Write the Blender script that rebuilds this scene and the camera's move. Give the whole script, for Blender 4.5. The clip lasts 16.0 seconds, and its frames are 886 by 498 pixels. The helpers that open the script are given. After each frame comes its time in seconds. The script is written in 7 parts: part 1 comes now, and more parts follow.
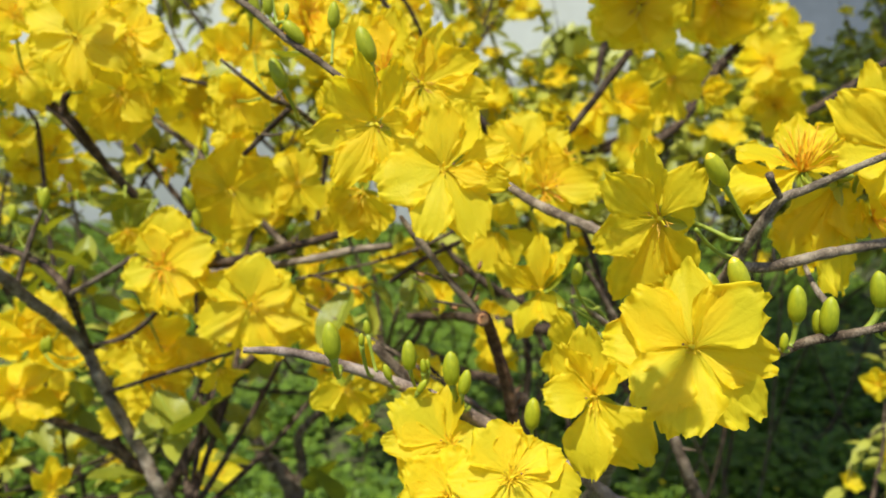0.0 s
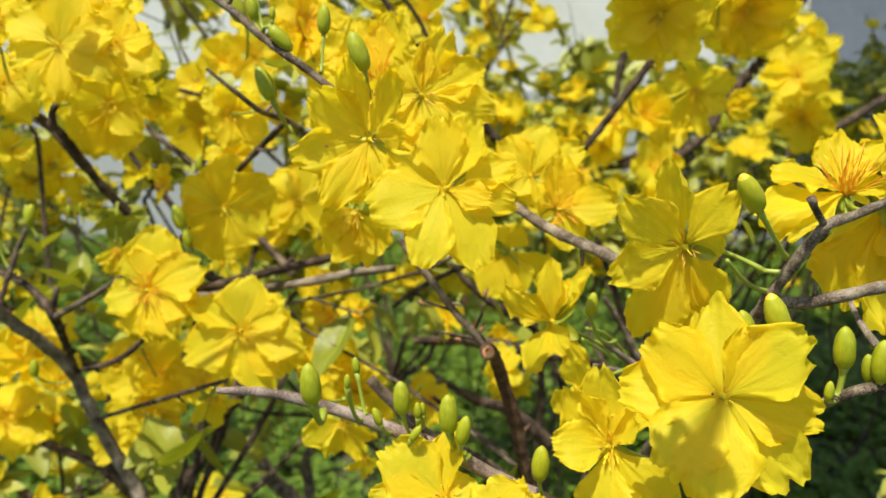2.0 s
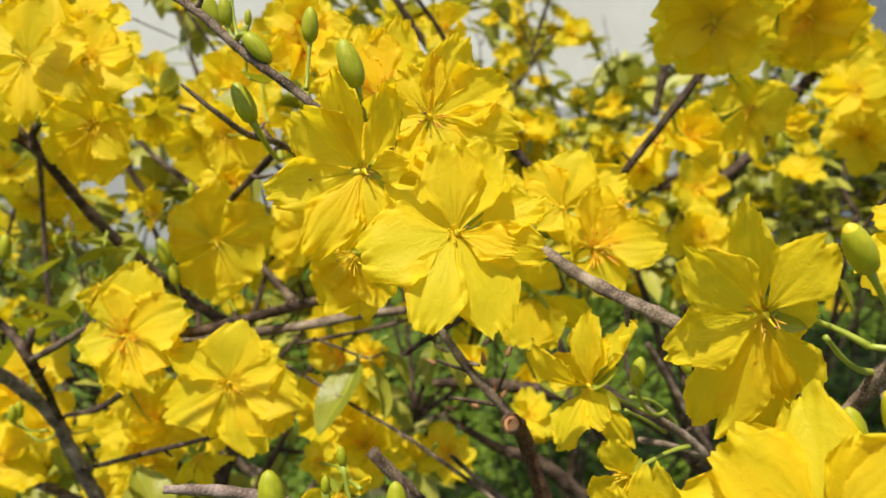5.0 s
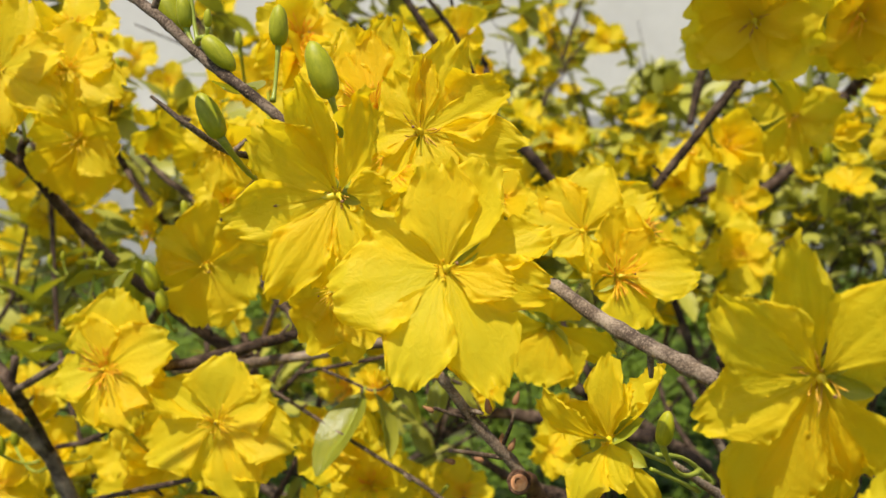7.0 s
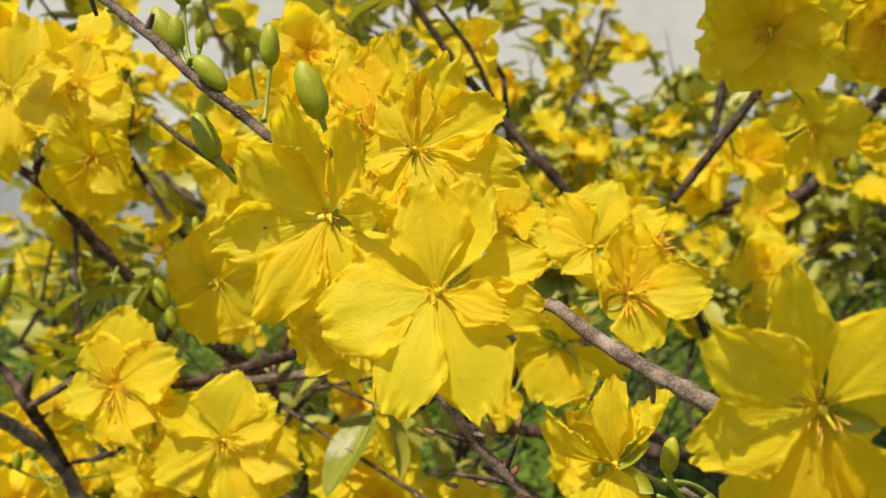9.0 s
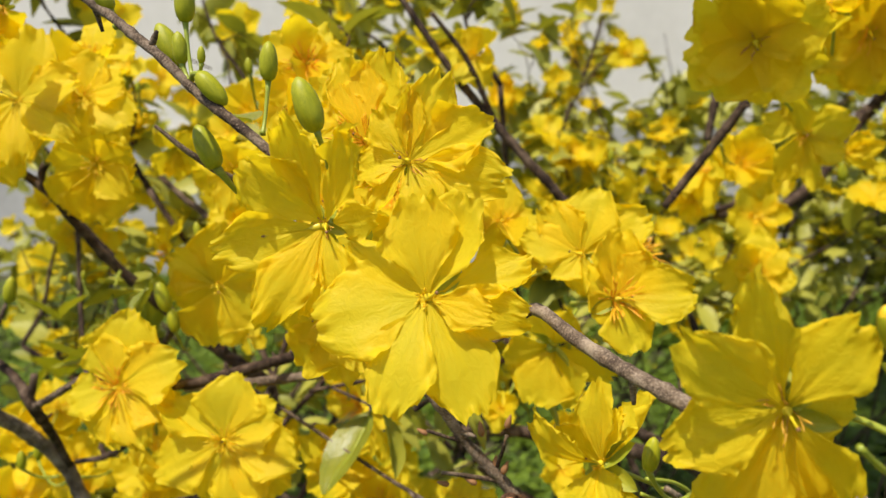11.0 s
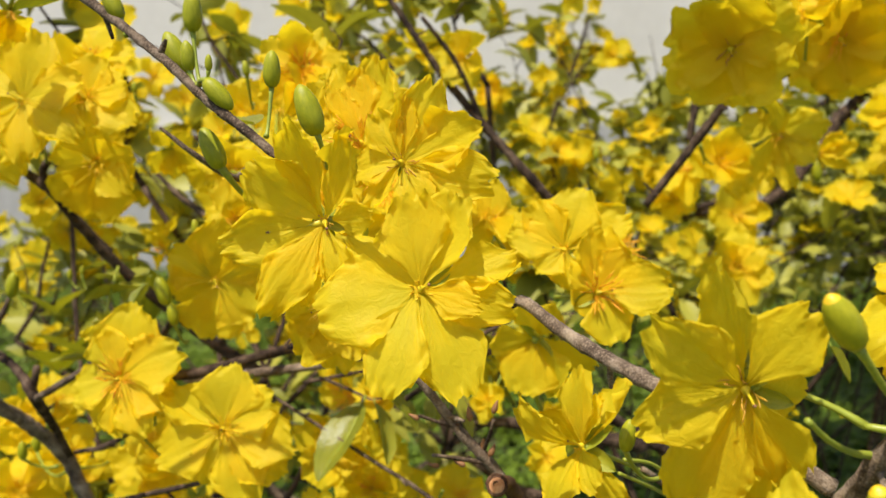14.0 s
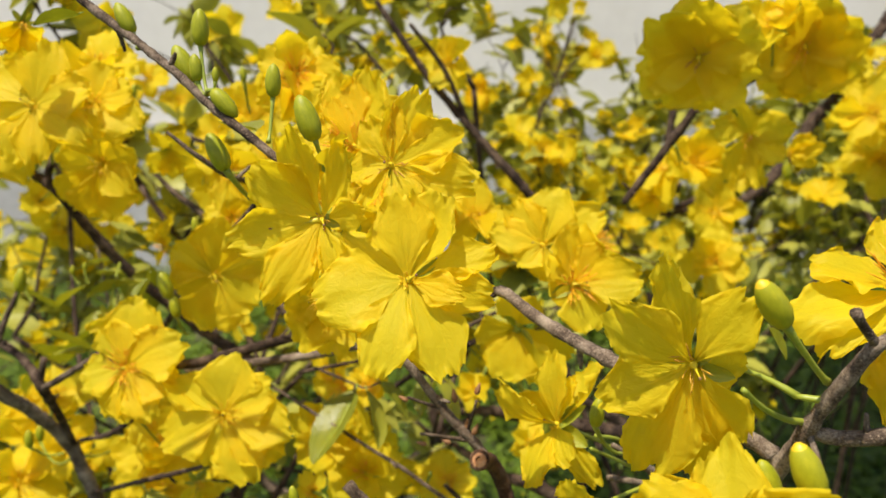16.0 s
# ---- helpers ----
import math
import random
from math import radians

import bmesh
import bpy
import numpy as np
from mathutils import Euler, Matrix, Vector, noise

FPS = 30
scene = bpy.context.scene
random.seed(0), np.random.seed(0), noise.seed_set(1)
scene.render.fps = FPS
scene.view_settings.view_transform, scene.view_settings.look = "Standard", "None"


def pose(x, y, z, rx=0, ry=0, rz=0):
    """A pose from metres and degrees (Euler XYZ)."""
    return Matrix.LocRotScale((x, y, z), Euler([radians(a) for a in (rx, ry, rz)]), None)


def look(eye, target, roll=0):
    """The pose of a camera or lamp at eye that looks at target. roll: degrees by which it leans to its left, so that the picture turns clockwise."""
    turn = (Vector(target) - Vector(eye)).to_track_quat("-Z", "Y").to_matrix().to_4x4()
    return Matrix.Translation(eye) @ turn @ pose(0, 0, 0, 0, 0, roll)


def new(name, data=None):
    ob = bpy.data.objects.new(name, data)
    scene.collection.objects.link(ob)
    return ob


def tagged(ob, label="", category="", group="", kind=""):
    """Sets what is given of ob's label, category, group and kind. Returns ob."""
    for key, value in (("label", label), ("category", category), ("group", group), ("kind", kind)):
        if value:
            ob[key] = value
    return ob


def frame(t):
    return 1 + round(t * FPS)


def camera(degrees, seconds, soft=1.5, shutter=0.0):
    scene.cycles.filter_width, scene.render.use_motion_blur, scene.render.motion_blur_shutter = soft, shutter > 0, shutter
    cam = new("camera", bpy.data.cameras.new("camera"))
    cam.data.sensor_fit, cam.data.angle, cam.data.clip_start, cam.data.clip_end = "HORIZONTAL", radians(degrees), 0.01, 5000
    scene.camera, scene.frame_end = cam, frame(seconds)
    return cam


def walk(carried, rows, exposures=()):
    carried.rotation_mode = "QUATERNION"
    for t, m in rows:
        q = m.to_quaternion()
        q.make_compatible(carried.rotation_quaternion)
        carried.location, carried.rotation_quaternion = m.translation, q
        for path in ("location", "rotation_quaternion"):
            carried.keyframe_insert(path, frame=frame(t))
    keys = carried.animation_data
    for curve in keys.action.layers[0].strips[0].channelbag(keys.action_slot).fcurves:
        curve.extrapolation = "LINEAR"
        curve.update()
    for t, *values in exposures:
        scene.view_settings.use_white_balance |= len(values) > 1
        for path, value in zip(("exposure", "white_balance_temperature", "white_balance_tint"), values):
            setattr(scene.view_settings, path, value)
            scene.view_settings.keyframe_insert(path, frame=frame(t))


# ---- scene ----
EXPOSURES = [(0.0, 0.31, 6150, 3), (2.0, 0.35, 6300, 4), (4.0, 0.34, 6500, 7), (6.5, 0.19, 6650, 12), (16.0, 0.19, 6700, 13)]
cam = camera(57.9, 16.0)
PATH = [
    (0, (0.0150, 0.0240, 1.1090), (0.0100, 1.9680, 0.6370), 0.40),
    (0.5, (0.0180, 0.0290, 1.1090), (0.0040, 1.9730, 0.6420), 0.40),
    (1, (0.0200, 0.0370, 1.1080), (-0.0090, 1.9840, 0.6500), 0.40),
    (1.5, (0.0210, 0.0450, 1.1070), (-0.0200, 1.9940, 0.6590), 0.50),
    (2, (0.0210, 0.0540, 1.1070), (-0.0280, 2.0050, 0.6680), 0.50),
    (2.5, (0.0240, 0.0640, 1.1080), (-0.0450, 2.0150, 0.6740), 0.50),
    (3, (0.0260, 0.0740, 1.1080), (-0.0610, 2.0260, 0.6820), 0.60),
    (3.5, (0.0250, 0.0840, 1.1080), (-0.0710, 2.0380, 0.6900), 0.60),
    (4, (0.0260, 0.0940, 1.1070), (-0.0850, 2.0490, 0.6990), 0.70),
    (4.2, (0.0250, 0.0960, 1.1070), (-0.0860, 2.0510, 0.7000), 0.50),
    (6.5, (0.0300, 0.1370, 1.1070), (-0.1600, 2.0900, 0.7200), 0.20),
    (7, (0.0340, 0.1430, 1.1070), (-0.1830, 2.0940, 0.7260), -0.10),
    (7.5, (0.0340, 0.1480, 1.1060), (-0.1960, 2.0990, 0.7310), -0.20),
    (8, (0.0340, 0.1500, 1.1070), (-0.2120, 2.1000, 0.7390), -0.30),
    (8.5, (0.0400, 0.1510, 1.1080), (-0.2410, 2.0980, 0.7470), -0.60),
    (9, (0.0420, 0.1490, 1.1090), (-0.2500, 2.0950, 0.7510), -0.70),
    (11.5, (0.0470, 0.1400, 1.1120), (-0.2470, 2.0870, 0.7600), -0.60),
    (12, (0.0480, 0.1390, 1.1120), (-0.2440, 2.0860, 0.7590), -0.70),
    (12.5, (0.0490, 0.1370, 1.1120), (-0.2430, 2.0840, 0.7570), -0.70),
    (13, (0.0500, 0.1350, 1.1120), (-0.2400, 2.0810, 0.7560), -0.80),
    (13.5, (0.0510, 0.1310, 1.1130), (-0.2330, 2.0780, 0.7550), -0.70),
    (14, (0.0470, 0.1260, 1.1140), (-0.2160, 2.0760, 0.7550), -0.40),
    (14.5, (0.0470, 0.1220, 1.1150), (-0.2120, 2.0720, 0.7560), -0.40),
    (15, (0.0500, 0.1160, 1.1160), (-0.2100, 2.0650, 0.7520), -0.50),
    (15.5, (0.0520, 0.1090, 1.1170), (-0.1980, 2.0590, 0.7510), -0.50),
    (16, (0.0510, 0.1040, 1.1170), (-0.1860, 2.0560, 0.7530), -0.40),
]
walk(cam, [(t, look(eye, target, roll)) for t, eye, target, roll in PATH], exposures=EXPOSURES)
cam.data.dof.use_dof, cam.data.dof.focus_distance, cam.data.dof.aperture_fstop = True, 0.208, 18.8

# ---- light ----
SUN_TO = Vector((-0.20, -0.33, 0.92)).normalized()
world = bpy.data.worlds.new("sky")
scene.world = world
world.use_nodes = True
sky = world.node_tree.nodes.new("ShaderNodeTexSky")
sky.sky_type, sky.sun_disc = "NISHITA", False
sky.sun_elevation = math.asin(SUN_TO.z)
sky.sun_rotation = math.atan2(SUN_TO.x, SUN_TO.y)
background = world.node_tree.nodes["Background"]
background.inputs["Strength"].default_value = 0.135
world.node_tree.links.new(sky.outputs["Color"], background.inputs["Color"])
sun = new("sun", bpy.data.lights.new("sun", "SUN"))
sun.data.energy, sun.data.angle, sun.data.color = 5.0, radians(0.6), (1.0, 0.95, 0.86)
sun.matrix_world = look(SUN_TO * 10, (0, 0, 0))


# ---- materials ----
def shader(name):
    m = bpy.data.materials.new(name)
    m.use_nodes = True
    m.node_tree.nodes.clear()
    return m, m.node_tree.nodes, m.node_tree.links


def node(nodes, kind, **values):
    n = nodes.new(kind)
    for key, value in values.items():
        n.inputs[key].default_value = value
    return n


def ramp(nodes, links, fac, *stops):
    n = nodes.new("ShaderNodeValToRGB")
    while len(n.color_ramp.elements) < len(stops):
        n.color_ramp.elements.new(0.5)
    for e, (p, c) in zip(n.color_ramp.elements, stops):
        e.position, e.color = p, (*c, 1)
    links.new(fac, n.inputs["Fac"])
    return n.outputs["Color"]


def leafy(name, stops, through_colour, share, rough, gloss, vein_scale, vein_bump, noise_scale, island=False, wrinkle=12.0, fold_bump=0.30, sheer=0.0):
    """Thin plant tissue: lit from both sides, veined along its length by its UV map; sheer: the share of light that passes straight through."""
    m, nodes, links = shader(name)
    uv = nodes.new("ShaderNodeUVMap")
    stretch = node(nodes, "ShaderNodeMapping", Scale=(vein_scale, 1.3, 1))
    links.new(uv.outputs["UV"], stretch.inputs["Vector"])
    veins = node(nodes, "ShaderNodeTexNoise", Scale=1.0, Detail=5.0, Roughness=0.65)
    links.new(stretch.outputs["Vector"], veins.inputs["Vector"])
    spots = node(nodes, "ShaderNodeTexNoise", Scale=noise_scale, Detail=4.0)
    geo = nodes.new("ShaderNodeNewGeometry")
    links.new(geo.outputs["Position"], spots.inputs["Vector"])
    info = nodes.new("ShaderNodeObjectInfo")
    mixv = nodes.new("ShaderNodeMath")
    mixv.operation = "MULTIPLY_ADD"
    mixv.inputs[1].default_value = 0.45
    links.new(geo.outputs["Random Per Island"] if island else info.outputs["Random"], mixv.inputs[0])
    half = nodes.new("ShaderNodeMath")
    half.operation = "MULTIPLY"
    half.inputs[1].default_value = 0.55
    blend = nodes.new("ShaderNodeMath")
    blend.operation = "ADD"
    links.new(veins.outputs["Fac"], blend.inputs[0])
    links.new(spots.outputs["Fac"], blend.inputs[1])
    links.new(blend.outputs[0], half.inputs[0])
    links.new(half.outputs[0], mixv.inputs[2])
    colour = ramp(nodes, links, mixv.outputs[0], *stops)
    bump = node(nodes, "ShaderNodeBump", Strength=vein_bump, Distance=0.0006)
    links.new(veins.outputs["Fac"], bump.inputs["Height"])
    crinkle = node(nodes, "ShaderNodeTexNoise", Scale=wrinkle, Detail=3.0, Roughness=0.55, Distortion=1.2)
    links.new(uv.outputs["UV"], crinkle.inputs["Vector"])
    folds = node(nodes, "ShaderNodeBump", Strength=fold_bump, Distance=0.0009)
    links.new(crinkle.outputs["Fac"], folds.inputs["Height"])
    links.new(folds.outputs["Normal"], bump.inputs["Normal"])
    front = node(nodes, "ShaderNodeBsdfPrincipled", Roughness=rough)
    front.inputs["Specular IOR Level"].default_value = gloss
    links.new(colour, front.inputs["Base Color"])
    links.new(bump.outputs["Normal"], front.inputs["Normal"])
    back = nodes.new("ShaderNodeBsdfTranslucent")
    tint = nodes.new("ShaderNodeMix")
    tint.data_type, tint.blend_type = "RGBA", "MULTIPLY"
    tint.inputs["Factor"].default_value = 1.0
    links.new(colour, tint.inputs["A"])
    tint.inputs["B"].default_value = (*through_colour, 1)
    links.new(tint.outputs["Result"], back.inputs["Color"])
    links.new(bump.outputs["Normal"], back.inputs["Normal"])
    mix = node(nodes, "ShaderNodeMixShader", Fac=share)
    links.new(front.outputs[0], mix.inputs[1])
    links.new(back.outputs[0], mix.inputs[2])
    clear = nodes.new("ShaderNodeBsdfTransparent")
    links.new(tint.outputs["Result"], clear.inputs["Color"])
    thin = node(nodes, "ShaderNodeMixShader", Fac=sheer)
    links.new(mix.outputs[0], thin.inputs[1])
    links.new(clear.outputs[0], thin.inputs[2])
    out = nodes.new("ShaderNodeOutputMaterial")
    links.new(thin.outputs[0], out.inputs["Surface"])
    return m


def solid(name, stops, scale, rough, bump_strength=0.3, bump_distance=0.001, stretch=(1, 1, 1), coords="Object", gloss=0.5, detail=6.0, random_share=0.0):
    """A two-scale mottled surface with relief."""
    m, nodes, links = shader(name)
    tc = nodes.new("ShaderNodeTexCoord")
    mp = node(nodes, "ShaderNodeMapping", Scale=stretch)
    links.new(tc.outputs[coords], mp.inputs["Vector"])
    fine = node(nodes, "ShaderNodeTexNoise", Scale=scale, Detail=detail, Roughness=0.6)
    wide = node(nodes, "ShaderNodeTexNoise", Scale=scale * 0.13, Detail=3.0)
    for n in (fine, wide):
        links.new(mp.outputs["Vector"], n.inputs["Vector"])
    add = nodes.new("ShaderNodeMath")
    add.operation = "ADD"
    links.new(fine.outputs["Fac"], add.inputs[0])
    links.new(wide.outputs["Fac"], add.inputs[1])
    half = nodes.new("ShaderNodeMath")
    half.operation = "MULTIPLY"
    half.inputs[1].default_value = 0.5
    links.new(add.outputs[0], half.inputs[0])
    fac = half.outputs[0]
    if random_share:
        geo = nodes.new("ShaderNodeNewGeometry")
        more = nodes.new("ShaderNodeMath")
        more.operation = "MULTIPLY_ADD"
        more.inputs[1].default_value = random_share
        links.new(geo.outputs["Random Per Island"], more.inputs[0])
        links.new(fac, more.inputs[2])
        fac = more.outputs[0]
    colour = ramp(nodes, links, fac, *stops)
    bump = node(nodes, "ShaderNodeBump", Strength=bump_strength, Distance=bump_distance)
    links.new(fine.outputs["Fac"], bump.inputs["Height"])
    p = node(nodes, "ShaderNodeBsdfPrincipled", Roughness=rough)
    p.inputs["Specular IOR Level"].default_value = gloss
    links.new(colour, p.inputs["Base Color"])
    links.new(bump.outputs["Normal"], p.inputs["Normal"])
    out = nodes.new("ShaderNodeOutputMaterial")
    links.new(p.outputs[0], out.inputs["Surface"])
    return m


def bark(name, dark, mid, light, spot):
    """Fine rough bark with pale lenticels and darker cracks."""
    m, nodes, links = shader(name)
    tc = nodes.new("ShaderNodeTexCoord")
    grain = node(nodes, "ShaderNodeTexNoise", Scale=1500.0, Detail=6.0, Roughness=0.7)
    patch = node(nodes, "ShaderNodeTexNoise", Scale=160.0, Detail=4.0)
    pores = node(nodes, "ShaderNodeTexVoronoi", Scale=900.0)
    for n in (grain, patch, pores):
        links.new(tc.outputs["Object"], n.inputs["Vector"])
    add = nodes.new("ShaderNodeMath")
    add.operation = "ADD"
    links.new(grain.outputs["Fac"], add.inputs[0])
    links.new(patch.outputs["Fac"], add.inputs[1])
    half = nodes.new("ShaderNodeMath")
    half.operation = "MULTIPLY"
    half.inputs[1].default_value = 0.5
    links.new(add.outputs[0], half.inputs[0])
    colour = ramp(nodes, links, half.outputs[0], (0.40, dark), (0.50, mid), (0.61, light))
    dots = ramp(nodes, links, pores.outputs["Distance"], (0.14, (1, 1, 1)), (0.30, (0, 0, 0)))
    mix = nodes.new("ShaderNodeMix")
    mix.data_type = "RGBA"
    links.new(dots, mix.inputs["Factor"])
    links.new(colour, mix.inputs["A"])
    mix.inputs["B"].default_value = (*spot, 1)
    bump = node(nodes, "ShaderNodeBump", Strength=1.0, Distance=0.0008)
    links.new(half.outputs[0], bump.inputs["Height"])
    p = node(nodes, "ShaderNodeBsdfPrincipled", Roughness=0.82)
    p.inputs["Specular IOR Level"].default_value = 0.25
    links.new(mix.outputs["Result"], p.inputs["Base Color"])
    links.new(bump.outputs["Normal"], p.inputs["Normal"])
    out = nodes.new("ShaderNodeOutputMaterial")
    links.new(p.outputs[0], out.inputs["Surface"])
    return m


PETAL = leafy("petal_yellow", ((0.3, (0.90, 0.652, 0.011)), (0.55, (0.94, 0.722, 0.018)), (0.85, (0.95, 0.772, 0.028))), (1.0, 0.94, 0.55), 0.57, 0.52, 0.22, 9, 0.30, 60, wrinkle=8.0, fold_bump=0.36, sheer=0.09)
LEAF = leafy("leaf_green", ((0.25, (0.14, 0.16, 0.012)), (0.55, (0.24, 0.26, 0.020)), (0.85, (0.38, 0.37, 0.04))), (1.0, 0.97, 0.25), 0.40, 0.33, 0.38, 9, 0.35, 40)
LEAF_FAR = leafy("shrub_leaf_green", ((0.25, (0.115, 0.125, 0.016)), (0.55, (0.235, 0.245, 0.030)), (0.85, (0.43, 0.415, 0.06))), (1.0, 1.0, 0.4), 0.30, 0.45, 0.4, 6, 0.2, 30, True)
TURF = leafy("groundcover_green", ((0.25, (0.025, 0.055, 0.005)), (0.55, (0.068, 0.122, 0.008)), (0.9, (0.155, 0.23, 0.014))), (1.0, 1.0, 0.4), 0.30, 0.5, 0.35, 4, 0.2, 8, True)
SEPAL = leafy("sepal_green", ((0.3, (0.20, 0.25, 0.015)), (0.6, (0.32, 0.36, 0.025)), (0.85, (0.45, 0.44, 0.04))), (1.0, 0.95, 0.4), 0.25, 0.42, 0.4, 9, 0.3, 80)
BUD = solid("bud_green", ((0.3, (0.21, 0.235, 0.006)), (0.5, (0.32, 0.325, 0.010)), (0.75, (0.46, 0.42, 0.014))), 90, 0.46, 0.12, 0.0005, (1, 1, 0.3), gloss=0.3)
BUD_RIPE = solid("bud_yellow_green", ((0.3, (0.29, 0.295, 0.010)), (0.5, (0.39, 0.37, 0.013)), (0.75, (0.52, 0.46, 0.018))), 90, 0.42, 0.12, 0.0005, (1, 1, 0.3), gloss=0.3)
BUD_TIP = solid("bud_yellow_tip", ((0.3, (0.80, 0.46, 0.015)), (0.6, (0.88, 0.60, 0.02))), 90, 0.4, 0.12, 0.0005)
SEPAL_SOLID = solid("style_yellow_green", ((0.3, (0.62, 0.48, 0.015)), (0.7, (0.80, 0.62, 0.02))), 120, 0.42, 0.1, 0.0004)
STALK = solid("stalk_green", ((0.3, (0.20, 0.25, 0.02)), (0.7, (0.38, 0.41, 0.04))), 120, 0.42, 0.1, 0.0004)
BARK = bark("bark_grey_brown", (0.026, 0.015, 0.008), (0.092, 0.060, 0.036), (0.27, 0.20, 0.135), (0.23, 0.165, 0.105))
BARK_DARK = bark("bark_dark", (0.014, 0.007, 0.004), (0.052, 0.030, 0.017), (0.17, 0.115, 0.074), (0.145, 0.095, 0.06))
BARK_PALE = bark("bark_pale_brown", (0.070, 0.047, 0.031), (0.19, 0.138, 0.092), (0.38, 0.30, 0.21), (0.30, 0.225, 0.15))
BARK_PINK = bark("bark_pinkish", (0.13, 0.085, 0.062), (0.26, 0.185, 0.140), (0.46, 0.35, 0.275), (0.36, 0.26, 0.20))
BARK_RED = bark("bark_reddish_brown", (0.026, 0.010, 0.005), (0.095, 0.045, 0.021), (0.21, 0.115, 0.062), (0.18, 0.105, 0.062))
SCALE_BROWN = solid("bud_scale_brown", ((0.3, (0.16, 0.065, 0.022)), (0.6, (0.36, 0.175, 0.065)), (0.8, (0.50, 0.33, 0.16))), 900, 0.6, 0.4, 0.0004)
CUT = solid("cut_wood", ((0.3, (0.36, 0.13, 0.042)), (0.5, (0.53, 0.25, 0.10)), (0.7, (0.68, 0.42, 0.21))), 900, 0.7, 0.4, 0.0005)
ORANGE = solid("stamen_orange", ((0.3, (0.88, 0.31, 0.010)), (0.7, (0.95, 0.53, 0.015))), 300, 0.5, 0.1, 0.0004, random_share=0.2)
GOLD = solid("stamen_gold", ((0.3, (0.92, 0.50, 0.010)), (0.7, (0.98, 0.70, 0.02))), 300, 0.5, 0.1, 0.0004, random_share=0.2)
RUSSET = solid("stamen_russet", ((0.3, (0.28, 0.10, 0.012)), (0.7, (0.66, 0.36, 0.02))), 300, 0.5, 0.1, 0.0004, random_share=0.2)
SOIL = solid("soil_and_moss", ((0.3, (0.030, 0.024, 0.012)), (0.5, (0.060, 0.060, 0.018)), (0.75, (0.11, 0.10, 0.04))), 30, 0.9, 0.8, 0.01)
RENDER = solid("wall_cream_paint", ((0.3, (0.62, 0.59, 0.52)), (0.6, (0.69, 0.66, 0.585)), (0.8, (0.75, 0.715, 0.645))), 14, 0.85, 0.25, 0.003)
PLINTH = solid("grey_cement", ((0.3, (0.34, 0.33, 0.30)), (0.6, (0.44, 0.43, 0.40)), (0.8, (0.54, 0.52, 0.48))), 20, 0.85, 0.35, 0.004)
SLATE = solid("slate_paint", ((0.3, (0.14, 0.15, 0.17)), (0.7, (0.21, 0.22, 0.25))), 14, 0.7, 0.2, 0.003)


# ---- builders ----
def mesh_of(name, verts, faces, material, uvs=None, smooth=True, slots=None, second=None):
    me = bpy.data.meshes.new(name)
    me.from_pydata([tuple(v) for v in verts], [], faces)
    me.materials.append(material)
    if second:
        me.materials.append(second)
        me.polygons.foreach_set("material_index", slots)
    if uvs is not None:
        layer = me.uv_layers.new(name="UVMap")
        for loop in me.loops:
            layer.data[loop.index].uv = uvs[loop.vertex_index]
    me.polygons.foreach_set("use_smooth", [smooth] * len(me.polygons))
    me.update()
    return me


def child(name, me, parent, m=None, label=""):
    ob = new(name, me)
    ob.parent = parent
    if m is not None:
        ob.matrix_basis = m
    if label:
        tagged(ob, label)
    return ob


def grid_faces(rows, cols):
    return [(i * cols + j, i * cols + j + 1, (i + 1) * cols + j + 1, (i + 1) * cols + j) for i in range(rows - 1) for j in range(cols - 1)]


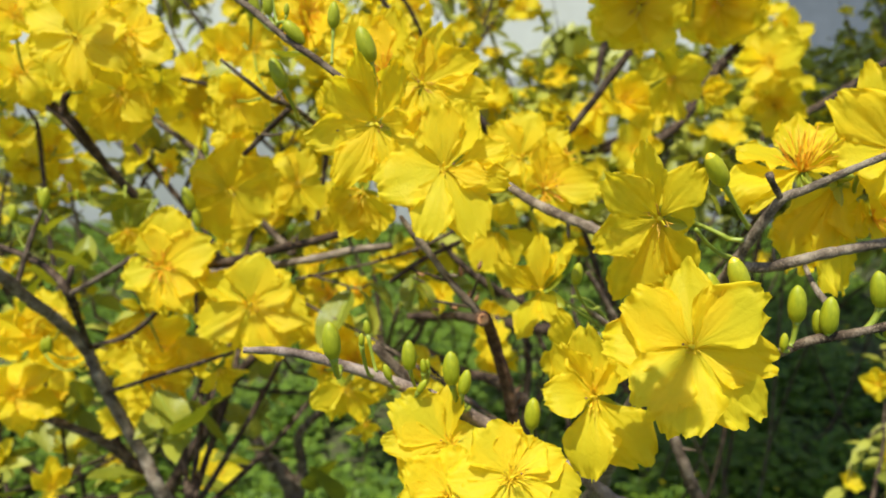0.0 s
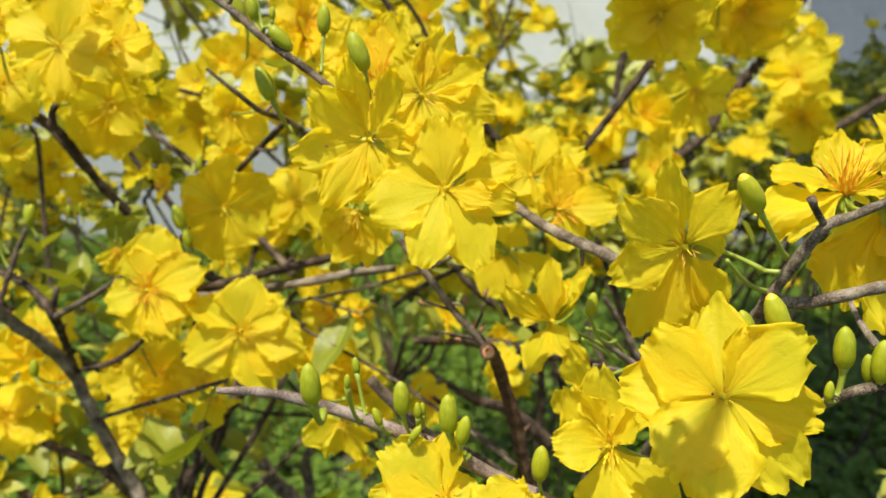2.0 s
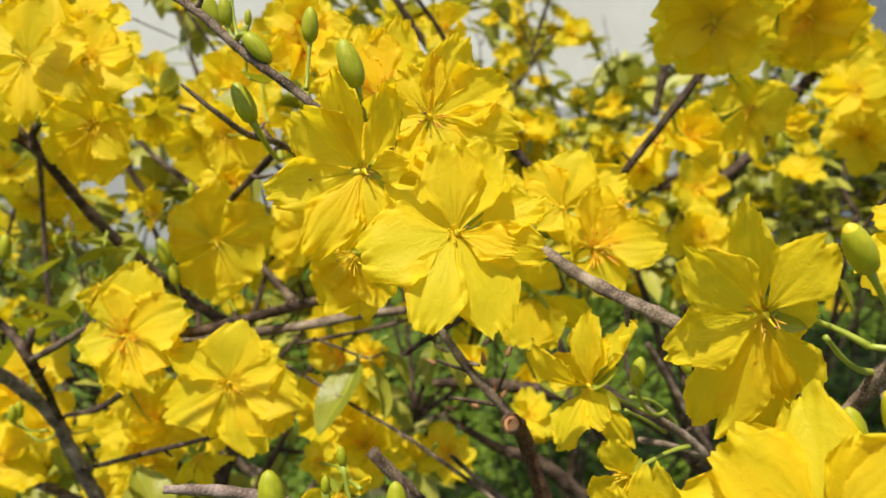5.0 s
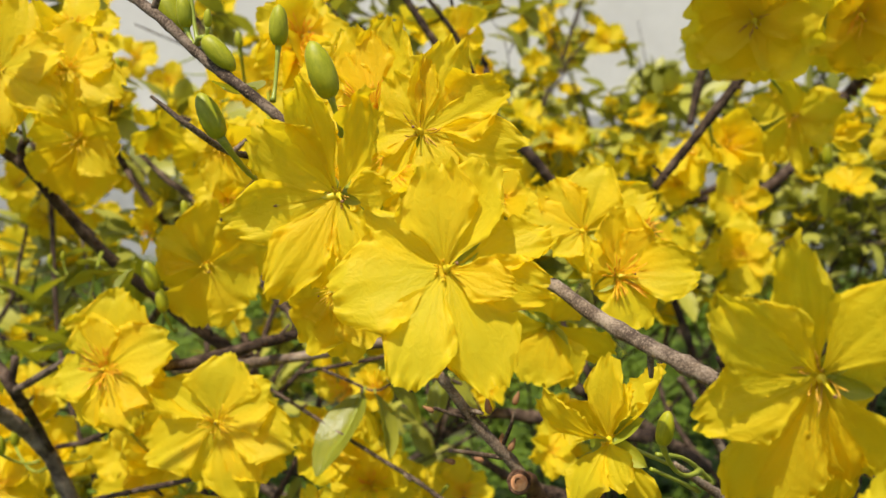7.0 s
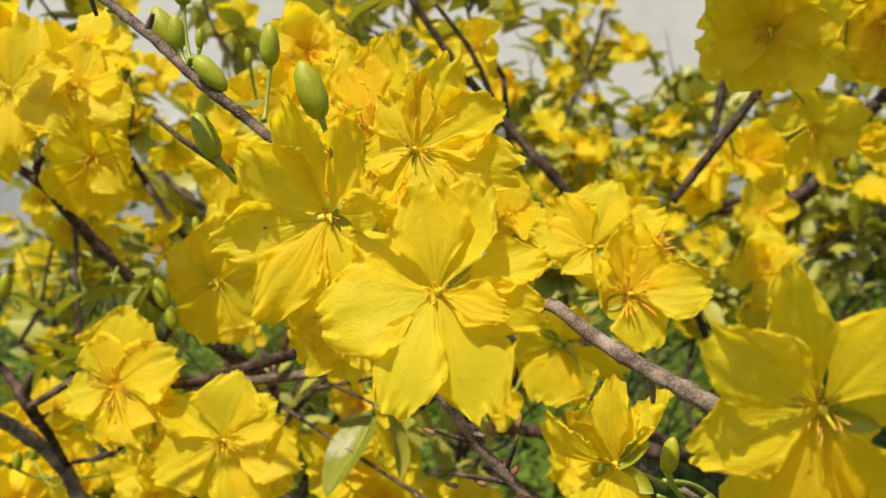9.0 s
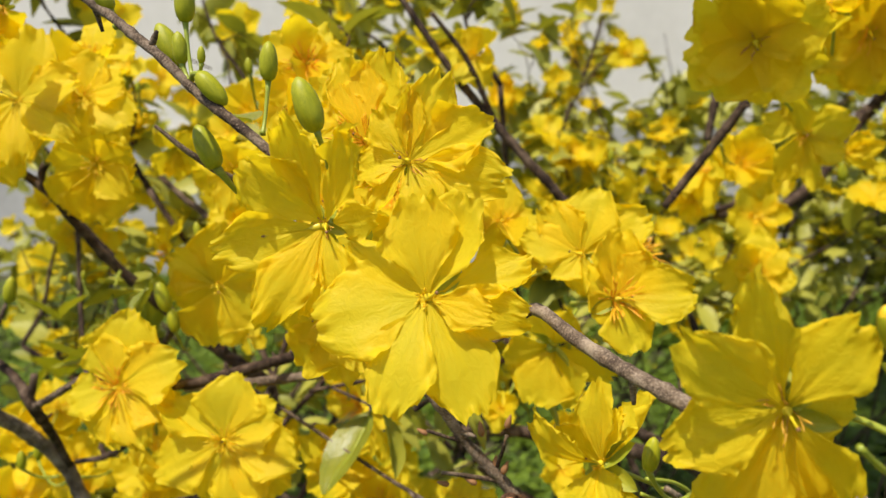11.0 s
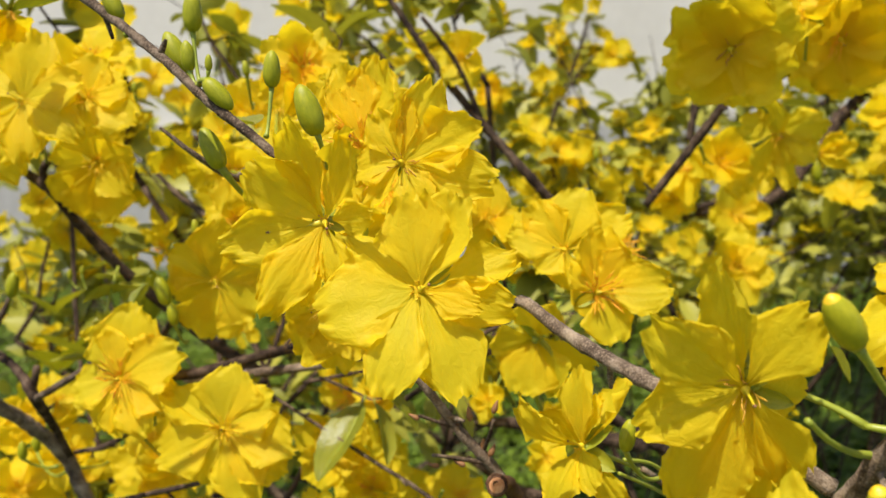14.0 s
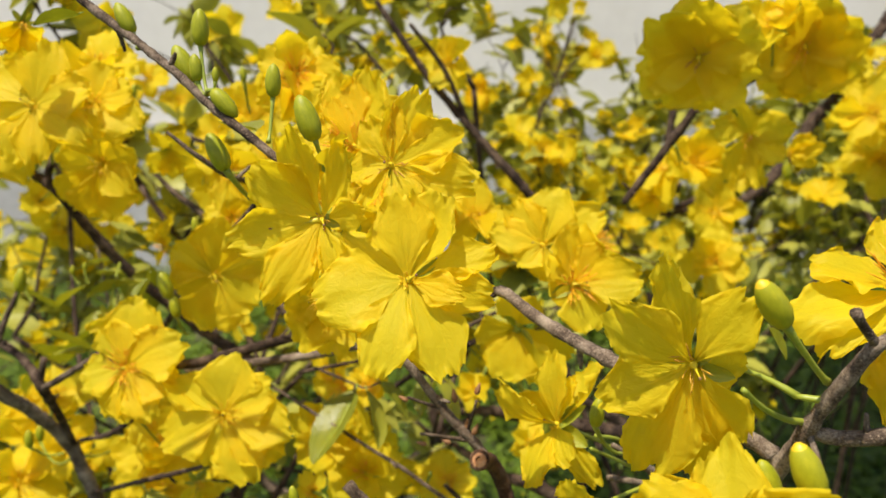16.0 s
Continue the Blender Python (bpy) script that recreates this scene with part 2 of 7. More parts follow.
def petal_mesh(seed, curl=0.0, cup=0.15, ruffle=1.0, fold=0.0, slim=1.0, rows=25, cols=23, broad=False):
    """A broad petal on a narrow claw, unit length along +Y, face to +Z, with a blunt, finely toothed and crinkled edge."""
    rng = random.Random(seed)
    o = Vector((rng.uniform(0, 50), rng.uniform(0, 50), rng.uniform(0, 50)))
    notch = rng.uniform(-0.5, 0.5)
    depth = rng.choice((0.0, 0.04, 0.08, 0.12))
    blunt = rng.uniform(0.20, 0.32)
    skew = rng.uniform(-0.09, 0.09)
    crease = rng.uniform(-0.45, 0.45)
    crease_depth = rng.choice((0.0, 0.010, 0.022))
    claw, start = rng.choice(((0.08, 0.08), (0.14, 0.04), (0.20, 0.0), (0.24, -0.04)))
    claw, start = (0.40, -0.10) if broad else (claw, start)
    flip = rng.choice((-1, 1)) * rng.uniform(0.0, 0.13) * ruffle
    verts, uvs = [], []
    for i in range(rows):
        s = i / (rows - 1)
        q = min(1, max(0, (s - start) / 0.60))
        f = claw + (1 - claw) * (q * q * (3 - 2 * q)) ** 0.80
        f *= 1 - 0.20 * (max(0, s - 0.68) / 0.32) ** 2
        for j in range(cols):
            w = 2 * j / (cols - 1) - 1
            hem = Vector((s * 4.0, 3.1 * (1 if w > 0 else -1), 0))
            tooth = noise.noise(o + hem * 8.7) * 0.045 + noise.noise(o + hem * 1.3) * 0.10
            half = 0.40 * slim * f * (1 + tooth * min(1, s * 2))
            reach = 1 - blunt * abs(w) ** 2.8 - depth * math.exp(-((w - notch) / 0.19) ** 2)
            reach += 0.07 * noise.noise(o + Vector((w * 1.7, 7, 0))) + 0.030 * noise.noise(o + Vector((w * 6.5, 9, 0))) + 0.042 * noise.noise(o + Vector((w * 15, 19, 0)))
            along = s * (1 + (reach - 1) * s ** 1.4)
            across = w * half + skew * s * s
            rim = max(max(0, abs(w) - 0.45) / 0.55, max(0, s - 0.72) / 0.28) ** 1.4 * min(1, s * 1.6)
            z = cup * half * w * w * 1.5
            z += fold * half * abs(w) * 1.2
            z += flip * w * s * s
            z += ruffle * 0.125 * s * s * noise.noise(o + Vector((w * 1.3, s * 1.7, 2)))
            z += ruffle * 0.145 * rim * noise.noise(o + Vector((w * 3.4, s * 4.6, 5)))
            z += ruffle * 0.045 * rim * noise.noise(o + Vector((w * 9, s * 11, 8)))
            z += ruffle * 0.016 * s * noise.noise(o + Vector((w * 2.2 + s * 3.0, s * 7.0 - w * 2.0, 12)))
            z -= crease_depth * math.exp(-((w - crease) / 0.10) ** 2) * math.sin(math.pi * min(1, s * 1.05))
            z += 0.012 * w * w * (1 - s) * min(1, s * 5)
            a = curl * s * s
            y = along * math.cos(a * 0.55) - z * math.sin(a)
            z = along * math.sin(a * 0.55) + z * math.cos(a)
            verts.append((across, y, z))
            uvs.append((0.5 + 0.5 * w, s))
    return mesh_of("petal", verts, grid_faces(rows, cols), PETAL, uvs)


def tailored_petal(seed, wide, bow, cup, cleft, rows=31, cols=33):
    """A petal of unit length with a narrow claw and a scalloped, crinkled rim. wide: its width to its length; bow: how far its
    middle bulges forward; cup: how far its sides rise; cleft: how deep its end is notched."""
    rng = random.Random(seed)
    o = Vector((rng.uniform(0, 90), rng.uniform(0, 90), rng.uniform(0, 90)))
    notch, crease, side = rng.uniform(-0.35, 0.35), rng.uniform(-0.35, 0.35), rng.uniform(-0.05, 0.05)
    blunt, shoulder = rng.uniform(0.30, 0.42), rng.uniform(0.60, 0.74)
    blunt *= min(1, 0.25 + 0.7 * wide)
    pleat = rng.uniform(0.006, 0.022)
    verts, uvs = [], []
    for i in range(rows):
        s = i / (rows - 1)
        q = min(1, max(0, s / shoulder))
        grown = 0.08 + 0.92 * (q * q * (3 - 2 * q)) ** 1.05
        grown *= 1 - 0.28 * max(0, (s - shoulder) / (1 - shoulder)) ** 2
        for j in range(cols):
            w = 2 * j / (cols - 1) - 1
            flank = 1 if w > 0 else -1
            hem = s * 5.0 + 20 * flank
            tooth = 0.115 * noise.noise(o + Vector((hem * 0.8, 0, 3))) + 0.055 * noise.noise(o + Vector((hem * 3.2, 0, 9)))
            half = 0.57 * wide * grown * (1 + tooth * min(1, s * 2.2))
            reach = 1.05 - blunt * abs(w) ** 3.2 - cleft * math.exp(-((w - notch) / 0.16) ** 2)
            reach += 0.095 * noise.noise(o + Vector((w * 1.6, 7, 0))) + 0.065 * noise.noise(o + Vector((w * 6, 9, 0))) + 0.030 * noise.noise(o + Vector((w * 14, 19, 0)))
            along = s * (1 + (reach - 1) * s ** 1.5)
            near = max(max(0, abs(w) - 0.62) / 0.38, max(0, s - 0.80) / 0.20) * min(1, s * 1.8)
            rim = near ** 1.6
            z = bow * 2.2 * s * (1 - s) * (1 - 0.4 * w * w) + cup * half * w * w * 1.4
            z += 0.130 * s * s * noise.noise(o + Vector((w * 1.3, s * 1.6, 2)))
            z += 0.160 * rim * noise.noise(o + Vector((w * 3.0, s * 4.0, 5)))
            z += 0.075 * rim * noise.noise(o + Vector((w * 9.0, s * 11, 8)))
            z += 0.018 * s * noise.noise(o + Vector((w * 4.5, s * 2.2, 14))) + 0.004 * noise.noise(o + Vector((w * 13, s * 2.4, 15))) * min(1, s * 3)
            z -= pleat * math.exp(-((w - crease) / 0.09) ** 2) * math.sin(math.pi * min(1, 0.1 + s * 0.95))
            verts.append((w * half + side * s * s, along, z))
            uvs.append((0.5 + 0.5 * w, s))
    return mesh_of("petal", verts, grid_faces(rows, cols), PETAL, uvs)


FLAT = [petal_mesh(10 + k, curl=-0.25 + 0.12 * (k % 4), cup=0.02 + 0.06 * (k % 3), ruffle=1.05) for k in range(14)]
CUPPED = [petal_mesh(40 + k, curl=0.7 + 0.2 * (k % 3), cup=0.45, ruffle=1.0) for k in range(5)]
REFLEX = [petal_mesh(60 + k, curl=-0.9 - 0.25 * (k % 3), cup=-0.1, ruffle=1.4) for k in range(5)]
FOLDED = [petal_mesh(80 + k, curl=0.2, cup=0.2, ruffle=0.9, fold=1.0) for k in range(4)]
NARROW = [petal_mesh(90 + k, curl=-0.5 + 0.3 * k, cup=0.5, ruffle=1.7, slim=0.62) for k in range(5)]
WIDE = [petal_mesh(140 + k, curl=-0.3 + 0.15 * (k % 4), cup=0.02 + 0.05 * (k % 3), ruffle=1.1, broad=True) for k in range(10)]
KINDS = {"w": WIDE, "f": FLAT, "c": CUPPED, "r": REFLEX, "o": FOLDED, "n": NARROW}
SMALL = [petal_mesh(120 + k, curl=-0.2 + 0.2 * k, cup=0.2, ruffle=1.2, rows=7, cols=6) for k in range(6)]


def tube_into(verts, faces, line, radii, sides=5):
    """Append a tube along the points of line; closed at both ends."""
    base = len(verts)
    side = Vector((0.31, 0.87, 0.39))
    for i, p in enumerate(line):
        t = (line[min(i + 1, len(line) - 1)] - line[max(i - 1, 0)]).normalized()
        u = (side - t * side.dot(t)).normalized()
        v = t.cross(u)
        side = u
        for k in range(sides):
            a = 2 * math.pi * k / sides
            verts.append(p + (u * math.cos(a) + v * math.sin(a)) * radii[i])
    for i in range(len(line) - 1):
        for k in range(sides):
            n = (k + 1) % sides
            faces.append((base + i * sides + k, base + i * sides + n, base + (i + 1) * sides + n, base + (i + 1) * sides + k))
    faces.append(tuple(base + k for k in reversed(range(sides))))
    faces.append(tuple(base + (len(line) - 1) * sides + k for k in range(sides)))


def stamen_mesh(seed, count, length, spread, material, wilted=False):
    """A tuft of filaments, each with a swollen anther, in units of the flower's radius."""
    rng = random.Random(seed)
    verts, faces = [], []
    for k in range(count):
        a = rng.uniform(0, 2 * math.pi)
        lean = spread * math.sqrt(rng.random())
        reach = length * rng.uniform(0.6, 1.05)
        d = Vector((math.sin(a) * math.sin(lean), math.cos(a) * math.sin(lean), math.cos(lean)))
        bow = Vector((rng.uniform(-1, 1), rng.uniform(-1, 1), rng.uniform(-0.6, 0.6))) * 0.16 * reach * (2 if wilted else 1)
        start = Vector((math.sin(a), math.cos(a), 0)) * 0.05
        line = [start + d * reach * q + bow * q * q for q in (0, 0.3, 0.58, 0.62, 0.85, 1.0)]
        tube_into(verts, faces, line, [0.006, 0.004, 0.004, 0.008, 0.009, 0.003], 4)
    return mesh_of("stamen_tuft", verts, faces, material)


TUFTS = {
    "fan": [stamen_mesh(200 + k, 46, 0.46, 1.05, ORANGE) for k in range(2)],
    "bigfan": [stamen_mesh(205, 60, 0.72, 0.85, ORANGE)],
    "gold": [stamen_mesh(210 + k, 40, 0.31, 0.9, GOLD) for k in range(3)],
    "short": [stamen_mesh(220 + k, 16, 0.13, 0.75, GOLD) for k in range(3)],
    "russet": [stamen_mesh(225 + k, 15, 0.21, 1.15, RUSSET, True) for k in range(2)],
    "style": [stamen_mesh(240 + k, 12, 0.15, 0.8, RUSSET) for k in range(2)],
    "few": [stamen_mesh(230 + k, 14, 0.34, 0.5, ORANGE, True) for k in range(2)],
}


def lathe(name, profile, sides, material, twist=0.0, lobes=0, lobe=0.0, second=None, split=0.8):
    """A body of turning along +Z from (radius, height) pairs, with lobes and a twist."""
    verts, faces, slots = [], [], []
    top = profile[-1][1]
    for r, h in profile:
        for k in range(sides):
            a = 2 * math.pi * k / sides
            q = r * (1 - lobe * max(0, math.cos(lobes * (a + twist * h / top))) ** 6) if lobes else r
            verts.append((q * math.cos(a), q * math.sin(a), h))
    for i in range(len(profile) - 1):
        for k in range(sides):
            n = (k + 1) % sides
            faces.append((i * sides + k, i * sides + n, (i + 1) * sides + n, (i + 1) * sides + k))
            slots.append(1 if profile[i][1] > split * top else 0)
    faces.append(tuple(reversed(range(sides))))
    faces.append(tuple((len(profile) - 1) * sides + k for k in range(sides)))
    slots += [0, 1]
    return mesh_of(name, verts, faces, material, slots=slots, second=second or material)


PISTIL = lathe("pistil", [(0.035, 0), (0.055, 0.03), (0.05, 0.06), (0.02, 0.09), (0.013, 0.2), (0.011, 0.32), (0.024, 0.335), (0.010, 0.355)], 8, SEPAL_SOLID, second=SCALE_BROWN, split=0.92)
RECEPTACLE = lathe("receptacle", [(0.03, -0.12), (0.06, -0.08), (0.085, -0.04), (0.05, -0.01)], 10, STALK)
BUD_PROFILE = [(0.05, 0), (0.13, 0.03), (0.195, 0.12), (0.235, 0.28), (0.243, 0.45), (0.225, 0.64), (0.180, 0.80), (0.122, 0.91), (0.06, 0.975), (0.012, 1.0)]
BUD_BODY = lathe("bud_body", BUD_PROFILE, 20, BUD, 2.2, 3, 0.10)
BUD_OPENING = lathe("bud_body", BUD_PROFILE, 20, BUD_RIPE, 2.6, 5, 0.10, BUD_TIP, 0.90)


def sepal_mesh(seed):
    rng = random.Random(seed)
    o = Vector((rng.uniform(0, 50), 0, 0))
    verts, uvs = [], []
    for i in range(8):
        s = i / 7
        for j in range(5):
            w = j / 2 - 1
            half = 0.24 * (0.35 + 0.65 * math.sin(math.pi * min(1, 0.15 + s * 0.75))) * (1 - s ** 8)
            z = 0.5 * half * w * w + 0.07 * noise.noise(o + Vector((w, s * 2, 0))) * s
            verts.append((w * half, s, z))
            uvs.append((0.5 + 0.5 * w, s))
    return mesh_of("sepal", verts, grid_faces(8, 5), SEPAL, uvs)


SEPALS = [sepal_mesh(k) for k in range(4)]


def smooth_line(points, step):
    """Catmull-Rom through (x, y, z, r) points: places and radii about step apart."""
    p = [Vector(q) for q in points]
    p = [p[0] * 2 - p[1], *p, p[-1] * 2 - p[-2]]
    line, radii = [], []
    for i in range(1, len(p) - 2):
        a, b, c, d = p[i - 1:i + 3]
        n = max(2, int((c - b).xyz.length / step))
        for k in range(n + (i == len(p) - 3)):
            t = k / n
            q = 0.5 * (2 * b + (c - a) * t + (2 * a - 5 * b + 4 * c - d) * t * t + (3 * b - a - 3 * c + d) * t ** 3)
            line.append(q.xyz)
            radii.append(max(q.w, 0.0003))
    return line, radii


def bark_mesh(name, points, material, rough=0.14, step=0.003, sides=9):
    """A knobbly stem along (x, y, z, radius) points; finer where it stands in front."""
    if step == 0.003 and min(p[1] for p in points) < 0.42:
        step, sides = 0.0016, 16
    line, radii = smooth_line(points, step)
    ticks = random.Random(round(points[0][0] * 1e4) + len(points))
    knots, k = set(), 0
    while k < len(line):
        k += max(2, round(ticks.uniform(0.015, 0.033) / step))
        knots.add(k)
    line2, radii2 = [], []
    for i, (q, r) in enumerate(zip(line, radii)):
        wob = Vector((noise.noise(q * 70), noise.noise(q * 70 + Vector((9, 0, 0))), noise.noise(q * 70 + Vector((0, 9, 0)))))
        line2.append(q + wob * r * 0.14)
        radii2.append(r * (1 + rough * noise.noise(q * 260) + (0.13 if i in knots else 0)))
    verts, faces = [], []
    tube_into(verts, faces, line2, radii2, sides)
    for n, q in enumerate(verts):
        i = n // sides
        verts[n] = q + (q - line2[i]) * (0.10 * noise.noise(q * 420) + 0.10 * noise.noise(q * 1100) + 0.06 * noise.noise(q * 2300))
    return mesh_of(name, verts, faces, material)


def branch(label, *points, material=BARK, cut=False, parent=None, group="shrub branches"):
    """A woody stem; with a parent it is a side twig, a part of it."""
    if parent:
        return child("side_twig", bark_mesh("side_twig", points, material), parent)
    base = new("branch", bark_mesh("branch", points, material))
    tagged(base, label, "branch", group)
    line, radii = smooth_line(points, 0.004)
    rng = random.Random(round(points[-1][2] * 1e4))
    for _ in range(min(7, len(line) // 9)):
        k = rng.randint(2, len(line) - 3)
        along = (line[k + 1] - line[k]).normalized()
        side = along.cross(Vector((rng.gauss(0, 1), rng.gauss(0, 1), rng.gauss(0, 1)))).normalized()
        reach = rng.uniform(0.002, 0.007)
        foot = line[k] + side * radii[k] * 0.6
        tip = foot + (side + along * rng.uniform(-0.2, 0.8)).normalized() * (reach + radii[k] * 0.4)
        child("spur", bark_mesh("spur", [(*foot, 0.0009), (*foot.lerp(tip, 0.55), 0.0008), (*tip, 0.0005)], material, step=0.0012, sides=6), base)
    if cut:
        x, y, z, r = points[-1]
        d = (Vector(points[-1][:3]) - Vector(points[-2][:3])).normalized()
        place = Matrix.Translation((x, y, z)) @ d.to_track_quat("Z", "Y").to_matrix().to_4x4()
        disc = lathe("cut_end", [(r * 0.98, -r * 0.3), (r * 0.96, 0.02 * r), (r * 0.72, r * 0.12), (r * 0.35, r * 0.06), (r * 0.05, r * 0.08)], 18, CUT)
        child("cut_end", disc, base, place, "reddish sawn end grain")
        lip = lathe("bark_lip", [(r * 0.95, -r * 0.9), (r * 1.22, -r * 0.5), (r * 1.27, -r * 0.05), (r * 1.12, r * 0.17), (r * 0.93, r * 0.05)], 18, material, 1.0, 5, 0.08)
        child("bark_lip", lip, base, place, "swollen bark round the cut")
    return base


def facing(x, y, z, yaw, pitch):
    """The frame of a flower: +Z is the way it faces (yaw 0 faces -Y, pitch up), +Y its upward side."""
    a, b = radians(yaw), radians(pitch)
    n = Vector((math.sin(a) * math.cos(b), -math.cos(a) * math.cos(b), math.sin(b)))
    r = Vector((math.cos(a), math.sin(a), 0))
    u = n.cross(r)
    return Matrix(((r.x, u.x, n.x, x), (r.y, u.y, n.y, y), (r.z, u.z, n.z, z), (0, 0, 0, 1)))


def stalk_mesh(m, size, end, thick=0.0008):
    """A bent green stalk in the flower's own frame, from its back to the place where it grows."""
    stop = m.inverted() @ Vector(end)
    a = Vector((0, 0, -0.06 * size))
    mid = a.lerp(stop, 0.45) + Vector((0, 0, -0.25 * (stop - a).length))
    line = [a.lerp(mid, t).lerp(mid.lerp(stop, t), t) for t in (i / 8 for i in range(9))]
    verts, faces = [], []
    tube_into(verts, faces, line, [thick * (1.25 - 0.4 * math.sin(math.pi * i / 8)) for i in range(9)], 6)
    return mesh_of("stalk", verts, faces, STALK)


BLOSSOM = "open yellow blossom with ruffled petals on a green stalk"


def flower(x, y, z, size, yaw, pitch, petals, tuft="gold", end=None, label=BLOSSOM, seed=0, sepals=5, calyx=0.4):
    """petals: a text of clockwise angle, length and lift in degrees per petal, with the kind of petal: '0f1.0/10 72c0.9/25'.
    A tailored petal, kind h, gives after its lift: width, bow, roll in degrees, cup, cleft."""
    rng = random.Random(seed or round((x * 7 + z) * 1e4))
    m = facing(x, y, z, yaw, pitch)
    base = new("blossom")
    base.empty_display_size = 0.01
    base.matrix_world = m
    tagged(base, label, "flower", "yellow blossoms")
    for n, word in enumerate(petals.split()):
        k = next(i for i, c in enumerate(word) if c.isalpha())
        angle, kind, rest = float(word[:k]), word[k], word[k + 1:].split("/")
        length = float(rest[0]) * size
        lift = float(rest[1]) if len(rest) > 1 else 10
        wide = float(rest[2]) if len(rest) > 2 else 1.0
        if kind == "h":
            bow, roll, cup, cleft = (float(v) for v in rest[3:])
            turn = (Matrix.Rotation(radians(-angle), 4, "Z") @ Matrix.Translation((0, 0, 0.004 * size * (n % 3))) @ Matrix.Rotation(radians(lift), 4, "X")
                    @ Matrix.Rotation(radians(roll), 4, "Y") @ Matrix.Diagonal((length, length, length, 1)))
            child("petal", tailored_petal(rng.randint(0, 9999), wide, bow, cup, cleft), base, turn)
            continue
        turn = (Matrix.Rotation(radians(-angle), 4, "Z") @ Matrix.Translation((0, 0.02 * size, 0.004 * size * (n % 3)))
                @ Matrix.Rotation(radians(lift), 4, "X") @ Matrix.Rotation(radians(rng.uniform(-14, 14)), 4, "Y")
                @ Matrix.Diagonal((length * wide * 1.04, length, length, 1)))
        child("petal", rng.choice(KINDS[kind]), base, turn)
    scale = Matrix.Diagonal((size, size, size, 1))
    if tuft:
        tagged(child("stamen_tuft", rng.choice(TUFTS[tuft]), base, Matrix.Rotation(rng.uniform(0, 6), 4, "Z") @ scale), kind="stuff")
        child("pistil", PISTIL, base, Matrix.Rotation(radians(rng.uniform(-38, 38)), 4, "Y") @ scale @ Matrix.Diagonal((0.75, 0.75, 0.8, 1)))
    child("receptacle", RECEPTACLE, base, scale)
    for k in range(sepals):
        turn = Matrix.Rotation(radians(36 + 72 * k + rng.uniform(-12, 12)), 4, "Z") @ Matrix.Translation((0, 0, -0.03 * size)) @ Matrix.Rotation(radians(rng.uniform(-28, -2)), 4, "X") @ Matrix.Diagonal((size * calyx, size * calyx, size * calyx, 1))
        child("sepal", rng.choice(SEPALS), base, turn)
    child("stalk", stalk_mesh(m, size, end or m @ Vector((rng.uniform(-0.3, 0.3) * size, -0.5 * size, -0.9 * size))), base)
    return base


def loose(n, seed, kinds="fwfwrco", low=-8, high=34):
    """A text of n petals spread unevenly."""
    rng = random.Random(seed)
    off = rng.uniform(0, 360)
    return " ".join(f"{off + 360 * k / n + rng.uniform(-9, 9):.0f}{rng.choice(kinds)}{rng.uniform(0.80, 1.10):.2f}/{rng.uniform(low, high):.0f}" for k in range(n))


def bud(x, y, z, size, tip, end, opening=False, thick=0.0007):
    """A pointed bud: its base at (x, y, z), its point towards tip, its stalk grown from end."""
    d = (Vector(tip) - Vector((x, y, z))).normalized()
    m = Matrix.Translation((x, y, z)) @ d.to_track_quat("Z", "Y").to_matrix().to_4x4()
    base = new("flower_bud", BUD_OPENING if opening else BUD_BODY)
    base.matrix_world = m @ Matrix.Diagonal((size, size, size, 1))
    tagged(base, "swelling green bud showing yellow at its tip" if opening else "closed pointed green flower bud on a thin stalk", "flower bud", "green buds")
    stop = base.matrix_world.inverted() @ Vector(end)
    mid = stop * 0.5 + Vector((0, 0, -0.3 * stop.length))
    line = [Vector((0, 0, 0.03)).lerp(mid, t).lerp(mid.lerp(stop, t), t) for t in (i / 8 for i in range(9))]
    verts, faces = [], []
    tube_into(verts, faces, line, [thick / size * q for q in (1.5, 1.05, 0.95, 0.9, 0.9, 0.9, 0.95, 1.1, 1.5)], 6)
    child("stalk", mesh_of("stalk", verts, faces, STALK), base)
    return base


def leaf_mesh(seed, rows=13, cols=7, material=LEAF):
    """A serrated elliptic leaf of unit length along +Y."""
    rng = random.Random(seed)
    o = Vector((rng.uniform(0, 50), 0, 0))
    bend = rng.uniform(-0.5, 0.4)
    verts, uvs = [], []
    for i in range(rows):
        s = i / (rows - 1)
        for j in range(cols):
            w = 2 * j / (cols - 1) - 1
            half = 0.26 * max(0.02, math.sin(math.pi * s ** 0.85)) ** 0.75 * (1 + 0.05 * (i % 2) * (abs(w) > 0.9))
            z = 0.45 * half * abs(w) + bend * s * s * 0.5 + 0.05 * noise.noise(o + Vector((w * 2, s * 3, 0)))
            verts.append((w * half, s, z))
            uvs.append((0.5 + 0.5 * w, s))
    return mesh_of("leaf", verts, grid_faces(rows, cols), material, uvs)


LEAVES = [leaf_mesh(300 + k) for k in range(6)]


def midrib_mesh(me):
    """A raised rib along the middle of a leaf, running on into its stalk."""
    line = [me.vertices[i * 7 + 3].co + Vector((0, 0, 0.004)) for i in range(13)]
    line = [line[0] + Vector((0, -0.10, 0.01)), *line]
    verts, faces = [], []
    tube_into(verts, faces, line, [0.014] + [0.013 - 0.0009 * i for i in range(13)], 5)
    return mesh_of("midrib", verts, faces, STALK)


MIDRIBS = [midrib_mesh(me) for me in LEAVES]


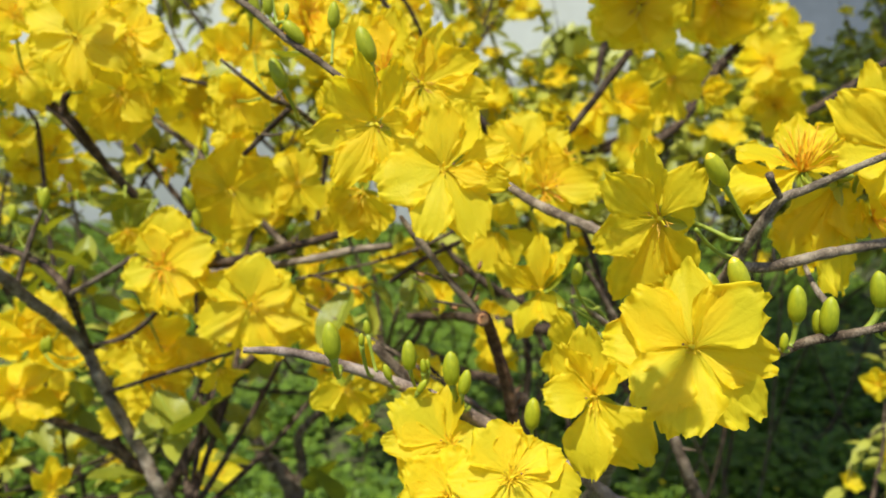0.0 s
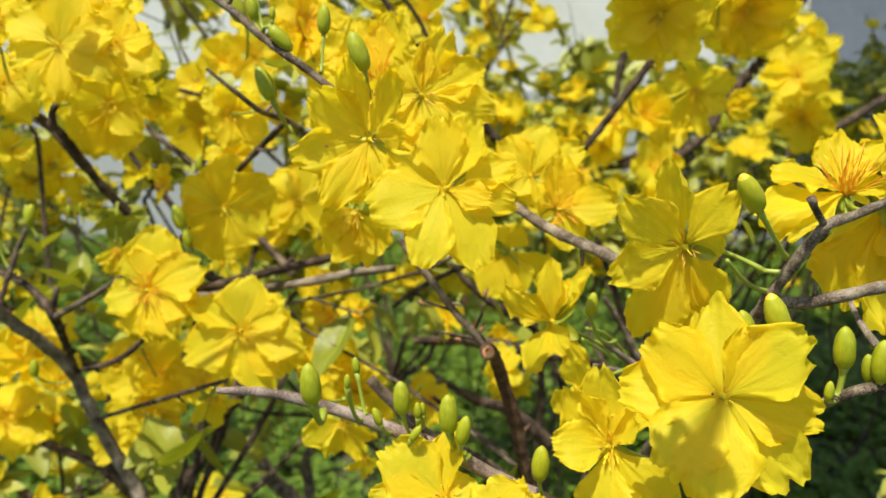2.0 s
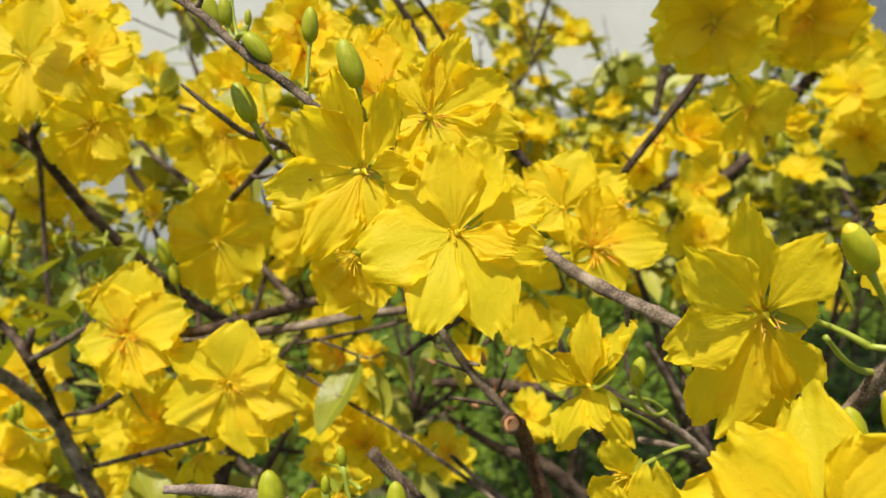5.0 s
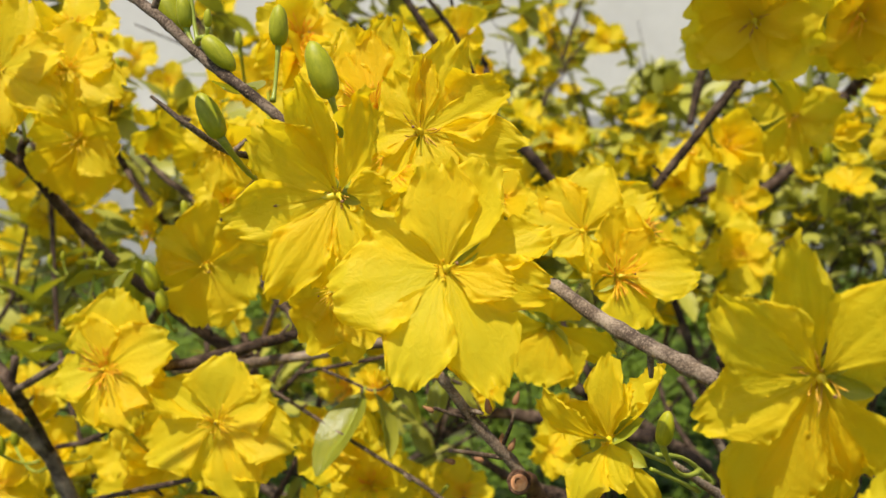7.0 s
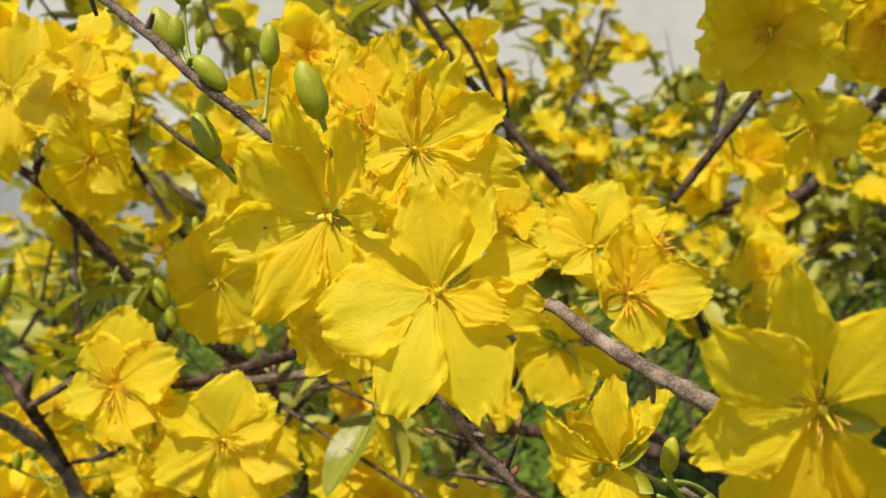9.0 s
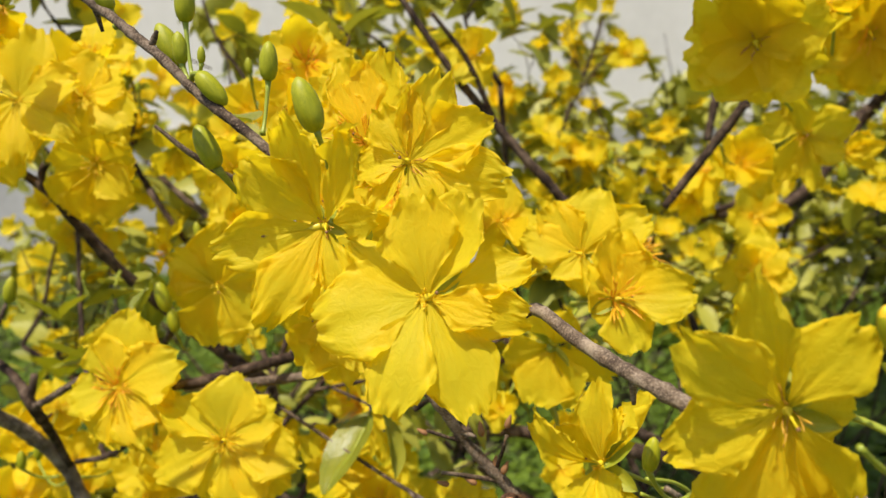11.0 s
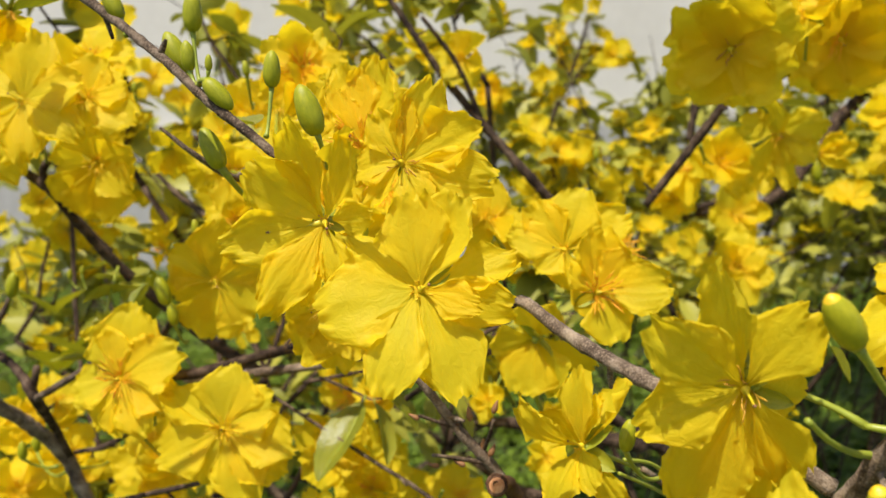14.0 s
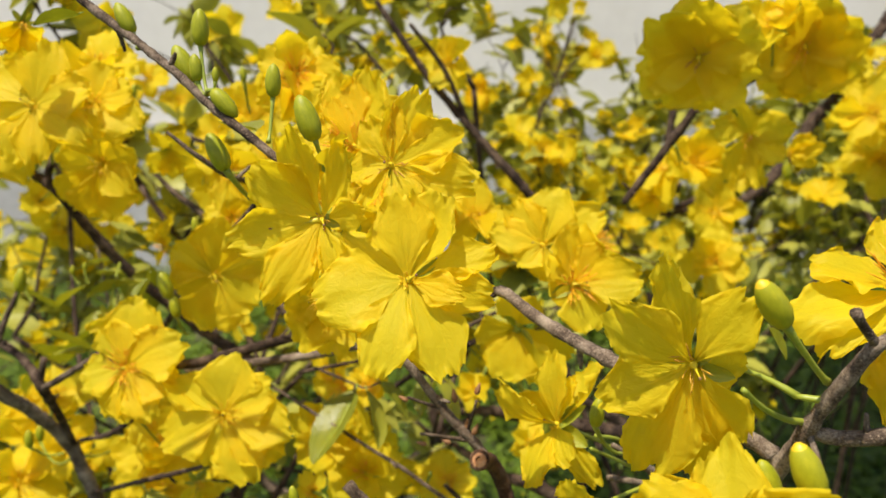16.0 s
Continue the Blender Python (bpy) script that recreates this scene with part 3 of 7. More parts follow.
def leaf(parent, x, y, z, size, tip, roll=0, kind=0):
    """A leaf of a branch: its foot at (x, y, z), its point towards tip, its face up where roll is 0."""
    d = Vector(tip) - Vector((x, y, z))
    d.normalize()
    r = d.cross(Vector((0, 0, 1))).normalized()
    u = r.cross(d)
    m = Matrix(((r.x, d.x, u.x, x), (r.y, d.y, u.y, y), (r.z, d.z, u.z, z), (0, 0, 0, 1)))
    m = m @ Matrix.Rotation(radians(roll), 4, "Y") @ Matrix.Diagonal((size, size, size, 1))
    blade = child("leaf", LEAVES[kind % 6], parent, parent.matrix_world.inverted() @ m)
    child("midrib", MIDRIBS[kind % 6], blade)
    return blade


SCALES = lathe("scaly_bud", [(0.10, 0), (0.20, 0.12), (0.24, 0.30), (0.21, 0.50), (0.15, 0.72), (0.08, 0.90), (0.02, 1.0)], 10, SCALE_BROWN, 2.5, 4, 0.22)


def scaly_bud(parent, x, y, z, tip):
    """A small brown winter bud at the end of a twig."""
    d = Vector(tip) - Vector((x, y, z))
    s = d.length
    m = Matrix.Translation((x, y, z)) @ d.to_track_quat("Z", "Y").to_matrix().to_4x4() @ Matrix.Diagonal((s, s, s, 1))
    return child("scaly_bud", SCALES, parent, m, "small brown scaly bud")


# ---- setting ----
def slab(name, x0, x1, y0, y1, z0, z1, material, label):
    bm = bmesh.new()
    bmesh.ops.create_cube(bm, size=1, matrix=Matrix.Translation(((x0 + x1) / 2, (y0 + y1) / 2, (z0 + z1) / 2)) @ Matrix.Diagonal((x1 - x0, y1 - y0, z1 - z0, 1)))
    bmesh.ops.bevel(bm, geom=bm.edges[:], offset=0.006, segments=2, affect="EDGES")
    me = bpy.data.meshes.new(name)
    bm.to_mesh(me)
    bm.free()
    me.materials.append(material)
    return tagged(new(name, me), label, "wall", kind="structure")


WALL_Y = 5.1
slab("wall_north", -14, 14, WALL_Y, WALL_Y + 0.22, 0.98, 3.0, RENDER, "pale cream painted garden wall in sunlight")
slab("wall_plinth", -14, 14, WALL_Y - 0.05, WALL_Y + 0.22, -0.1, 0.98, PLINTH, "grey cement base of the garden wall")
slab("wall_panel", 2.05, 4.4, WALL_Y - 0.09, WALL_Y - 0.054, 0.0, 2.6, SLATE, "slate grey panel against the garden wall")


def ground_sheet():
    rows, cols = 70, 70
    verts = []
    for i in range(rows):
        for j in range(cols):
            u, v = 2 * j / (cols - 1) - 1, 2 * i / (rows - 1) - 1
            x, y = 60 * u * abs(u) ** 1.6, 2.5 + 60 * v * abs(v) ** 1.6
            near = math.exp(-((x / 6) ** 2 + ((y - 2) / 6) ** 2))
            verts.append((x, y, near * (0.035 * noise.noise(Vector((x * 1.3, y * 1.3, 0))) + 0.012 * noise.noise(Vector((x * 6, y * 6, 0))))))
    return mesh_of("ground", verts, grid_faces(rows, cols), SOIL)


tagged(new("ground", ground_sheet()), "dark mossy soil of the garden bed", "ground", kind="structure")


def groundcover(count, seed):
    """Low leafy plants over the bed: clumps of three to five rounded leaflets."""
    rng = random.Random(seed)
    verts, faces, uvs = [], [], []
    for _ in range(count):
        y = 5.0 - abs(rng.gauss(0, 3.4))
        x = rng.gauss(0, 1.5)
        bare = noise.noise(Vector((x * 2.1, y * 2.1, 4)))
        if bare < -0.22 and rng.random() < 0.8:
            continue
        h = 0.02 + 0.075 * rng.random() * (0.6 + bare)
        for k in range(rng.randint(3, 5)):
            a = rng.uniform(0, 6.283)
            d = Vector((math.cos(a), math.sin(a), rng.uniform(-0.25, 0.45)))
            s = Vector((-math.sin(a), math.cos(a), rng.uniform(-0.3, 0.3)))
            c, ln = Vector((x, y, h + rng.uniform(-0.012, 0.012))), rng.uniform(0.014, 0.032)
            n = len(verts)
            up = Vector((0, 0, ln * 0.18))
            verts += [c, c + d * ln * 0.55 + s * ln * 0.42 + up, c + d * ln * 1.15, c + d * ln * 0.55 - s * ln * 0.42 + up]
            faces += [(n, n + 1, n + 2), (n, n + 2, n + 3)]
            uvs += [(0.5, 0), (1, 0.5), (0.5, 1), (0, 0.5)]
    return mesh_of("groundcover", verts, faces, TURF, uvs)


tagged(new("groundcover", groundcover(85000, 5)), "low green groundcover leaves over the garden bed", "groundcover", kind="stuff")


def fallen(count, seed):
    rng = random.Random(seed)
    verts, faces, uvs = [], [], []
    for _ in range(count):
        y, x = rng.uniform(0.2, 4.5), rng.gauss(0, 1.1)
        c, a, ln = Vector((x, y, rng.uniform(0.05, 0.10))), rng.uniform(0, 6.28), rng.uniform(0.006, 0.013)
        d, s = Vector((math.cos(a), math.sin(a), 0.2)) * ln, Vector((-math.sin(a), math.cos(a), 0.1)) * ln
        n = len(verts)
        verts += [c - d, c + s * 0.8, c + d, c - s * 0.8]
        faces += [(n, n + 1, n + 2), (n, n + 2, n + 3)]
        uvs += [(0.5, 0), (1, 0.5), (0.5, 1), (0, 0.5)]
    return mesh_of("fallen_petals", verts, faces, PETAL, uvs)


tagged(new("fallen_petals", fallen(260, 8)), "scattered yellow petals fallen on the groundcover", "petals", kind="stuff")


# ---- plants behind ----
FORKS = ((-0.16, 0.98, 0.36), (-0.2233, 1.0, 0.5826), (-0.2871, 1.0, 0.6557), (-0.2988, 0.98, 0.7271), (-0.1746, 1.0, 0.5664), (-0.1317, 0.96, 0.6756), (-0.0564, 0.92, 0.7529),
         (-0.17, 0.8, 0.5), (-0.1745, 0.55, 0.7697), (-0.02, 0.62, 0.58), (0.087, 0.42, 0.8306), (0.1, 0.62, 0.72), (-0.2508, 0.66, 0.6813), (0.2159, 0.78, 0.7617), (0.1033, 0.70, 0.6941))  # forks of the shrub
SIMPLE_TUFT = stamen_mesh(250, 10, 0.3, 0.8, GOLD)


def simple_flower(x, y, z, size, seed):
    rng = random.Random(seed)
    base = new("blossom")
    base.empty_display_size = 0.01
    base.matrix_world = facing(x, y, z, rng.uniform(-55, 55), rng.uniform(-5, 70))
    tagged(base, "small yellow blossom on a shrub further back", "flower", "yellow blossoms of the rear shrubs")
    n = rng.choice((5, 5, 6, 7))
    for k in range(n):
        s = size * rng.uniform(0.85, 1.1)
        child("petal", rng.choice(SMALL), base, Matrix.Rotation(6.283 * k / n + rng.uniform(-0.15, 0.15), 4, "Z") @ Matrix.Rotation(radians(rng.uniform(0, 40)), 4, "X") @ Matrix.Diagonal((s, s, s, 1)))
    tagged(child("stamen_tuft", SIMPLE_TUFT, base, Matrix.Diagonal((size, size, size, 1))), kind="stuff")
    return base


def spray(label, a, b, r, flowers, leaves, seed, size=0.022, leaf_size=0.035, width=0.10, far=False, material=BARK_DARK):
    """A flowering stem from a to b, with side shoots that carry leaves and blossoms."""
    rng = random.Random(seed)
    a, b = Vector(a), Vector(b)
    span = (b - a).length
    points = []
    for k in range(6):
        t = k / 5
        q = a.lerp(b, t) + Vector((rng.uniform(-1, 1), rng.uniform(-1, 1), rng.uniform(-1, 1))) * 0.04 * span * (0 < k < 5)
        points.append((*q, r * (0.7 if a.y < 1.1 else 0.55) * (1 - 0.7 * t)))
    stem = tagged(new("branch", bark_mesh("branch", points, material, step=max(0.006, span / 60), sides=7)), label, "branch", "branches of the rear shrubs")
    line, _ = smooth_line(points, 0.012)
    if a.y < 1.1 and a.x < 0.3 and a.z < 1.3:
        root = min((Vector(q) for q in FORKS), key=lambda q: (q - a).length + (9 if q.z > a.z - 0.02 else 0))
        elbow = a.lerp(root, 0.5) + Vector((rng.uniform(-0.3, 0.3), rng.uniform(-0.1, 0.3), rng.uniform(-0.3, 0.0))) * 0.6 * (a - root).length
    else:
        root = Vector((a.x + rng.uniform(-0.35, 0.35), a.y + rng.uniform(0.1, 0.5), -0.03))
        elbow = a.lerp(root, 0.5) + Vector((rng.uniform(-0.14, 0.14), rng.uniform(0, 0.12), rng.uniform(-0.2, 0.1)))
    child("stem", bark_mesh("stem", [(*root, r * (0.8 if a.y < 1.1 else 0.5)), (*elbow, r * (0.65 if a.y < 1.1 else 0.5)), (*a, r * (0.7 if a.y < 1.1 else 0.55))], material, step=0.012, sides=7), stem)
    shoots = []
    for k in range(max(3, (flowers + leaves // 8) // 2)):
        q = rng.choice(line[len(line) // 6:])
        d = Vector((rng.gauss(0, 1), rng.gauss(0, 1), rng.gauss(0.45, 0.8))).normalized()
        e = q + d * width * rng.uniform(0.4, 1.1)
        mid = q.lerp(e, 0.5) + Vector((rng.uniform(-1, 1), rng.uniform(-1, 1), 0.5)) * 0.012
        shoots.append([q, mid, e])
        child("side_twig", bark_mesh("side_twig", [(*q, r * 0.35), (*mid, r * 0.25), (*e, r * 0.15)], material, step=0.01, sides=5), stem)
    verts, faces, uvs = [], [], []
    for k in range(leaves):
        q, mid, e = rng.choice(shoots)
        t = rng.uniform(0.2, 1)
        c = q.lerp(mid, t).lerp(mid.lerp(e, t), t)
        d = Vector((rng.gauss(0, 1), rng.gauss(0, 1), rng.gauss(0.1, 0.7))).normalized()
        s = d.cross(Vector((rng.gauss(0, 0.4), rng.gauss(0, 0.4), 1))).normalized()
        u = s.cross(d)
        ln = leaf_size * rng.uniform(0.55, 1.25)
        n = len(verts)
        for i in range(5):
            v = i / 4
            half = 0.25 * ln * math.sin(math.pi * (0.04 + 0.94 * v)) ** 0.8
            for w in (-1, 0, 1):
                verts.append(c + d * ln * v + s * half * w + u * (0.35 * half * abs(w) - 0.18 * ln * v * v))
                uvs.append((0.5 + 0.5 * w, v))
        faces += [(n + p[0], n + p[1], n + p[2], n + p[3]) for p in grid_faces(5, 3)]
    if verts:
        tagged(child("foliage", mesh_of("foliage", verts, faces, LEAF_FAR, uvs), stem), "small green leaves", kind="stuff")
    places = []
    for k in range(flowers):
        q, mid, e = shoots[k % len(shoots)]
        t = rng.uniform(0.5, 1)
        c = q.lerp(mid, t).lerp(mid.lerp(e, t), t) + Vector((rng.uniform(-1, 1), rng.uniform(-1, 0.3), rng.uniform(-1, 1))) * 0.008
        places.append((c, size * rng.uniform(0.75, 1.15)))
    if not far:
        for k, (c, radius) in enumerate(places):
            simple_flower(*c, radius, seed * 100 + k)
        return stem
    verts, faces, uvs = [], [], []
    for c, radius in places:
        m = facing(*c, rng.uniform(-55, 55), rng.uniform(-5, 70))
        n = rng.choice((5, 5, 6, 7))
        for k in range(n):
            turn = m @ Matrix.Rotation(6.283 * k / n, 4, "Z") @ Matrix.Rotation(radians(rng.uniform(0, 40)), 4, "X")
            me = rng.choice(SMALL)
            base = len(verts)
            verts += [turn @ (v.co * radius) for v in me.vertices]
            faces += [tuple(base + v for v in f.vertices) for f in me.polygons]
            uvs += [(0.5 + 0.5 * j / 2.5 - 0.5, i / 6) for i in range(7) for j in range(6)]
    if verts:
        tagged(child("far_blossom", mesh_of("far_blossom", verts, faces, PETAL, uvs), stem), "small yellow blossoms", kind="stuff")
    return stem


# ---- front branches ----
bud_twig = branch("dark brown twig with green buds, broken at its end", (-0.1780, 0.3150, 1.2300, 0.0018), (-0.1360, 0.3480, 1.1830, 0.0016), (-0.0995, 0.3620, 1.1505, 0.0015), (-0.0632, 0.3460, 1.1277, 0.0014), (-0.0486, 0.3400, 1.1164, 0.0014), (-0.0345, 0.3340, 1.1073, 0.0014), (-0.0255, 0.3310, 1.1009, 0.0012), (-0.0235, 0.3300, 1.0998, 0.0010), material=BARK)
branch("thin dark twig with peeling side shoots", (-0.0843, 0.3850, 1.1064, 0.0006), (-0.0731, 0.3880, 1.0966, 0.0010), (-0.0664, 0.4000, 1.0886, 0.0012), (-0.0612, 0.4300, 1.0823, 0.0014), (-0.0505, 0.4600, 1.0675, 0.0014), (-0.0341, 0.4900, 1.0434, 0.0016))
fork_twig = branch("dark forked twig among the blossoms", (-0.0665, 0.4500, 1.0816, 0.0016), (-0.0854, 0.4650, 1.0652, 0.0016), (-0.1086, 0.4780, 1.0439, 0.0014), (-0.1348, 0.5000, 1.0172, 0.0017), (-0.1717, 0.5400, 0.9827, 0.0020), material=BARK_DARK)
branch("side_twig", (-0.0860, 0.4650, 1.0659, 0.0010), (-0.0786, 0.4550, 1.0663, 0.0009), (-0.0715, 0.4500, 1.0680, 0.0006), parent=fork_twig)
left_branch = branch("dark brown branch with short spurs", (-0.2329, 0.5100, 1.0866, 0.0016), (-0.2234, 0.5130, 1.0782, 0.0022), (-0.2122, 0.5160, 1.0679, 0.0026), (-0.2063, 0.5300, 1.0474, 0.0028), (-0.1956, 0.5450, 1.0233, 0.0030), (-0.1738, 0.5600, 0.9937, 0.0032), (-0.1441, 0.5600, 0.9720, 0.0036), (-0.1214, 0.5600, 0.9580, 0.0040), material=BARK_DARK)
branch("side_twig", (-0.2145, 0.5130, 1.0715, 0.0020), (-0.2152, 0.5120, 1.0800, 0.0020), (-0.2103, 0.5100, 1.0858, 0.0022), material=BARK_DARK, parent=left_branch)
branch("dark branch running beside another", (-0.2472, 0.5400, 1.0782, 0.0016), (-0.2319, 0.5400, 1.0694, 0.0020), (-0.2164, 0.5450, 1.0473, 0.0024), (-0.2033, 0.5500, 1.0300, 0.0024), material=BARK_DARK)
branch("slender grey twig behind the blossoms", (-0.2091, 0.6200, 1.0707, 0.0014), (-0.1936, 0.6200, 1.0556, 0.0020), (-0.1718, 0.6140, 1.0410, 0.0024), (-0.1446, 0.6000, 1.0148, 0.0026), (-0.1148, 0.5900, 0.9878, 0.0028), (-0.0932, 0.5800, 0.9694, 0.0032), material=BARK)
branch("short grey twig with spurs", (-0.2023, 0.6600, 1.0926, 0.0018), (-0.1872, 0.6600, 1.0884, 0.0018), (-0.1690, 0.6600, 1.0850, 0.0014), material=BARK_DARK)
stub_branch = branch("thick grey twig broken off at its tip", (0.1141, 0.3120, 1.0241, 0.0023), (0.0903, 0.3160, 1.0379, 0.0022), (0.0808, 0.3200, 1.0412, 0.0021), (0.0664, 0.3300, 1.0460, 0.0020), (0.0516, 0.3450, 1.0504, 0.0019), (0.0410, 0.3550, 1.0559, 0.0018), (0.0365, 0.3580, 1.0561, 0.0016), material=BARK_PALE)
stout_branch = branch("stout brown branch with side twigs", (-0.2498, 0.4200, 1.0287, 0.0028), (-0.2367, 0.4600, 0.9867, 0.0034), (-0.2321, 0.4750, 0.9688, 0.0036), (-0.2238, 0.4950, 0.9463, 0.0036), (-0.2169, 0.5100, 0.9239, 0.0038), (-0.2119, 0.5150, 0.9024, 0.0038), (-0.2073, 0.5180, 0.8851, 0.0040), (-0.1947, 0.5300, 0.8396, 0.0044), (-0.1745, 0.5500, 0.7697, 0.0052), (-0.170, 0.800, 0.500, 0.0080), (-0.160, 0.970, 0.340, 0.0100), material=BARK_PALE)
branch("side_twig", (-0.2334, 0.4700, 0.9772, 0.0016), (-0.2276, 0.4780, 1.0006, 0.0016), (-0.2213, 0.4850, 1.0194, 0.0010), parent=stout_branch)
spur_branch = branch("dark forked branch with a pruned spur", (-0.2584, 0.4900, 0.9976, 0.0018), (-0.2298, 0.4850, 0.9886, 0.0022), (-0.2149, 0.4800, 0.9796, 0.0024), (-0.2067, 0.4760, 0.9704, 0.0028), (-0.2126, 0.5000, 0.9409, 0.0020), (-0.2139, 0.5100, 0.9240, 0.0020), material=BARK_DARK)
branch("side_twig", (-0.2067, 0.4760, 0.9697, 0.0018), (-0.1814, 0.4650, 0.9841, 0.0017), (-0.1545, 0.4530, 1.0006, 0.0014), material=BARK, parent=spur_branch)
branch("side_twig", (-0.2079, 0.4760, 0.9711, 0.0016), (-0.2040, 0.4740, 0.9814, 0.0018), (-0.2018, 0.4730, 0.9878, 0.0017), material=BARK_DARK, parent=spur_branch)
branch("dark thin twig reaching up among petals", (-0.2136, 0.5150, 0.9233, 0.0012), (-0.1886, 0.5050, 0.9329, 0.0017), (-0.1714, 0.5000, 0.9450, 0.0017), (-0.1587, 0.4950, 0.9585, 0.0013), material=BARK_DARK)
branch("long thin brown twig", (-0.2083, 0.5170, 0.8896, 0.0014), (-0.1725, 0.4950, 0.9084, 0.0014), (-0.1401, 0.4750, 0.9251, 0.0014), (-0.1060, 0.4550, 0.9425, 0.0010), material=BARK_DARK)
branch("pale pinkish twig with a row of green buds", (-0.0539, 0.2820, 1.0102, 0.0011), (-0.0410, 0.2850, 1.0087, 0.0015), (-0.0298, 0.2880, 1.0052, 0.0018), (-0.0145, 0.2920, 0.9986, 0.0020), (0.0057, 0.2940, 0.9902, 0.0022), (0.0180, 0.2950, 0.9844, 0.0023), (0.0328, 0.2980, 0.9747, 0.0025), (0.0527, 0.3020, 0.9624, 0.0026), (0.0813, 0.3100, 0.9387, 0.0026), (0.1172, 0.3300, 0.8944, 0.0032), (0.060, 0.600, 0.620, 0.0060), (-0.120, 0.950, 0.380, 0.0090), material=BARK_PINK)
branch("old grey twig with a blunt end", (-0.0172, 0.3700, 0.9792, 0.0022), (-0.0074, 0.3700, 0.9688, 0.0024), (0.0083, 0.3700, 0.9535, 0.0026), (0.0299, 0.3800, 0.9374, 0.0028), (0.0484, 0.4000, 0.9137, 0.0032), material=BARK)
branch("thin grey twig crossing below", (-0.1094, 0.5000, 0.9785, 0.0008), (-0.0337, 0.4700, 0.9494, 0.0009), (-0.0138, 0.4700, 0.9372, 0.0010), (0.0197, 0.4600, 0.9185, 0.0011), (0.0517, 0.4400, 0.9034, 0.0012), material=BARK)
shoot = branch("reddish brown shoot with small scaly buds", (-0.0050, 0.3720, 1.0395, 0.0009), (0.0017, 0.3720, 1.0304, 0.0018), (0.0093, 0.3720, 1.0208, 0.0015), (0.0183, 0.3730, 1.0082, 0.0017), (0.0275, 0.3740, 0.9978, 0.0018), (0.0337, 0.3760, 0.9876, 0.0022), material=BARK_PALE)
branch("side_twig", (0.0183, 0.3730, 1.0088, 0.0007), (0.0106, 0.3700, 1.0122, 0.0006), (0.0061, 0.3680, 1.0145, 0.0005), parent=shoot)
branch("side_twig", (0.0283, 0.3740, 0.9964, 0.0008), (0.0184, 0.3700, 0.9995, 0.0007), (0.0108, 0.3660, 1.0020, 0.0006), parent=shoot)
branch("side_twig", (0.0266, 0.3740, 1.0005, 0.0007), (0.0290, 0.3700, 1.0084, 0.0006), (0.0303, 0.3680, 1.0142, 0.0005), parent=shoot)
branch("pruned brown stem with a reddish cut end", (-0.140, 0.960, 0.360, 0.0110), (-0.020, 0.620, 0.580, 0.0080), (0.0870, 0.4200, 0.8306, 0.0048), (0.0604, 0.4000, 0.9010, 0.0036), (0.0511, 0.3950, 0.9273, 0.0034), (0.0467, 0.3900, 0.9493, 0.0032), (0.0418, 0.3850, 0.9660, 0.0030), (0.0386, 0.3840, 0.9767, 0.0029), (0.0353, 0.3760, 0.9874, 0.0027), (0.0328, 0.3640, 0.9942, 0.0028), (0.0320, 0.3590, 0.9964, 0.0029), material=BARK_RED, cut=True)
branch("dark branch lying across the middle", (-0.1179, 0.4400, 0.9979, 0.0024), (-0.1032, 0.4420, 0.9991, 0.0024), (-0.0857, 0.4600, 1.0004, 0.0024), (-0.0687, 0.4900, 0.9990, 0.0024), (-0.0496, 0.5000, 1.0021, 0.0024), (-0.0351, 0.5100, 1.0036, 0.0020), material=BARK_DARK)
branch("pale grey branch lying across the middle", (-0.1252, 0.4720, 0.9846, 0.0018), (-0.0860, 0.4740, 0.9892, 0.0022), (-0.0599, 0.4760, 0.9933, 0.0024), (-0.0370, 0.4780, 0.9980, 0.0024), (-0.0156, 0.4800, 0.9998, 0.0020), material=BARK_PALE)
branch("dark slanting branch in the middle", (-0.0164, 0.4650, 0.9820, 0.0012), (-0.0004, 0.4690, 0.9928, 0.0014), (0.0191, 0.4750, 1.0016, 0.0014), (0.0355, 0.4800, 1.0073, 0.0012), material=BARK_DARK)
branch("thin dark twig in the middle", (-0.0822, 0.5200, 0.9676, 0.0010), (-0.0394, 0.5300, 0.9747, 0.0011), (-0.0028, 0.5400, 0.9840, 0.0012), (0.0272, 0.5500, 0.9974, 0.0012), material=BARK_DARK)
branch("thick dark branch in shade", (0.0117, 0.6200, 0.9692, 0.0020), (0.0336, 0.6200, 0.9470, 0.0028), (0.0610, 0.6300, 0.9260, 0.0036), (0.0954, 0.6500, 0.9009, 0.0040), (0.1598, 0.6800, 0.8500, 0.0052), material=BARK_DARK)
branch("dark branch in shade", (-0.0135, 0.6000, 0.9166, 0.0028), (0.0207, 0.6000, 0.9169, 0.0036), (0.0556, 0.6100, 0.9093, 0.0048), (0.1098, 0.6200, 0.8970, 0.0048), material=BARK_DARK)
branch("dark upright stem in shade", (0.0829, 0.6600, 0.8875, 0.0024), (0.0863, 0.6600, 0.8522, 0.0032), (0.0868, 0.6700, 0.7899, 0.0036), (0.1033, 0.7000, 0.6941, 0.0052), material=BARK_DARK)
branch("dark limb lower down", (-0.1331, 0.6200, 0.8785, 0.0036), (-0.1571, 0.6200, 0.8494, 0.0040), (-0.1758, 0.6300, 0.8125, 0.0044), (-0.2080, 0.6400, 0.7656, 0.0048), (-0.2508, 0.6600, 0.6813, 0.0064), material=BARK_DARK)
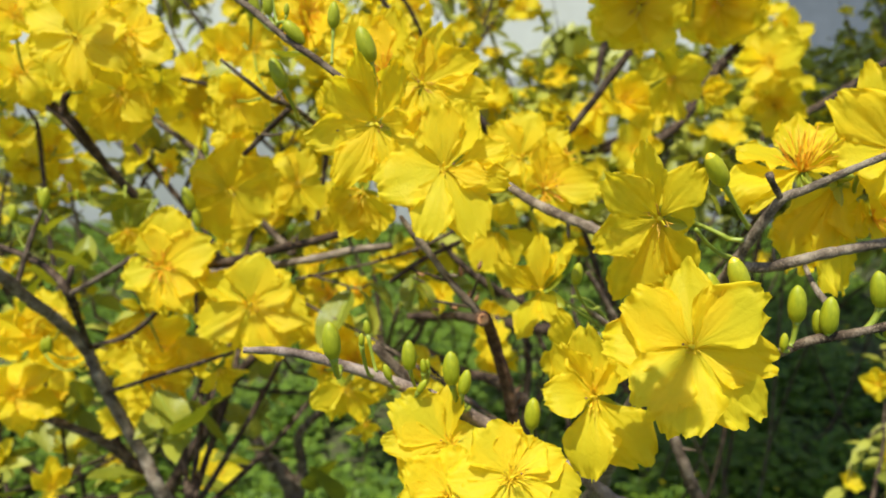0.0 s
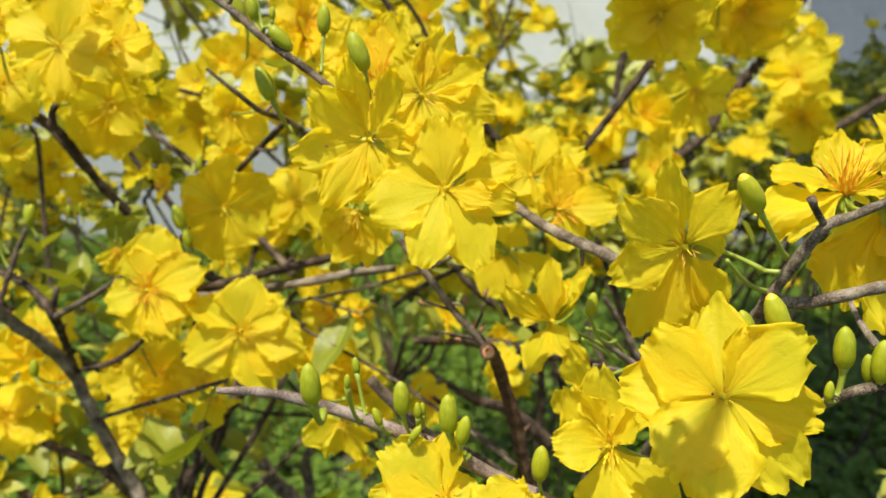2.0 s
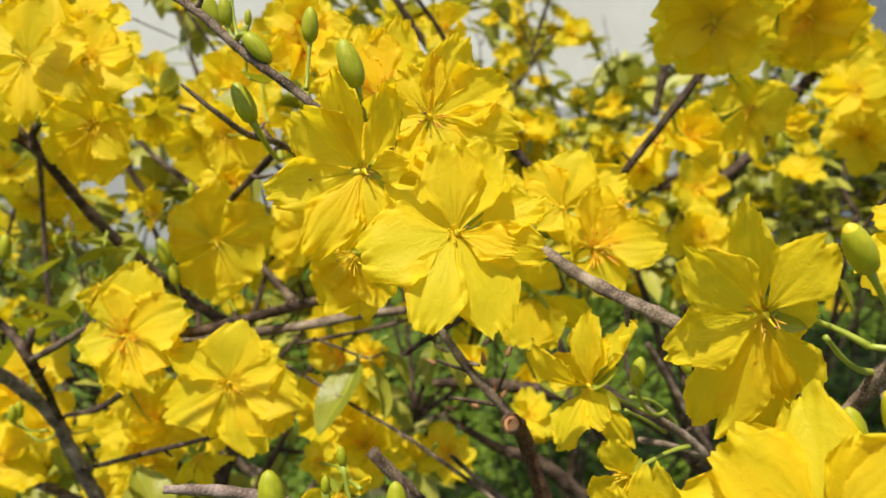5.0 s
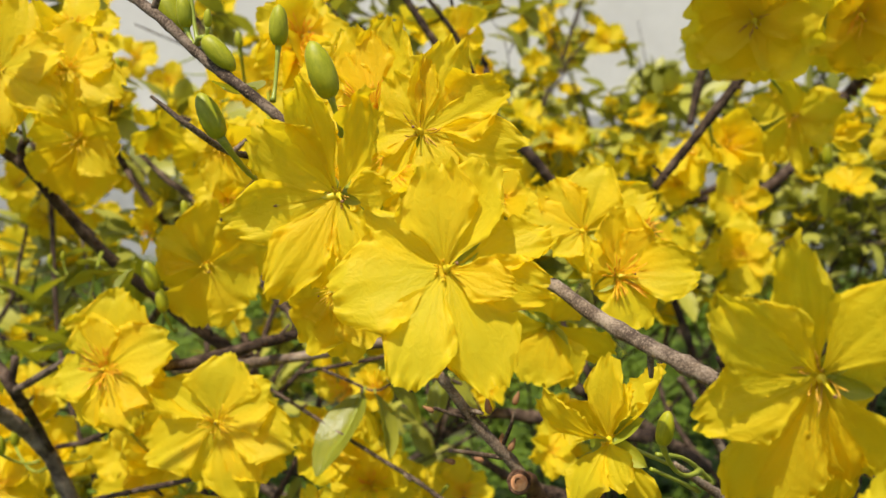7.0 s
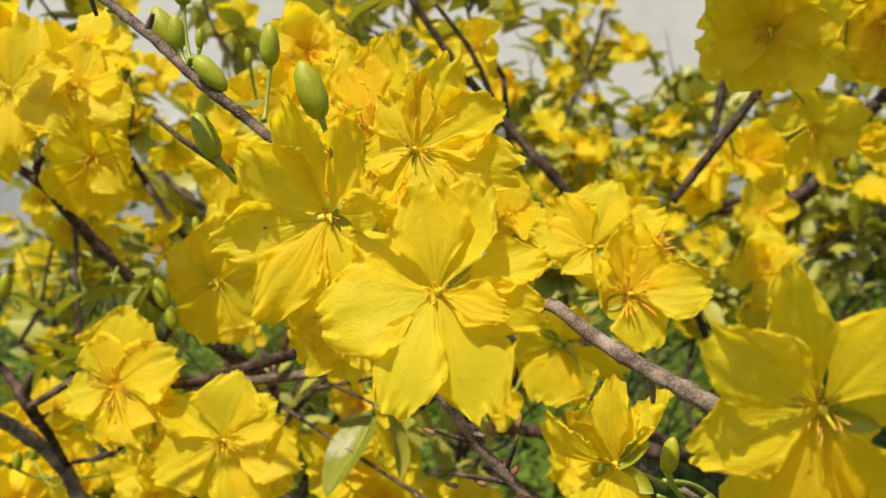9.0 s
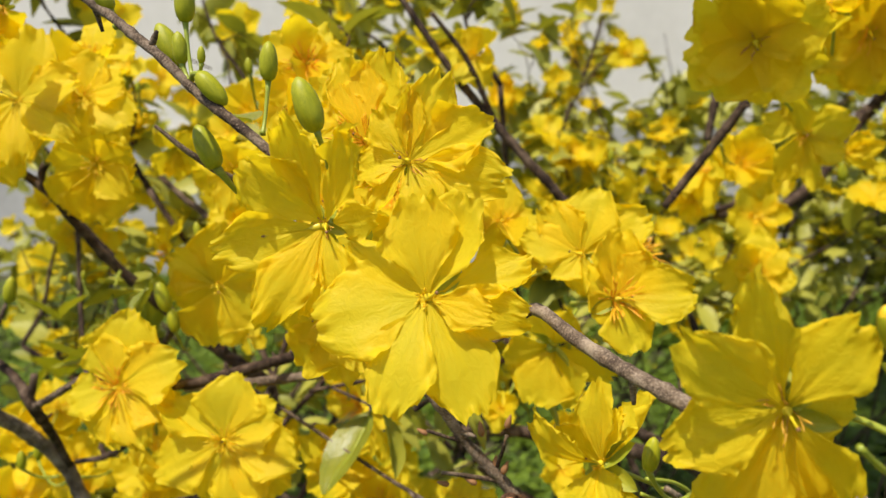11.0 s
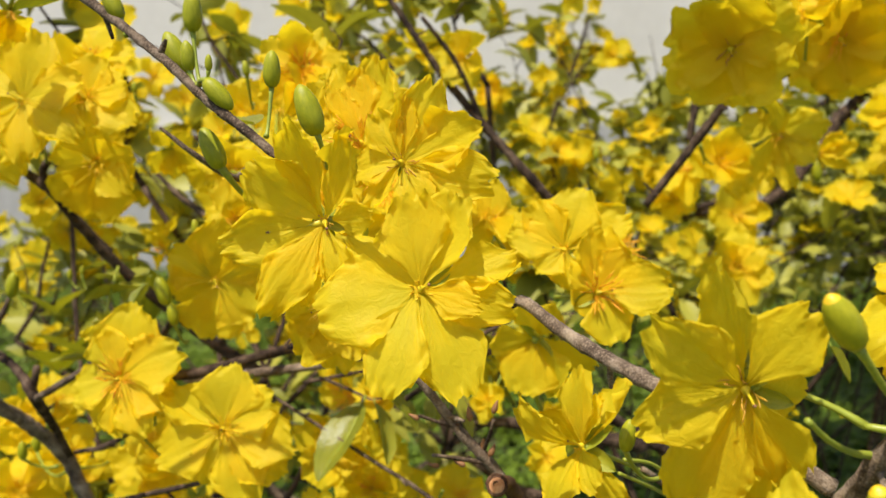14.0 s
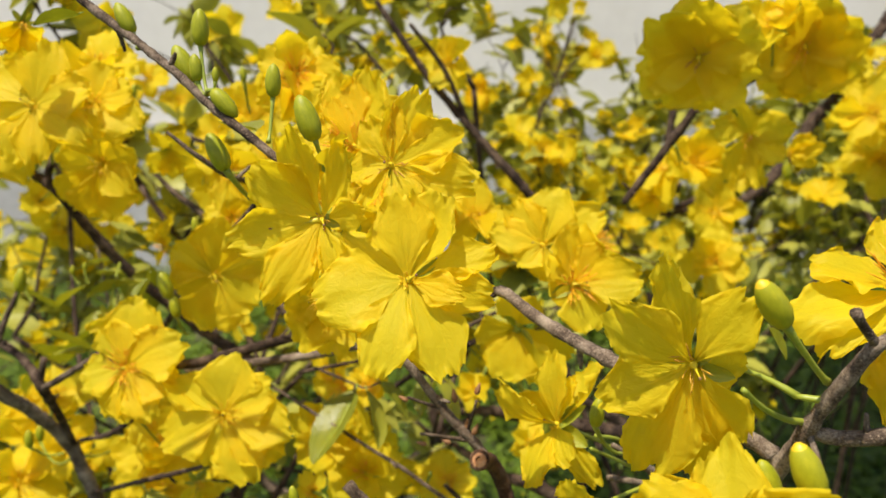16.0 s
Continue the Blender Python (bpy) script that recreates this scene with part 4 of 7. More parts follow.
branch("grey branch near the ground", (-0.3336, 0.6600, 0.8044, 0.0036), (-0.2822, 0.6600, 0.7809, 0.0040), (-0.2592, 0.6700, 0.7485, 0.0048), (-0.2356, 0.6800, 0.7032, 0.0056), material=BARK)
branch("dark branch under the leaves", (-0.2616, 0.6200, 0.8215, 0.0032), (-0.2459, 0.6200, 0.7916, 0.0036), (-0.2114, 0.6300, 0.7395, 0.0044), material=BARK_DARK)
branch("brown branch low down", (-0.4093, 0.7000, 0.7707, 0.0036), (-0.3768, 0.7000, 0.7366, 0.0040), (-0.3342, 0.7000, 0.6900, 0.0048), material=BARK_DARK)
branch("gnarled trunk of the shrub", (-0.150, 1.000, -0.060, 0.0260), (-0.170, 0.980, 0.120, 0.0200), (-0.160, 0.980, 0.300, 0.0180), (-0.1876, 1.0000, 0.5240, 0.0120), (-0.2233, 1.0000, 0.5826, 0.0096), (-0.2440, 1.0000, 0.6237, 0.0080), (-0.2871, 1.0000, 0.6557, 0.0064), (-0.2988, 0.9800, 0.7271, 0.0048), material=BARK)
branch("gnarled limb of the shrub", (-0.1883, 1.0000, 0.5069, 0.0112), (-0.1746, 1.0000, 0.5664, 0.0072), (-0.1728, 0.9800, 0.6262, 0.0060), (-0.1317, 0.9600, 0.6756, 0.0048), (-0.0564, 0.9200, 0.7529, 0.0036), material=BARK)
branch("thin dark twig above the lawn", (-0.2060, 0.8000, 0.7742, 0.0016), (-0.1710, 0.8000, 0.7669, 0.0020), (-0.1121, 0.8000, 0.7643, 0.0018), material=BARK_DARK)
upper_branch = branch("dark branch upper edge", (0.1022, 0.6000, 1.0546, 0.0024), (0.1219, 0.5950, 1.0836, 0.0026), (0.1397, 0.5900, 1.1106, 0.0026), (0.1532, 0.5900, 1.1293, 0.0024), (0.1826, 0.5900, 1.1461, 0.0020), material=BARK_DARK)
branch("side_twig", (0.1530, 0.5850, 1.1144, 0.0012), (0.1661, 0.5800, 1.1254, 0.0016), (0.1773, 0.5750, 1.1326, 0.0014), material=BARK_DARK, parent=upper_branch)
branch("dark twig rising against the wall", (0.1572, 0.8000, 1.0823, 0.0028), (0.1616, 0.8000, 1.1110, 0.0036), (0.1664, 0.8000, 1.1392, 0.0028), (0.1698, 0.8000, 1.1891, 0.0024), material=BARK_DARK)
long_branch = branch("long dark branch behind the blossoms", (0.1689, 0.9300, 1.0039, 0.0048), (0.2091, 0.9400, 1.0069, 0.0040), (0.2500, 0.9500, 1.0106, 0.0044), (0.2896, 0.9700, 1.0351, 0.0060), (0.3342, 1.0000, 1.0896, 0.0068), (0.3583, 1.0000, 1.1191, 0.0068), (0.3970, 1.0200, 1.1748, 0.0064), (0.4426, 1.0500, 1.2421, 0.0060), material=BARK_DARK)
branch("side_twig", (0.1878, 0.9300, 1.0091, 0.0036), (0.2074, 0.9200, 1.0198, 0.0032), (0.2261, 0.9100, 1.0351, 0.0020), material=BARK_DARK, parent=long_branch)
branch("side_twig", (0.1751, 0.9300, 1.0078, 0.0036), (0.1851, 0.9200, 1.0259, 0.0032), (0.1877, 0.9100, 1.0349, 0.0024), material=BARK_DARK, parent=long_branch)
branch("dark branch beyond the blossoms", (0.3670, 0.8500, 1.0453, 0.0032), (0.4092, 0.8600, 1.0677, 0.0040), (0.4662, 0.8700, 1.1047, 0.0036), (0.5045, 0.8700, 1.1274, 0.0036), material=BARK_DARK)
right_branch = branch("rough brown branch with stalks and knobs", (0.1541, 0.2680, 1.0824, 0.0010), (0.1397, 0.2750, 1.0734, 0.0012), (0.1315, 0.2790, 1.0678, 0.0014), (0.1245, 0.2810, 1.0643, 0.0016), (0.1201, 0.2840, 1.0555, 0.0018), (0.1159, 0.2900, 1.0434, 0.0019), (0.1114, 0.2960, 1.0295, 0.0022), (0.1032, 0.3100, 1.0054, 0.0026), (0.1028, 0.3600, 0.9601, 0.0032), (0.100, 0.620, 0.720, 0.0060), (-0.100, 0.950, 0.420, 0.0090), material=BARK_PALE)
branch("side_twig", (0.1239, 0.2810, 1.0646, 0.0012), (0.1196, 0.2780, 1.0697, 0.0010), (0.1174, 0.2760, 1.0727, 0.0014), parent=right_branch)
branch("rough grey side branch", (0.1161, 0.2920, 1.0389, 0.0016), (0.1231, 0.2900, 1.0387, 0.0018), (0.1318, 0.2860, 1.0416, 0.0018), (0.1432, 0.2830, 1.0458, 0.0018), (0.1652, 0.2800, 1.0511, 0.0018), material=BARK_PALE)
branch("grey-green twig carrying fat buds", (0.1139, 0.2620, 1.0154, 0.0014), (0.1203, 0.2610, 1.0187, 0.0014), (0.1278, 0.2590, 1.0233, 0.0015), (0.1392, 0.2580, 1.0261, 0.0014), (0.1548, 0.2560, 1.0306, 0.0014), material=BARK)
branch("grey stem under the large blossom", (0.1320, 0.4000, 0.9208, 0.0028), (0.1408, 0.4000, 0.9002, 0.0032), (0.1571, 0.4100, 0.8661, 0.0040), material=BARK)
branch("short pale twig by the buds", (0.1432, 0.3000, 1.0366, 0.0008), (0.1399, 0.2850, 1.0340, 0.0010), (0.1405, 0.2750, 1.0302, 0.0012), material=BARK_PALE)
branch("thin dark twig against the wall", (-0.1963, 0.7500, 1.1275, 0.0014), (-0.2115, 0.7500, 1.1495, 0.0014), (-0.2243, 0.7500, 1.1691, 0.0012), (-0.2321, 0.7500, 1.1950, 0.0012), material=BARK_DARK)
branch("hair-thin twig against the wall", (-0.2501, 0.8000, 1.1445, 0.0007), (-0.2746, 0.8000, 1.1548, 0.0007), (-0.2966, 0.8000, 1.1641, 0.0006), material=BARK_DARK)
branch("thin twig crossing the leaves", (-0.4873, 0.9000, 0.9767, 0.0012), (-0.4463, 0.9000, 0.9564, 0.0012), (-0.4114, 0.9000, 0.9348, 0.0014), (-0.3582, 0.9000, 0.9067, 0.0016), material=BARK_DARK)
branch("pale bare stem behind the blossoms", (-0.3265, 0.7500, 0.8867, 0.0016), (-0.3236, 0.7500, 0.9228, 0.0018), (-0.3267, 0.7500, 0.9580, 0.0016), (-0.3303, 0.7500, 0.9924, 0.0012), material=BARK_PALE)
branch("dark crossing twig low in the middle", (-0.0030, 0.6000, 0.8928, 0.0020), (0.0279, 0.6000, 0.8736, 0.0032), (0.0588, 0.6000, 0.8625, 0.0048), (0.0876, 0.6100, 0.8334, 0.0056), material=BARK_DARK)
branch("grey twig low in the middle", (0.0053, 0.4800, 0.9249, 0.0012), (0.0220, 0.4800, 0.9098, 0.0014), (0.0491, 0.4800, 0.8884, 0.0016), material=BARK)
grey_fork = branch("forked grey twig with stubs", (0.0775, 0.3700, 0.9992, 0.0009), (0.0870, 0.3750, 0.9909, 0.0013), (0.0992, 0.3800, 0.9802, 0.0018), (0.1160, 0.3900, 0.9597, 0.0024), material=BARK_PALE)
branch("side_twig", (0.0993, 0.3800, 0.9779, 0.0014), (0.0875, 0.3750, 0.9831, 0.0012), (0.0762, 0.3700, 0.9871, 0.0010), material=BARK_PALE, parent=grey_fork)
branch("brown twig in the shade", (0.1029, 0.5000, 0.9797, 0.0016), (0.1126, 0.5000, 0.9645, 0.0018), (0.1292, 0.5000, 0.9366, 0.0020), (0.1494, 0.5000, 0.9049, 0.0024), material=BARK)
branch("dark twig with small flowers against the wall", (0.0363, 1.3500, 1.0487, 0.0036), (0.0562, 1.3500, 1.1130, 0.0032), (0.0805, 1.3600, 1.1724, 0.0028), (0.0995, 1.3600, 1.2385, 0.0024), material=BARK_DARK)
branch("forked dark twig against the wall", (0.0563, 1.3500, 1.1088, 0.0024), (0.0849, 1.3500, 1.1553, 0.0020), (0.1136, 1.3500, 1.1845, 0.0016), material=BARK_DARK)
branch("side_twig", (0.0818, 0.3250, 1.0412, 0.0010), (0.0789, 0.3220, 1.0449, 0.0009), (0.0762, 0.3200, 1.0490, 0.0007), material=BARK_DARK, parent=stub_branch)
branch("side_twig", (0.0707, 0.3600, 1.0065, 0.0007), (0.0797, 0.3680, 1.0020, 0.0006), (0.0882, 0.3780, 0.9924, 0.0008), (0.0915, 0.3820, 0.9871, 0.0010), material=STALK, parent=grey_fork)
branch("side_twig", (0.0693, 0.3600, 1.0020, 0.0006), (0.0785, 0.3680, 0.9949, 0.0006), (0.0869, 0.3780, 0.9866, 0.0008), material=STALK, parent=grey_fork)
branch("side_twig", (0.0953, 0.2750, 1.0552, 0.0006), (0.1011, 0.2800, 1.0493, 0.0006), (0.1082, 0.2870, 1.0441, 0.0007), (0.1147, 0.2920, 1.0415, 0.0010), material=STALK, parent=right_branch)
branch("side_twig", (0.1178, 0.2870, 1.0486, 0.0010), (0.1146, 0.2885, 1.0487, 0.0008), (0.1111, 0.2900, 1.0487, 0.0007), material=STALK, parent=right_branch)
branch("side_twig", (0.0376, 0.3572, 1.0560, 0.0014), (0.0362, 0.3566, 1.0549, 0.0012), (0.0350, 0.3560, 1.0546, 0.0007), material=BARK_DARK, parent=stub_branch)
scaly_bud(shoot, 0.0225, 0.3720, 1.0118, (0.0217, 0.3720, 1.0168))
scaly_bud(shoot, 0.0301, 0.3700, 1.0157, (0.0314, 0.3700, 1.0201))
scaly_bud(shoot, 0.0261, 0.3740, 0.9998, (0.0266, 0.3740, 1.0050))
scaly_bud(shoot, 0.0288, 0.3720, 0.9999, (0.0305, 0.3720, 1.0043))
scaly_bud(shoot, 0.0210, 0.3700, 0.9970, (0.0171, 0.3700, 0.9987))
scaly_bud(shoot, 0.0127, 0.3680, 0.9972, (0.0088, 0.3680, 0.9979))
scaly_bud(shoot, 0.0059, 0.3700, 1.0124, (0.0024, 0.3700, 1.0141))
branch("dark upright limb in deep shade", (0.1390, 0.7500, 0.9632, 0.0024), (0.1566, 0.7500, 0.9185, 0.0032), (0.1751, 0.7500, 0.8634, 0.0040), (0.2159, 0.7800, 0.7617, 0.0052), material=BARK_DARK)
branch("dark bare branch behind the blossoms", (-0.0527, 0.6200, 1.1788, 0.0018), (-0.0212, 0.6200, 1.1336, 0.0024), (0.0109, 0.6200, 1.0947, 0.0028), (0.0452, 0.6200, 1.0571, 0.0032), (0.0696, 0.6400, 1.0228, 0.0036), material=BARK_DARK)
branch("thin dark twig behind the blossoms", (-0.0282, 0.6000, 1.1629, 0.0012), (-0.0091, 0.6100, 1.1365, 0.0016), (0.0038, 0.6200, 1.1053, 0.0018), material=BARK_DARK)

# ---- blossoms ----
flower(0.0148, 0.3210, 1.0675, 0.0262, 3, 25, "351h0.91/17/0.72/0.1/6/0.05/0.05 24h0.97/10/0.65/-0.12/-14/0.16/0.05 73h0.99/-4/0.46/-0.1/-30/0.25/0.05 101h0.90/-5/0.50/0.08/14/0.25/0.06 109h0.62/14/0.57/0.12/10/0.15/0.06 157h1.05/-2/0.61/0.1/-8/0.12/0.08 200h1.04/7/0.60/0.14/6/0.08/0.04 256h0.99/3/0.81/0.16/4/0.1/0.05 303h0.87/-8/0.55/0/10/0.1/0", "short", end=(0.0369, 0.3600, 1.0549), label="large open yellow blossom with nine ruffled petals")
styled_bloom = flower(-0.0113, 0.3270, 1.0835, 0.025, -12, -6, "320h0.96/21/0.68/-0.1/10/0.15/0.04 349h1.09/16/0.34/-0.08/20/0.3/0 29h1.09/15/0.41/-0.1/-26/0.2/0 260h1.03/29/0.53/0.06/6/0.1/0.03 208h1.10/32/0.47/0.15/-6/0.1/0.05 191h0.85/19/0.44/0.1/12/0.15/0.03 154h0.69/21/0.56/0.12/-16/0.2/0.03 85h0.50/-36/0.75/0/0/0.1/0", "style", end=(-0.0257, 0.3340, 1.0987), label="yellow blossom half in shade, its style pushed out", calyx=0.22)
child("style", PISTIL, styled_bloom, Matrix.Rotation(radians(6), 4, "Z") @ Matrix.Rotation(radians(-60), 4, "Y") @ Matrix.Diagonal((0.019, 0.019, 0.0430, 1)), "long pale yellow style")
flower(0.0052, 0.3500, 1.0973, 0.025, 9, 14, "66h0.95/21/0.70/-0.12/-16/0.22/0.03 22h0.97/7/0.54/0.05/8/0.1/0.05 4h0.73/15/0.39/-0.06/0/0.2/0 102h1.10/17/0.51/0.1/12/0.12/0.06 332h0.65/1/0.71/0.1/-14/0.2/0.03 263h0.57/-15/0.84/0.12/20/0.2/0.04 219h0.63/-2/0.41/0.05/18/0.3/0 154h0.60/12/0.77/0.1/0/0.1/0", "russet", end=(-0.0089, 0.3700, 1.0941), label="yellow blossom with russet stamens behind another", calyx=0.22)
flower(-0.0117, 0.3740, 1.1016, 0.0241, 0, 25, "10h1.13/16/0.62/-0.08/-12/0.18/0.06 345h1.02/12/0.64/0.08/14/0.12/0.05 323h0.78/17/0.52/0.05/22/0.2/0 265h0.64/-3/0.74/0/0/0.1/0 209h0.70/-8/0.67/0/0/0.1/0", "fan", end=(-0.0100, 0.3850, 1.0910))
flower(-0.0075, 0.6200, 1.1398, 0.0186, 3, 17, loose(7, 87), "gold", end=(0.0022, 0.6400, 1.1240))
flower(-0.0066, 0.3720, 1.0912, 0.0145, -25, 23, "300n0.8/30 250n0.8/20 0n0.8/30", "fan", end=(-0.0071, 0.3800, 1.1034))
flower(0.0874, 0.2900, 1.0558, 0.025, -28, -14, "349h1.10/7/0.34/-0.06/-10/0.2/0.02 320h0.99/23/0.60/0.1/16/0.12/0.04 244h0.90/23/0.64/0.08/10/0.12/0.03 198h1.32/9/0.50/0.06/4/0.06/0.04 182h1.26/0/0.52/0.05/-4/0.06/0.06 158h0.94/-7/0.61/0.08/-16/0.14/0.05 108h0.48/-34/1.23/0.05/-10/0.1/0.04 37h0.84/-14/0.63/0.08/-12/0.12/0.05", "russet", end=(0.1116, 0.2900, 1.0486), label="large yellow blossom with seven broad petals, half shaded")
flower(0.0916, 0.2570, 1.0218, 0.0251, -14, 26, "349h1.03/-5/0.65/0.1/-4/0.14/0.07 23h0.82/25/0.51/0.05/0/0.2/0.05 53h1.10/29/0.68/0.1/-12/0.12/0.04 99h0.94/-4/0.76/0.14/0/0.12/0.08 141h1.12/-6/0.67/0.12/6/0.12/0.09 183h1.14/15/0.70/0.1/0/0.06/0.03 216h1.03/15/0.73/0.12/6/0.1/0.06 268h1.07/0/0.66/0.12/10/0.14/0.04 299h0.97/11/0.81/0.06/8/0.1/0.04", "short", end=(0.1103, 0.2750, 1.0261), label="large sunlit yellow blossom with nine wavy petals")
flower(0.0682, 0.2880, 0.9913, 0.024, -26, 16, "261h0.78/41/0.78/0.2/16/0.3/0.03 319h0.92/23/0.68/-0.1/-10/0.15/0.04 348h1.05/14/0.60/-0.05/0/0.15/0.04 37h0.60/15/0.68/-0.12/-26/0.4/0 28h0.98/-10/0.49/-0.1/0/0.2/0 173h1.16/9/0.70/0.12/6/0.08/0.05 132h1.14/-10/0.77/0.1/-10/0.1/0.05", "gold", end=(0.0920, 0.3000, 0.9765), label="yellow blossom with curling petals, facing down")
flower(0.0588, 0.3700, 1.0059, 0.025, -50, 26, "294h1.02/64/0.41/0.22/-30/0.2/0.03 355h0.98/31/0.44/0.12/26/0.35/0 17h1.06/-7/0.49/-0.12/-34/0.3/0.03 8h0.67/11/0.49/0.1/0/0.3/0 176h0.91/11/0.71/0.14/8/0.12/0.05 130h0.67/8/0.71/0.2/0/0.2/0.03 139h0.97/-36/0.35/0.1/-24/0.3/0 288h0.66/41/0.82/0/-10/0.2/0.03", "short", end=(0.0910, 0.3800, 0.9881), label="curled yellow blossom seen from the side with green sepals", calyx=0.5)
flower(0.0671, 0.3350, 0.9910, 0.0186, -29, -8, "190f1.0/5 230f0.8/10 150f0.9/0 340f0.8/20 80f0.7/10", "gold", end=(0.0909, 0.3600, 0.9897))
flower(0.0651, 0.4250, 1.0432, 0.026, 30, 18, "5h0.91/15/0.87/-0.12/0/0.15/0.02 47h0.74/22/0.94/-0.05/-10/0.1/0.03 91h1.02/38/0.71/0.12/-8/0.15/0.05 171h0.75/9/1.14/0.08/0/0.08/0.04 241h0.40/-18/1.45/0.05/0/0.1/0 329h0.58/-2/1.06/0.05/0/0.1/0.03", "fan", end=(0.0498, 0.4600, 1.0326), label="yellow blossom with a tuft of orange stamens")
flower(0.0531, 0.4340, 1.0577, 0.023, -12, 20, "322h0.97/15/0.77/0.08/0/0.1/0.04 13h1.03/9/0.89/0.06/0/0.1/0.06 53h1.20/-7/0.66/0/0/0.1/0.03 281h0.96/19/0.71/0.08/10/0.15/0.03 221h0.60/16/0.95/0.1/0/0.15/0.05 170h0.63/-5/0.99/0.1/0/0.1/0", "short", end=(0.0683, 0.4600, 1.0390))
flower(0.0428, 0.4490, 1.0180, 0.0261, 147, 33, "159h0.94/-49/0.99/0.06/0/0.06/0.03 201h0.98/-28/0.97/0.06/0/0.06/0.04 226h1.02/7/0.80/0.06/0/0.08/0.03 101h0.74/-35/1.12/0.05/0/0.05/0.03 325h0.54/53/1.09/0/0/0.1/0 35h0.55/16/1.24/0/0/0.1/0", None, end=(0.0523, 0.4700, 1.0276), label="yellow blossom seen from behind with its green calyx")
flower(0.0754, 0.4520, 1.0554, 0.022, 72, 16, "3h0.78/4/1.01/0.05/0/0.1/0.03 174h0.65/1/1.22/0.05/0/0.1/0.03 102h0.57/-78/1.23/0.05/0/0.1/0 23h0.70/-19/1.00/0.05/0/0.1/0", "fan", end=(0.0850, 0.5000, 1.0500), label="yellow blossom seen edgeways, its orange stamens showing")
flower(-0.0206, 0.3600, 1.0521, 0.0204, -22, -15, "180f1.15/0 215f1.1/5 150f0.9/0 250f0.8/5", "gold", end=(-0.0223, 0.3800, 1.0690))
flower(-0.0879, 0.4290, 0.9794, 0.029, 12, 22, "8h0.92/12/1.03/0.1/-6/0.12/0.04 64h0.88/12/0.89/0.08/-10/0.15/0.04 103h1.06/10/0.74/0.08/-6/0.12/0.06 157h1.08/-0/0.73/0.1/-6/0.15/0.02 193h0.79/-6/0.83/0.05/0/0.1/0.02 251h1.01/-9/0.89/0.1/8/0.12/0.05 300h1.05/-2/0.53/-0.05/26/0.35/0 132h1.06/-2/0.68/0/0/0.1/0.03", "gold", end=(-0.0861, 0.4600, 0.9929), label="open yellow blossom with a spray of golden stamens")
flower(-0.1346, 0.4320, 0.9986, 0.0251, 6, 20, "343h0.87/10/0.87/0.05/0/0.15/0.03 13h1.24/6/0.86/0.05/0/0.1/0.04 66h1.17/10/0.85/0.1/-8/0.12/0.06 106h0.98/3/0.93/0.08/-8/0.12/0.03 146h1.08/-0/0.59/0.1/-8/0.15/0.03 169h0.95/1/0.72/0.1/0/0.12/0.03 200h0.88/-2/0.70/0.1/8/0.12/0 255h0.84/-3/0.87/0.08/12/0.15/0.05", "fan", end=(-0.1569, 0.5000, 0.9488), label="open yellow blossom turned a little aside")
flower(-0.1705, 0.4380, 1.1162, 0.0272, 20, 26, "207h0.98/-16/0.72/0.1/0/0.1/0.04 174h0.99/-5/0.65/0.1/0/0.1/0.03 128h1.06/10/0.61/0.08/0/0.15/0.03 81h0.94/21/0.77/0.05/0/0.1/0.03 13h1.01/17/0.93/0.05/0/0.1/0.03 315h0.98/-7/0.85/0.05/0/0.1/0.03 260h0.88/-21/0.82/0.06/0/0.1/0.04", "short", end=(-0.2111, 0.5100, 1.0851), label="sunlit yellow blossom hanging from a dark twig")
flower(-0.1503, 0.4500, 1.1170, 0.0245, 14, 28, "119h1.07/12/0.74/0.08/0/0.1/0.04 81h0.82/20/0.84/0.06/0/0.1/0.03 23h0.74/18/1.10/0.05/0/0.1/0.04 323h0.73/-1/1.02/0.05/0/0.1/0.03 257h0.56/-12/1.24/0.06/0/0.1/0.03 171h0.78/-3/0.95/0.08/0/0.1/0.05", "gold", end=(-0.1935, 0.5400, 1.0918), label="sunlit yellow blossom beside another on a dark twig")
flower(-0.1713, 0.4900, 1.0866, 0.0253, 24, -16, "213h1.18/-10/0.88/0.04/0/0.08/0.03 183h1.16/2/1.04/0.04/0/0.06/0.04 128h0.81/37/1.01/0.1/0/0.15/0.03 66h0.80/26/1.10/0.05/0/0.1/0.03 257h0.83/-21/1.17/0.05/0/0.08/0.03 354h0.97/2/1.02/0/0/0.1/0", "gold", end=(-0.2077, 0.5100, 1.0852), label="shaded yellow blossom under a sunlit one")
flower(-0.1864, 0.6000, 1.0871, 0.0219, 21, -28, "180f1.0/0 220f1.0/0 130f1.0/0 40f0.8/10 320f0.8/10", None, end=(-0.1970, 0.6500, 1.0894))
flower(-0.2170, 0.4700, 1.1286, 0.0258, 40, 23, loose(7, 31), "gold", end=(-0.2329, 0.5100, 1.0866))
flower(-0.2349, 0.5000, 1.0967, 0.0230, 40, 25, loose(6, 32), "gold", end=(-0.2364, 0.5200, 1.0845))
flower(-0.1753, 0.5000, 1.1365, 0.0238, 14, 41, loose(6, 33), "gold", end=(-0.1984, 0.6000, 1.1102))
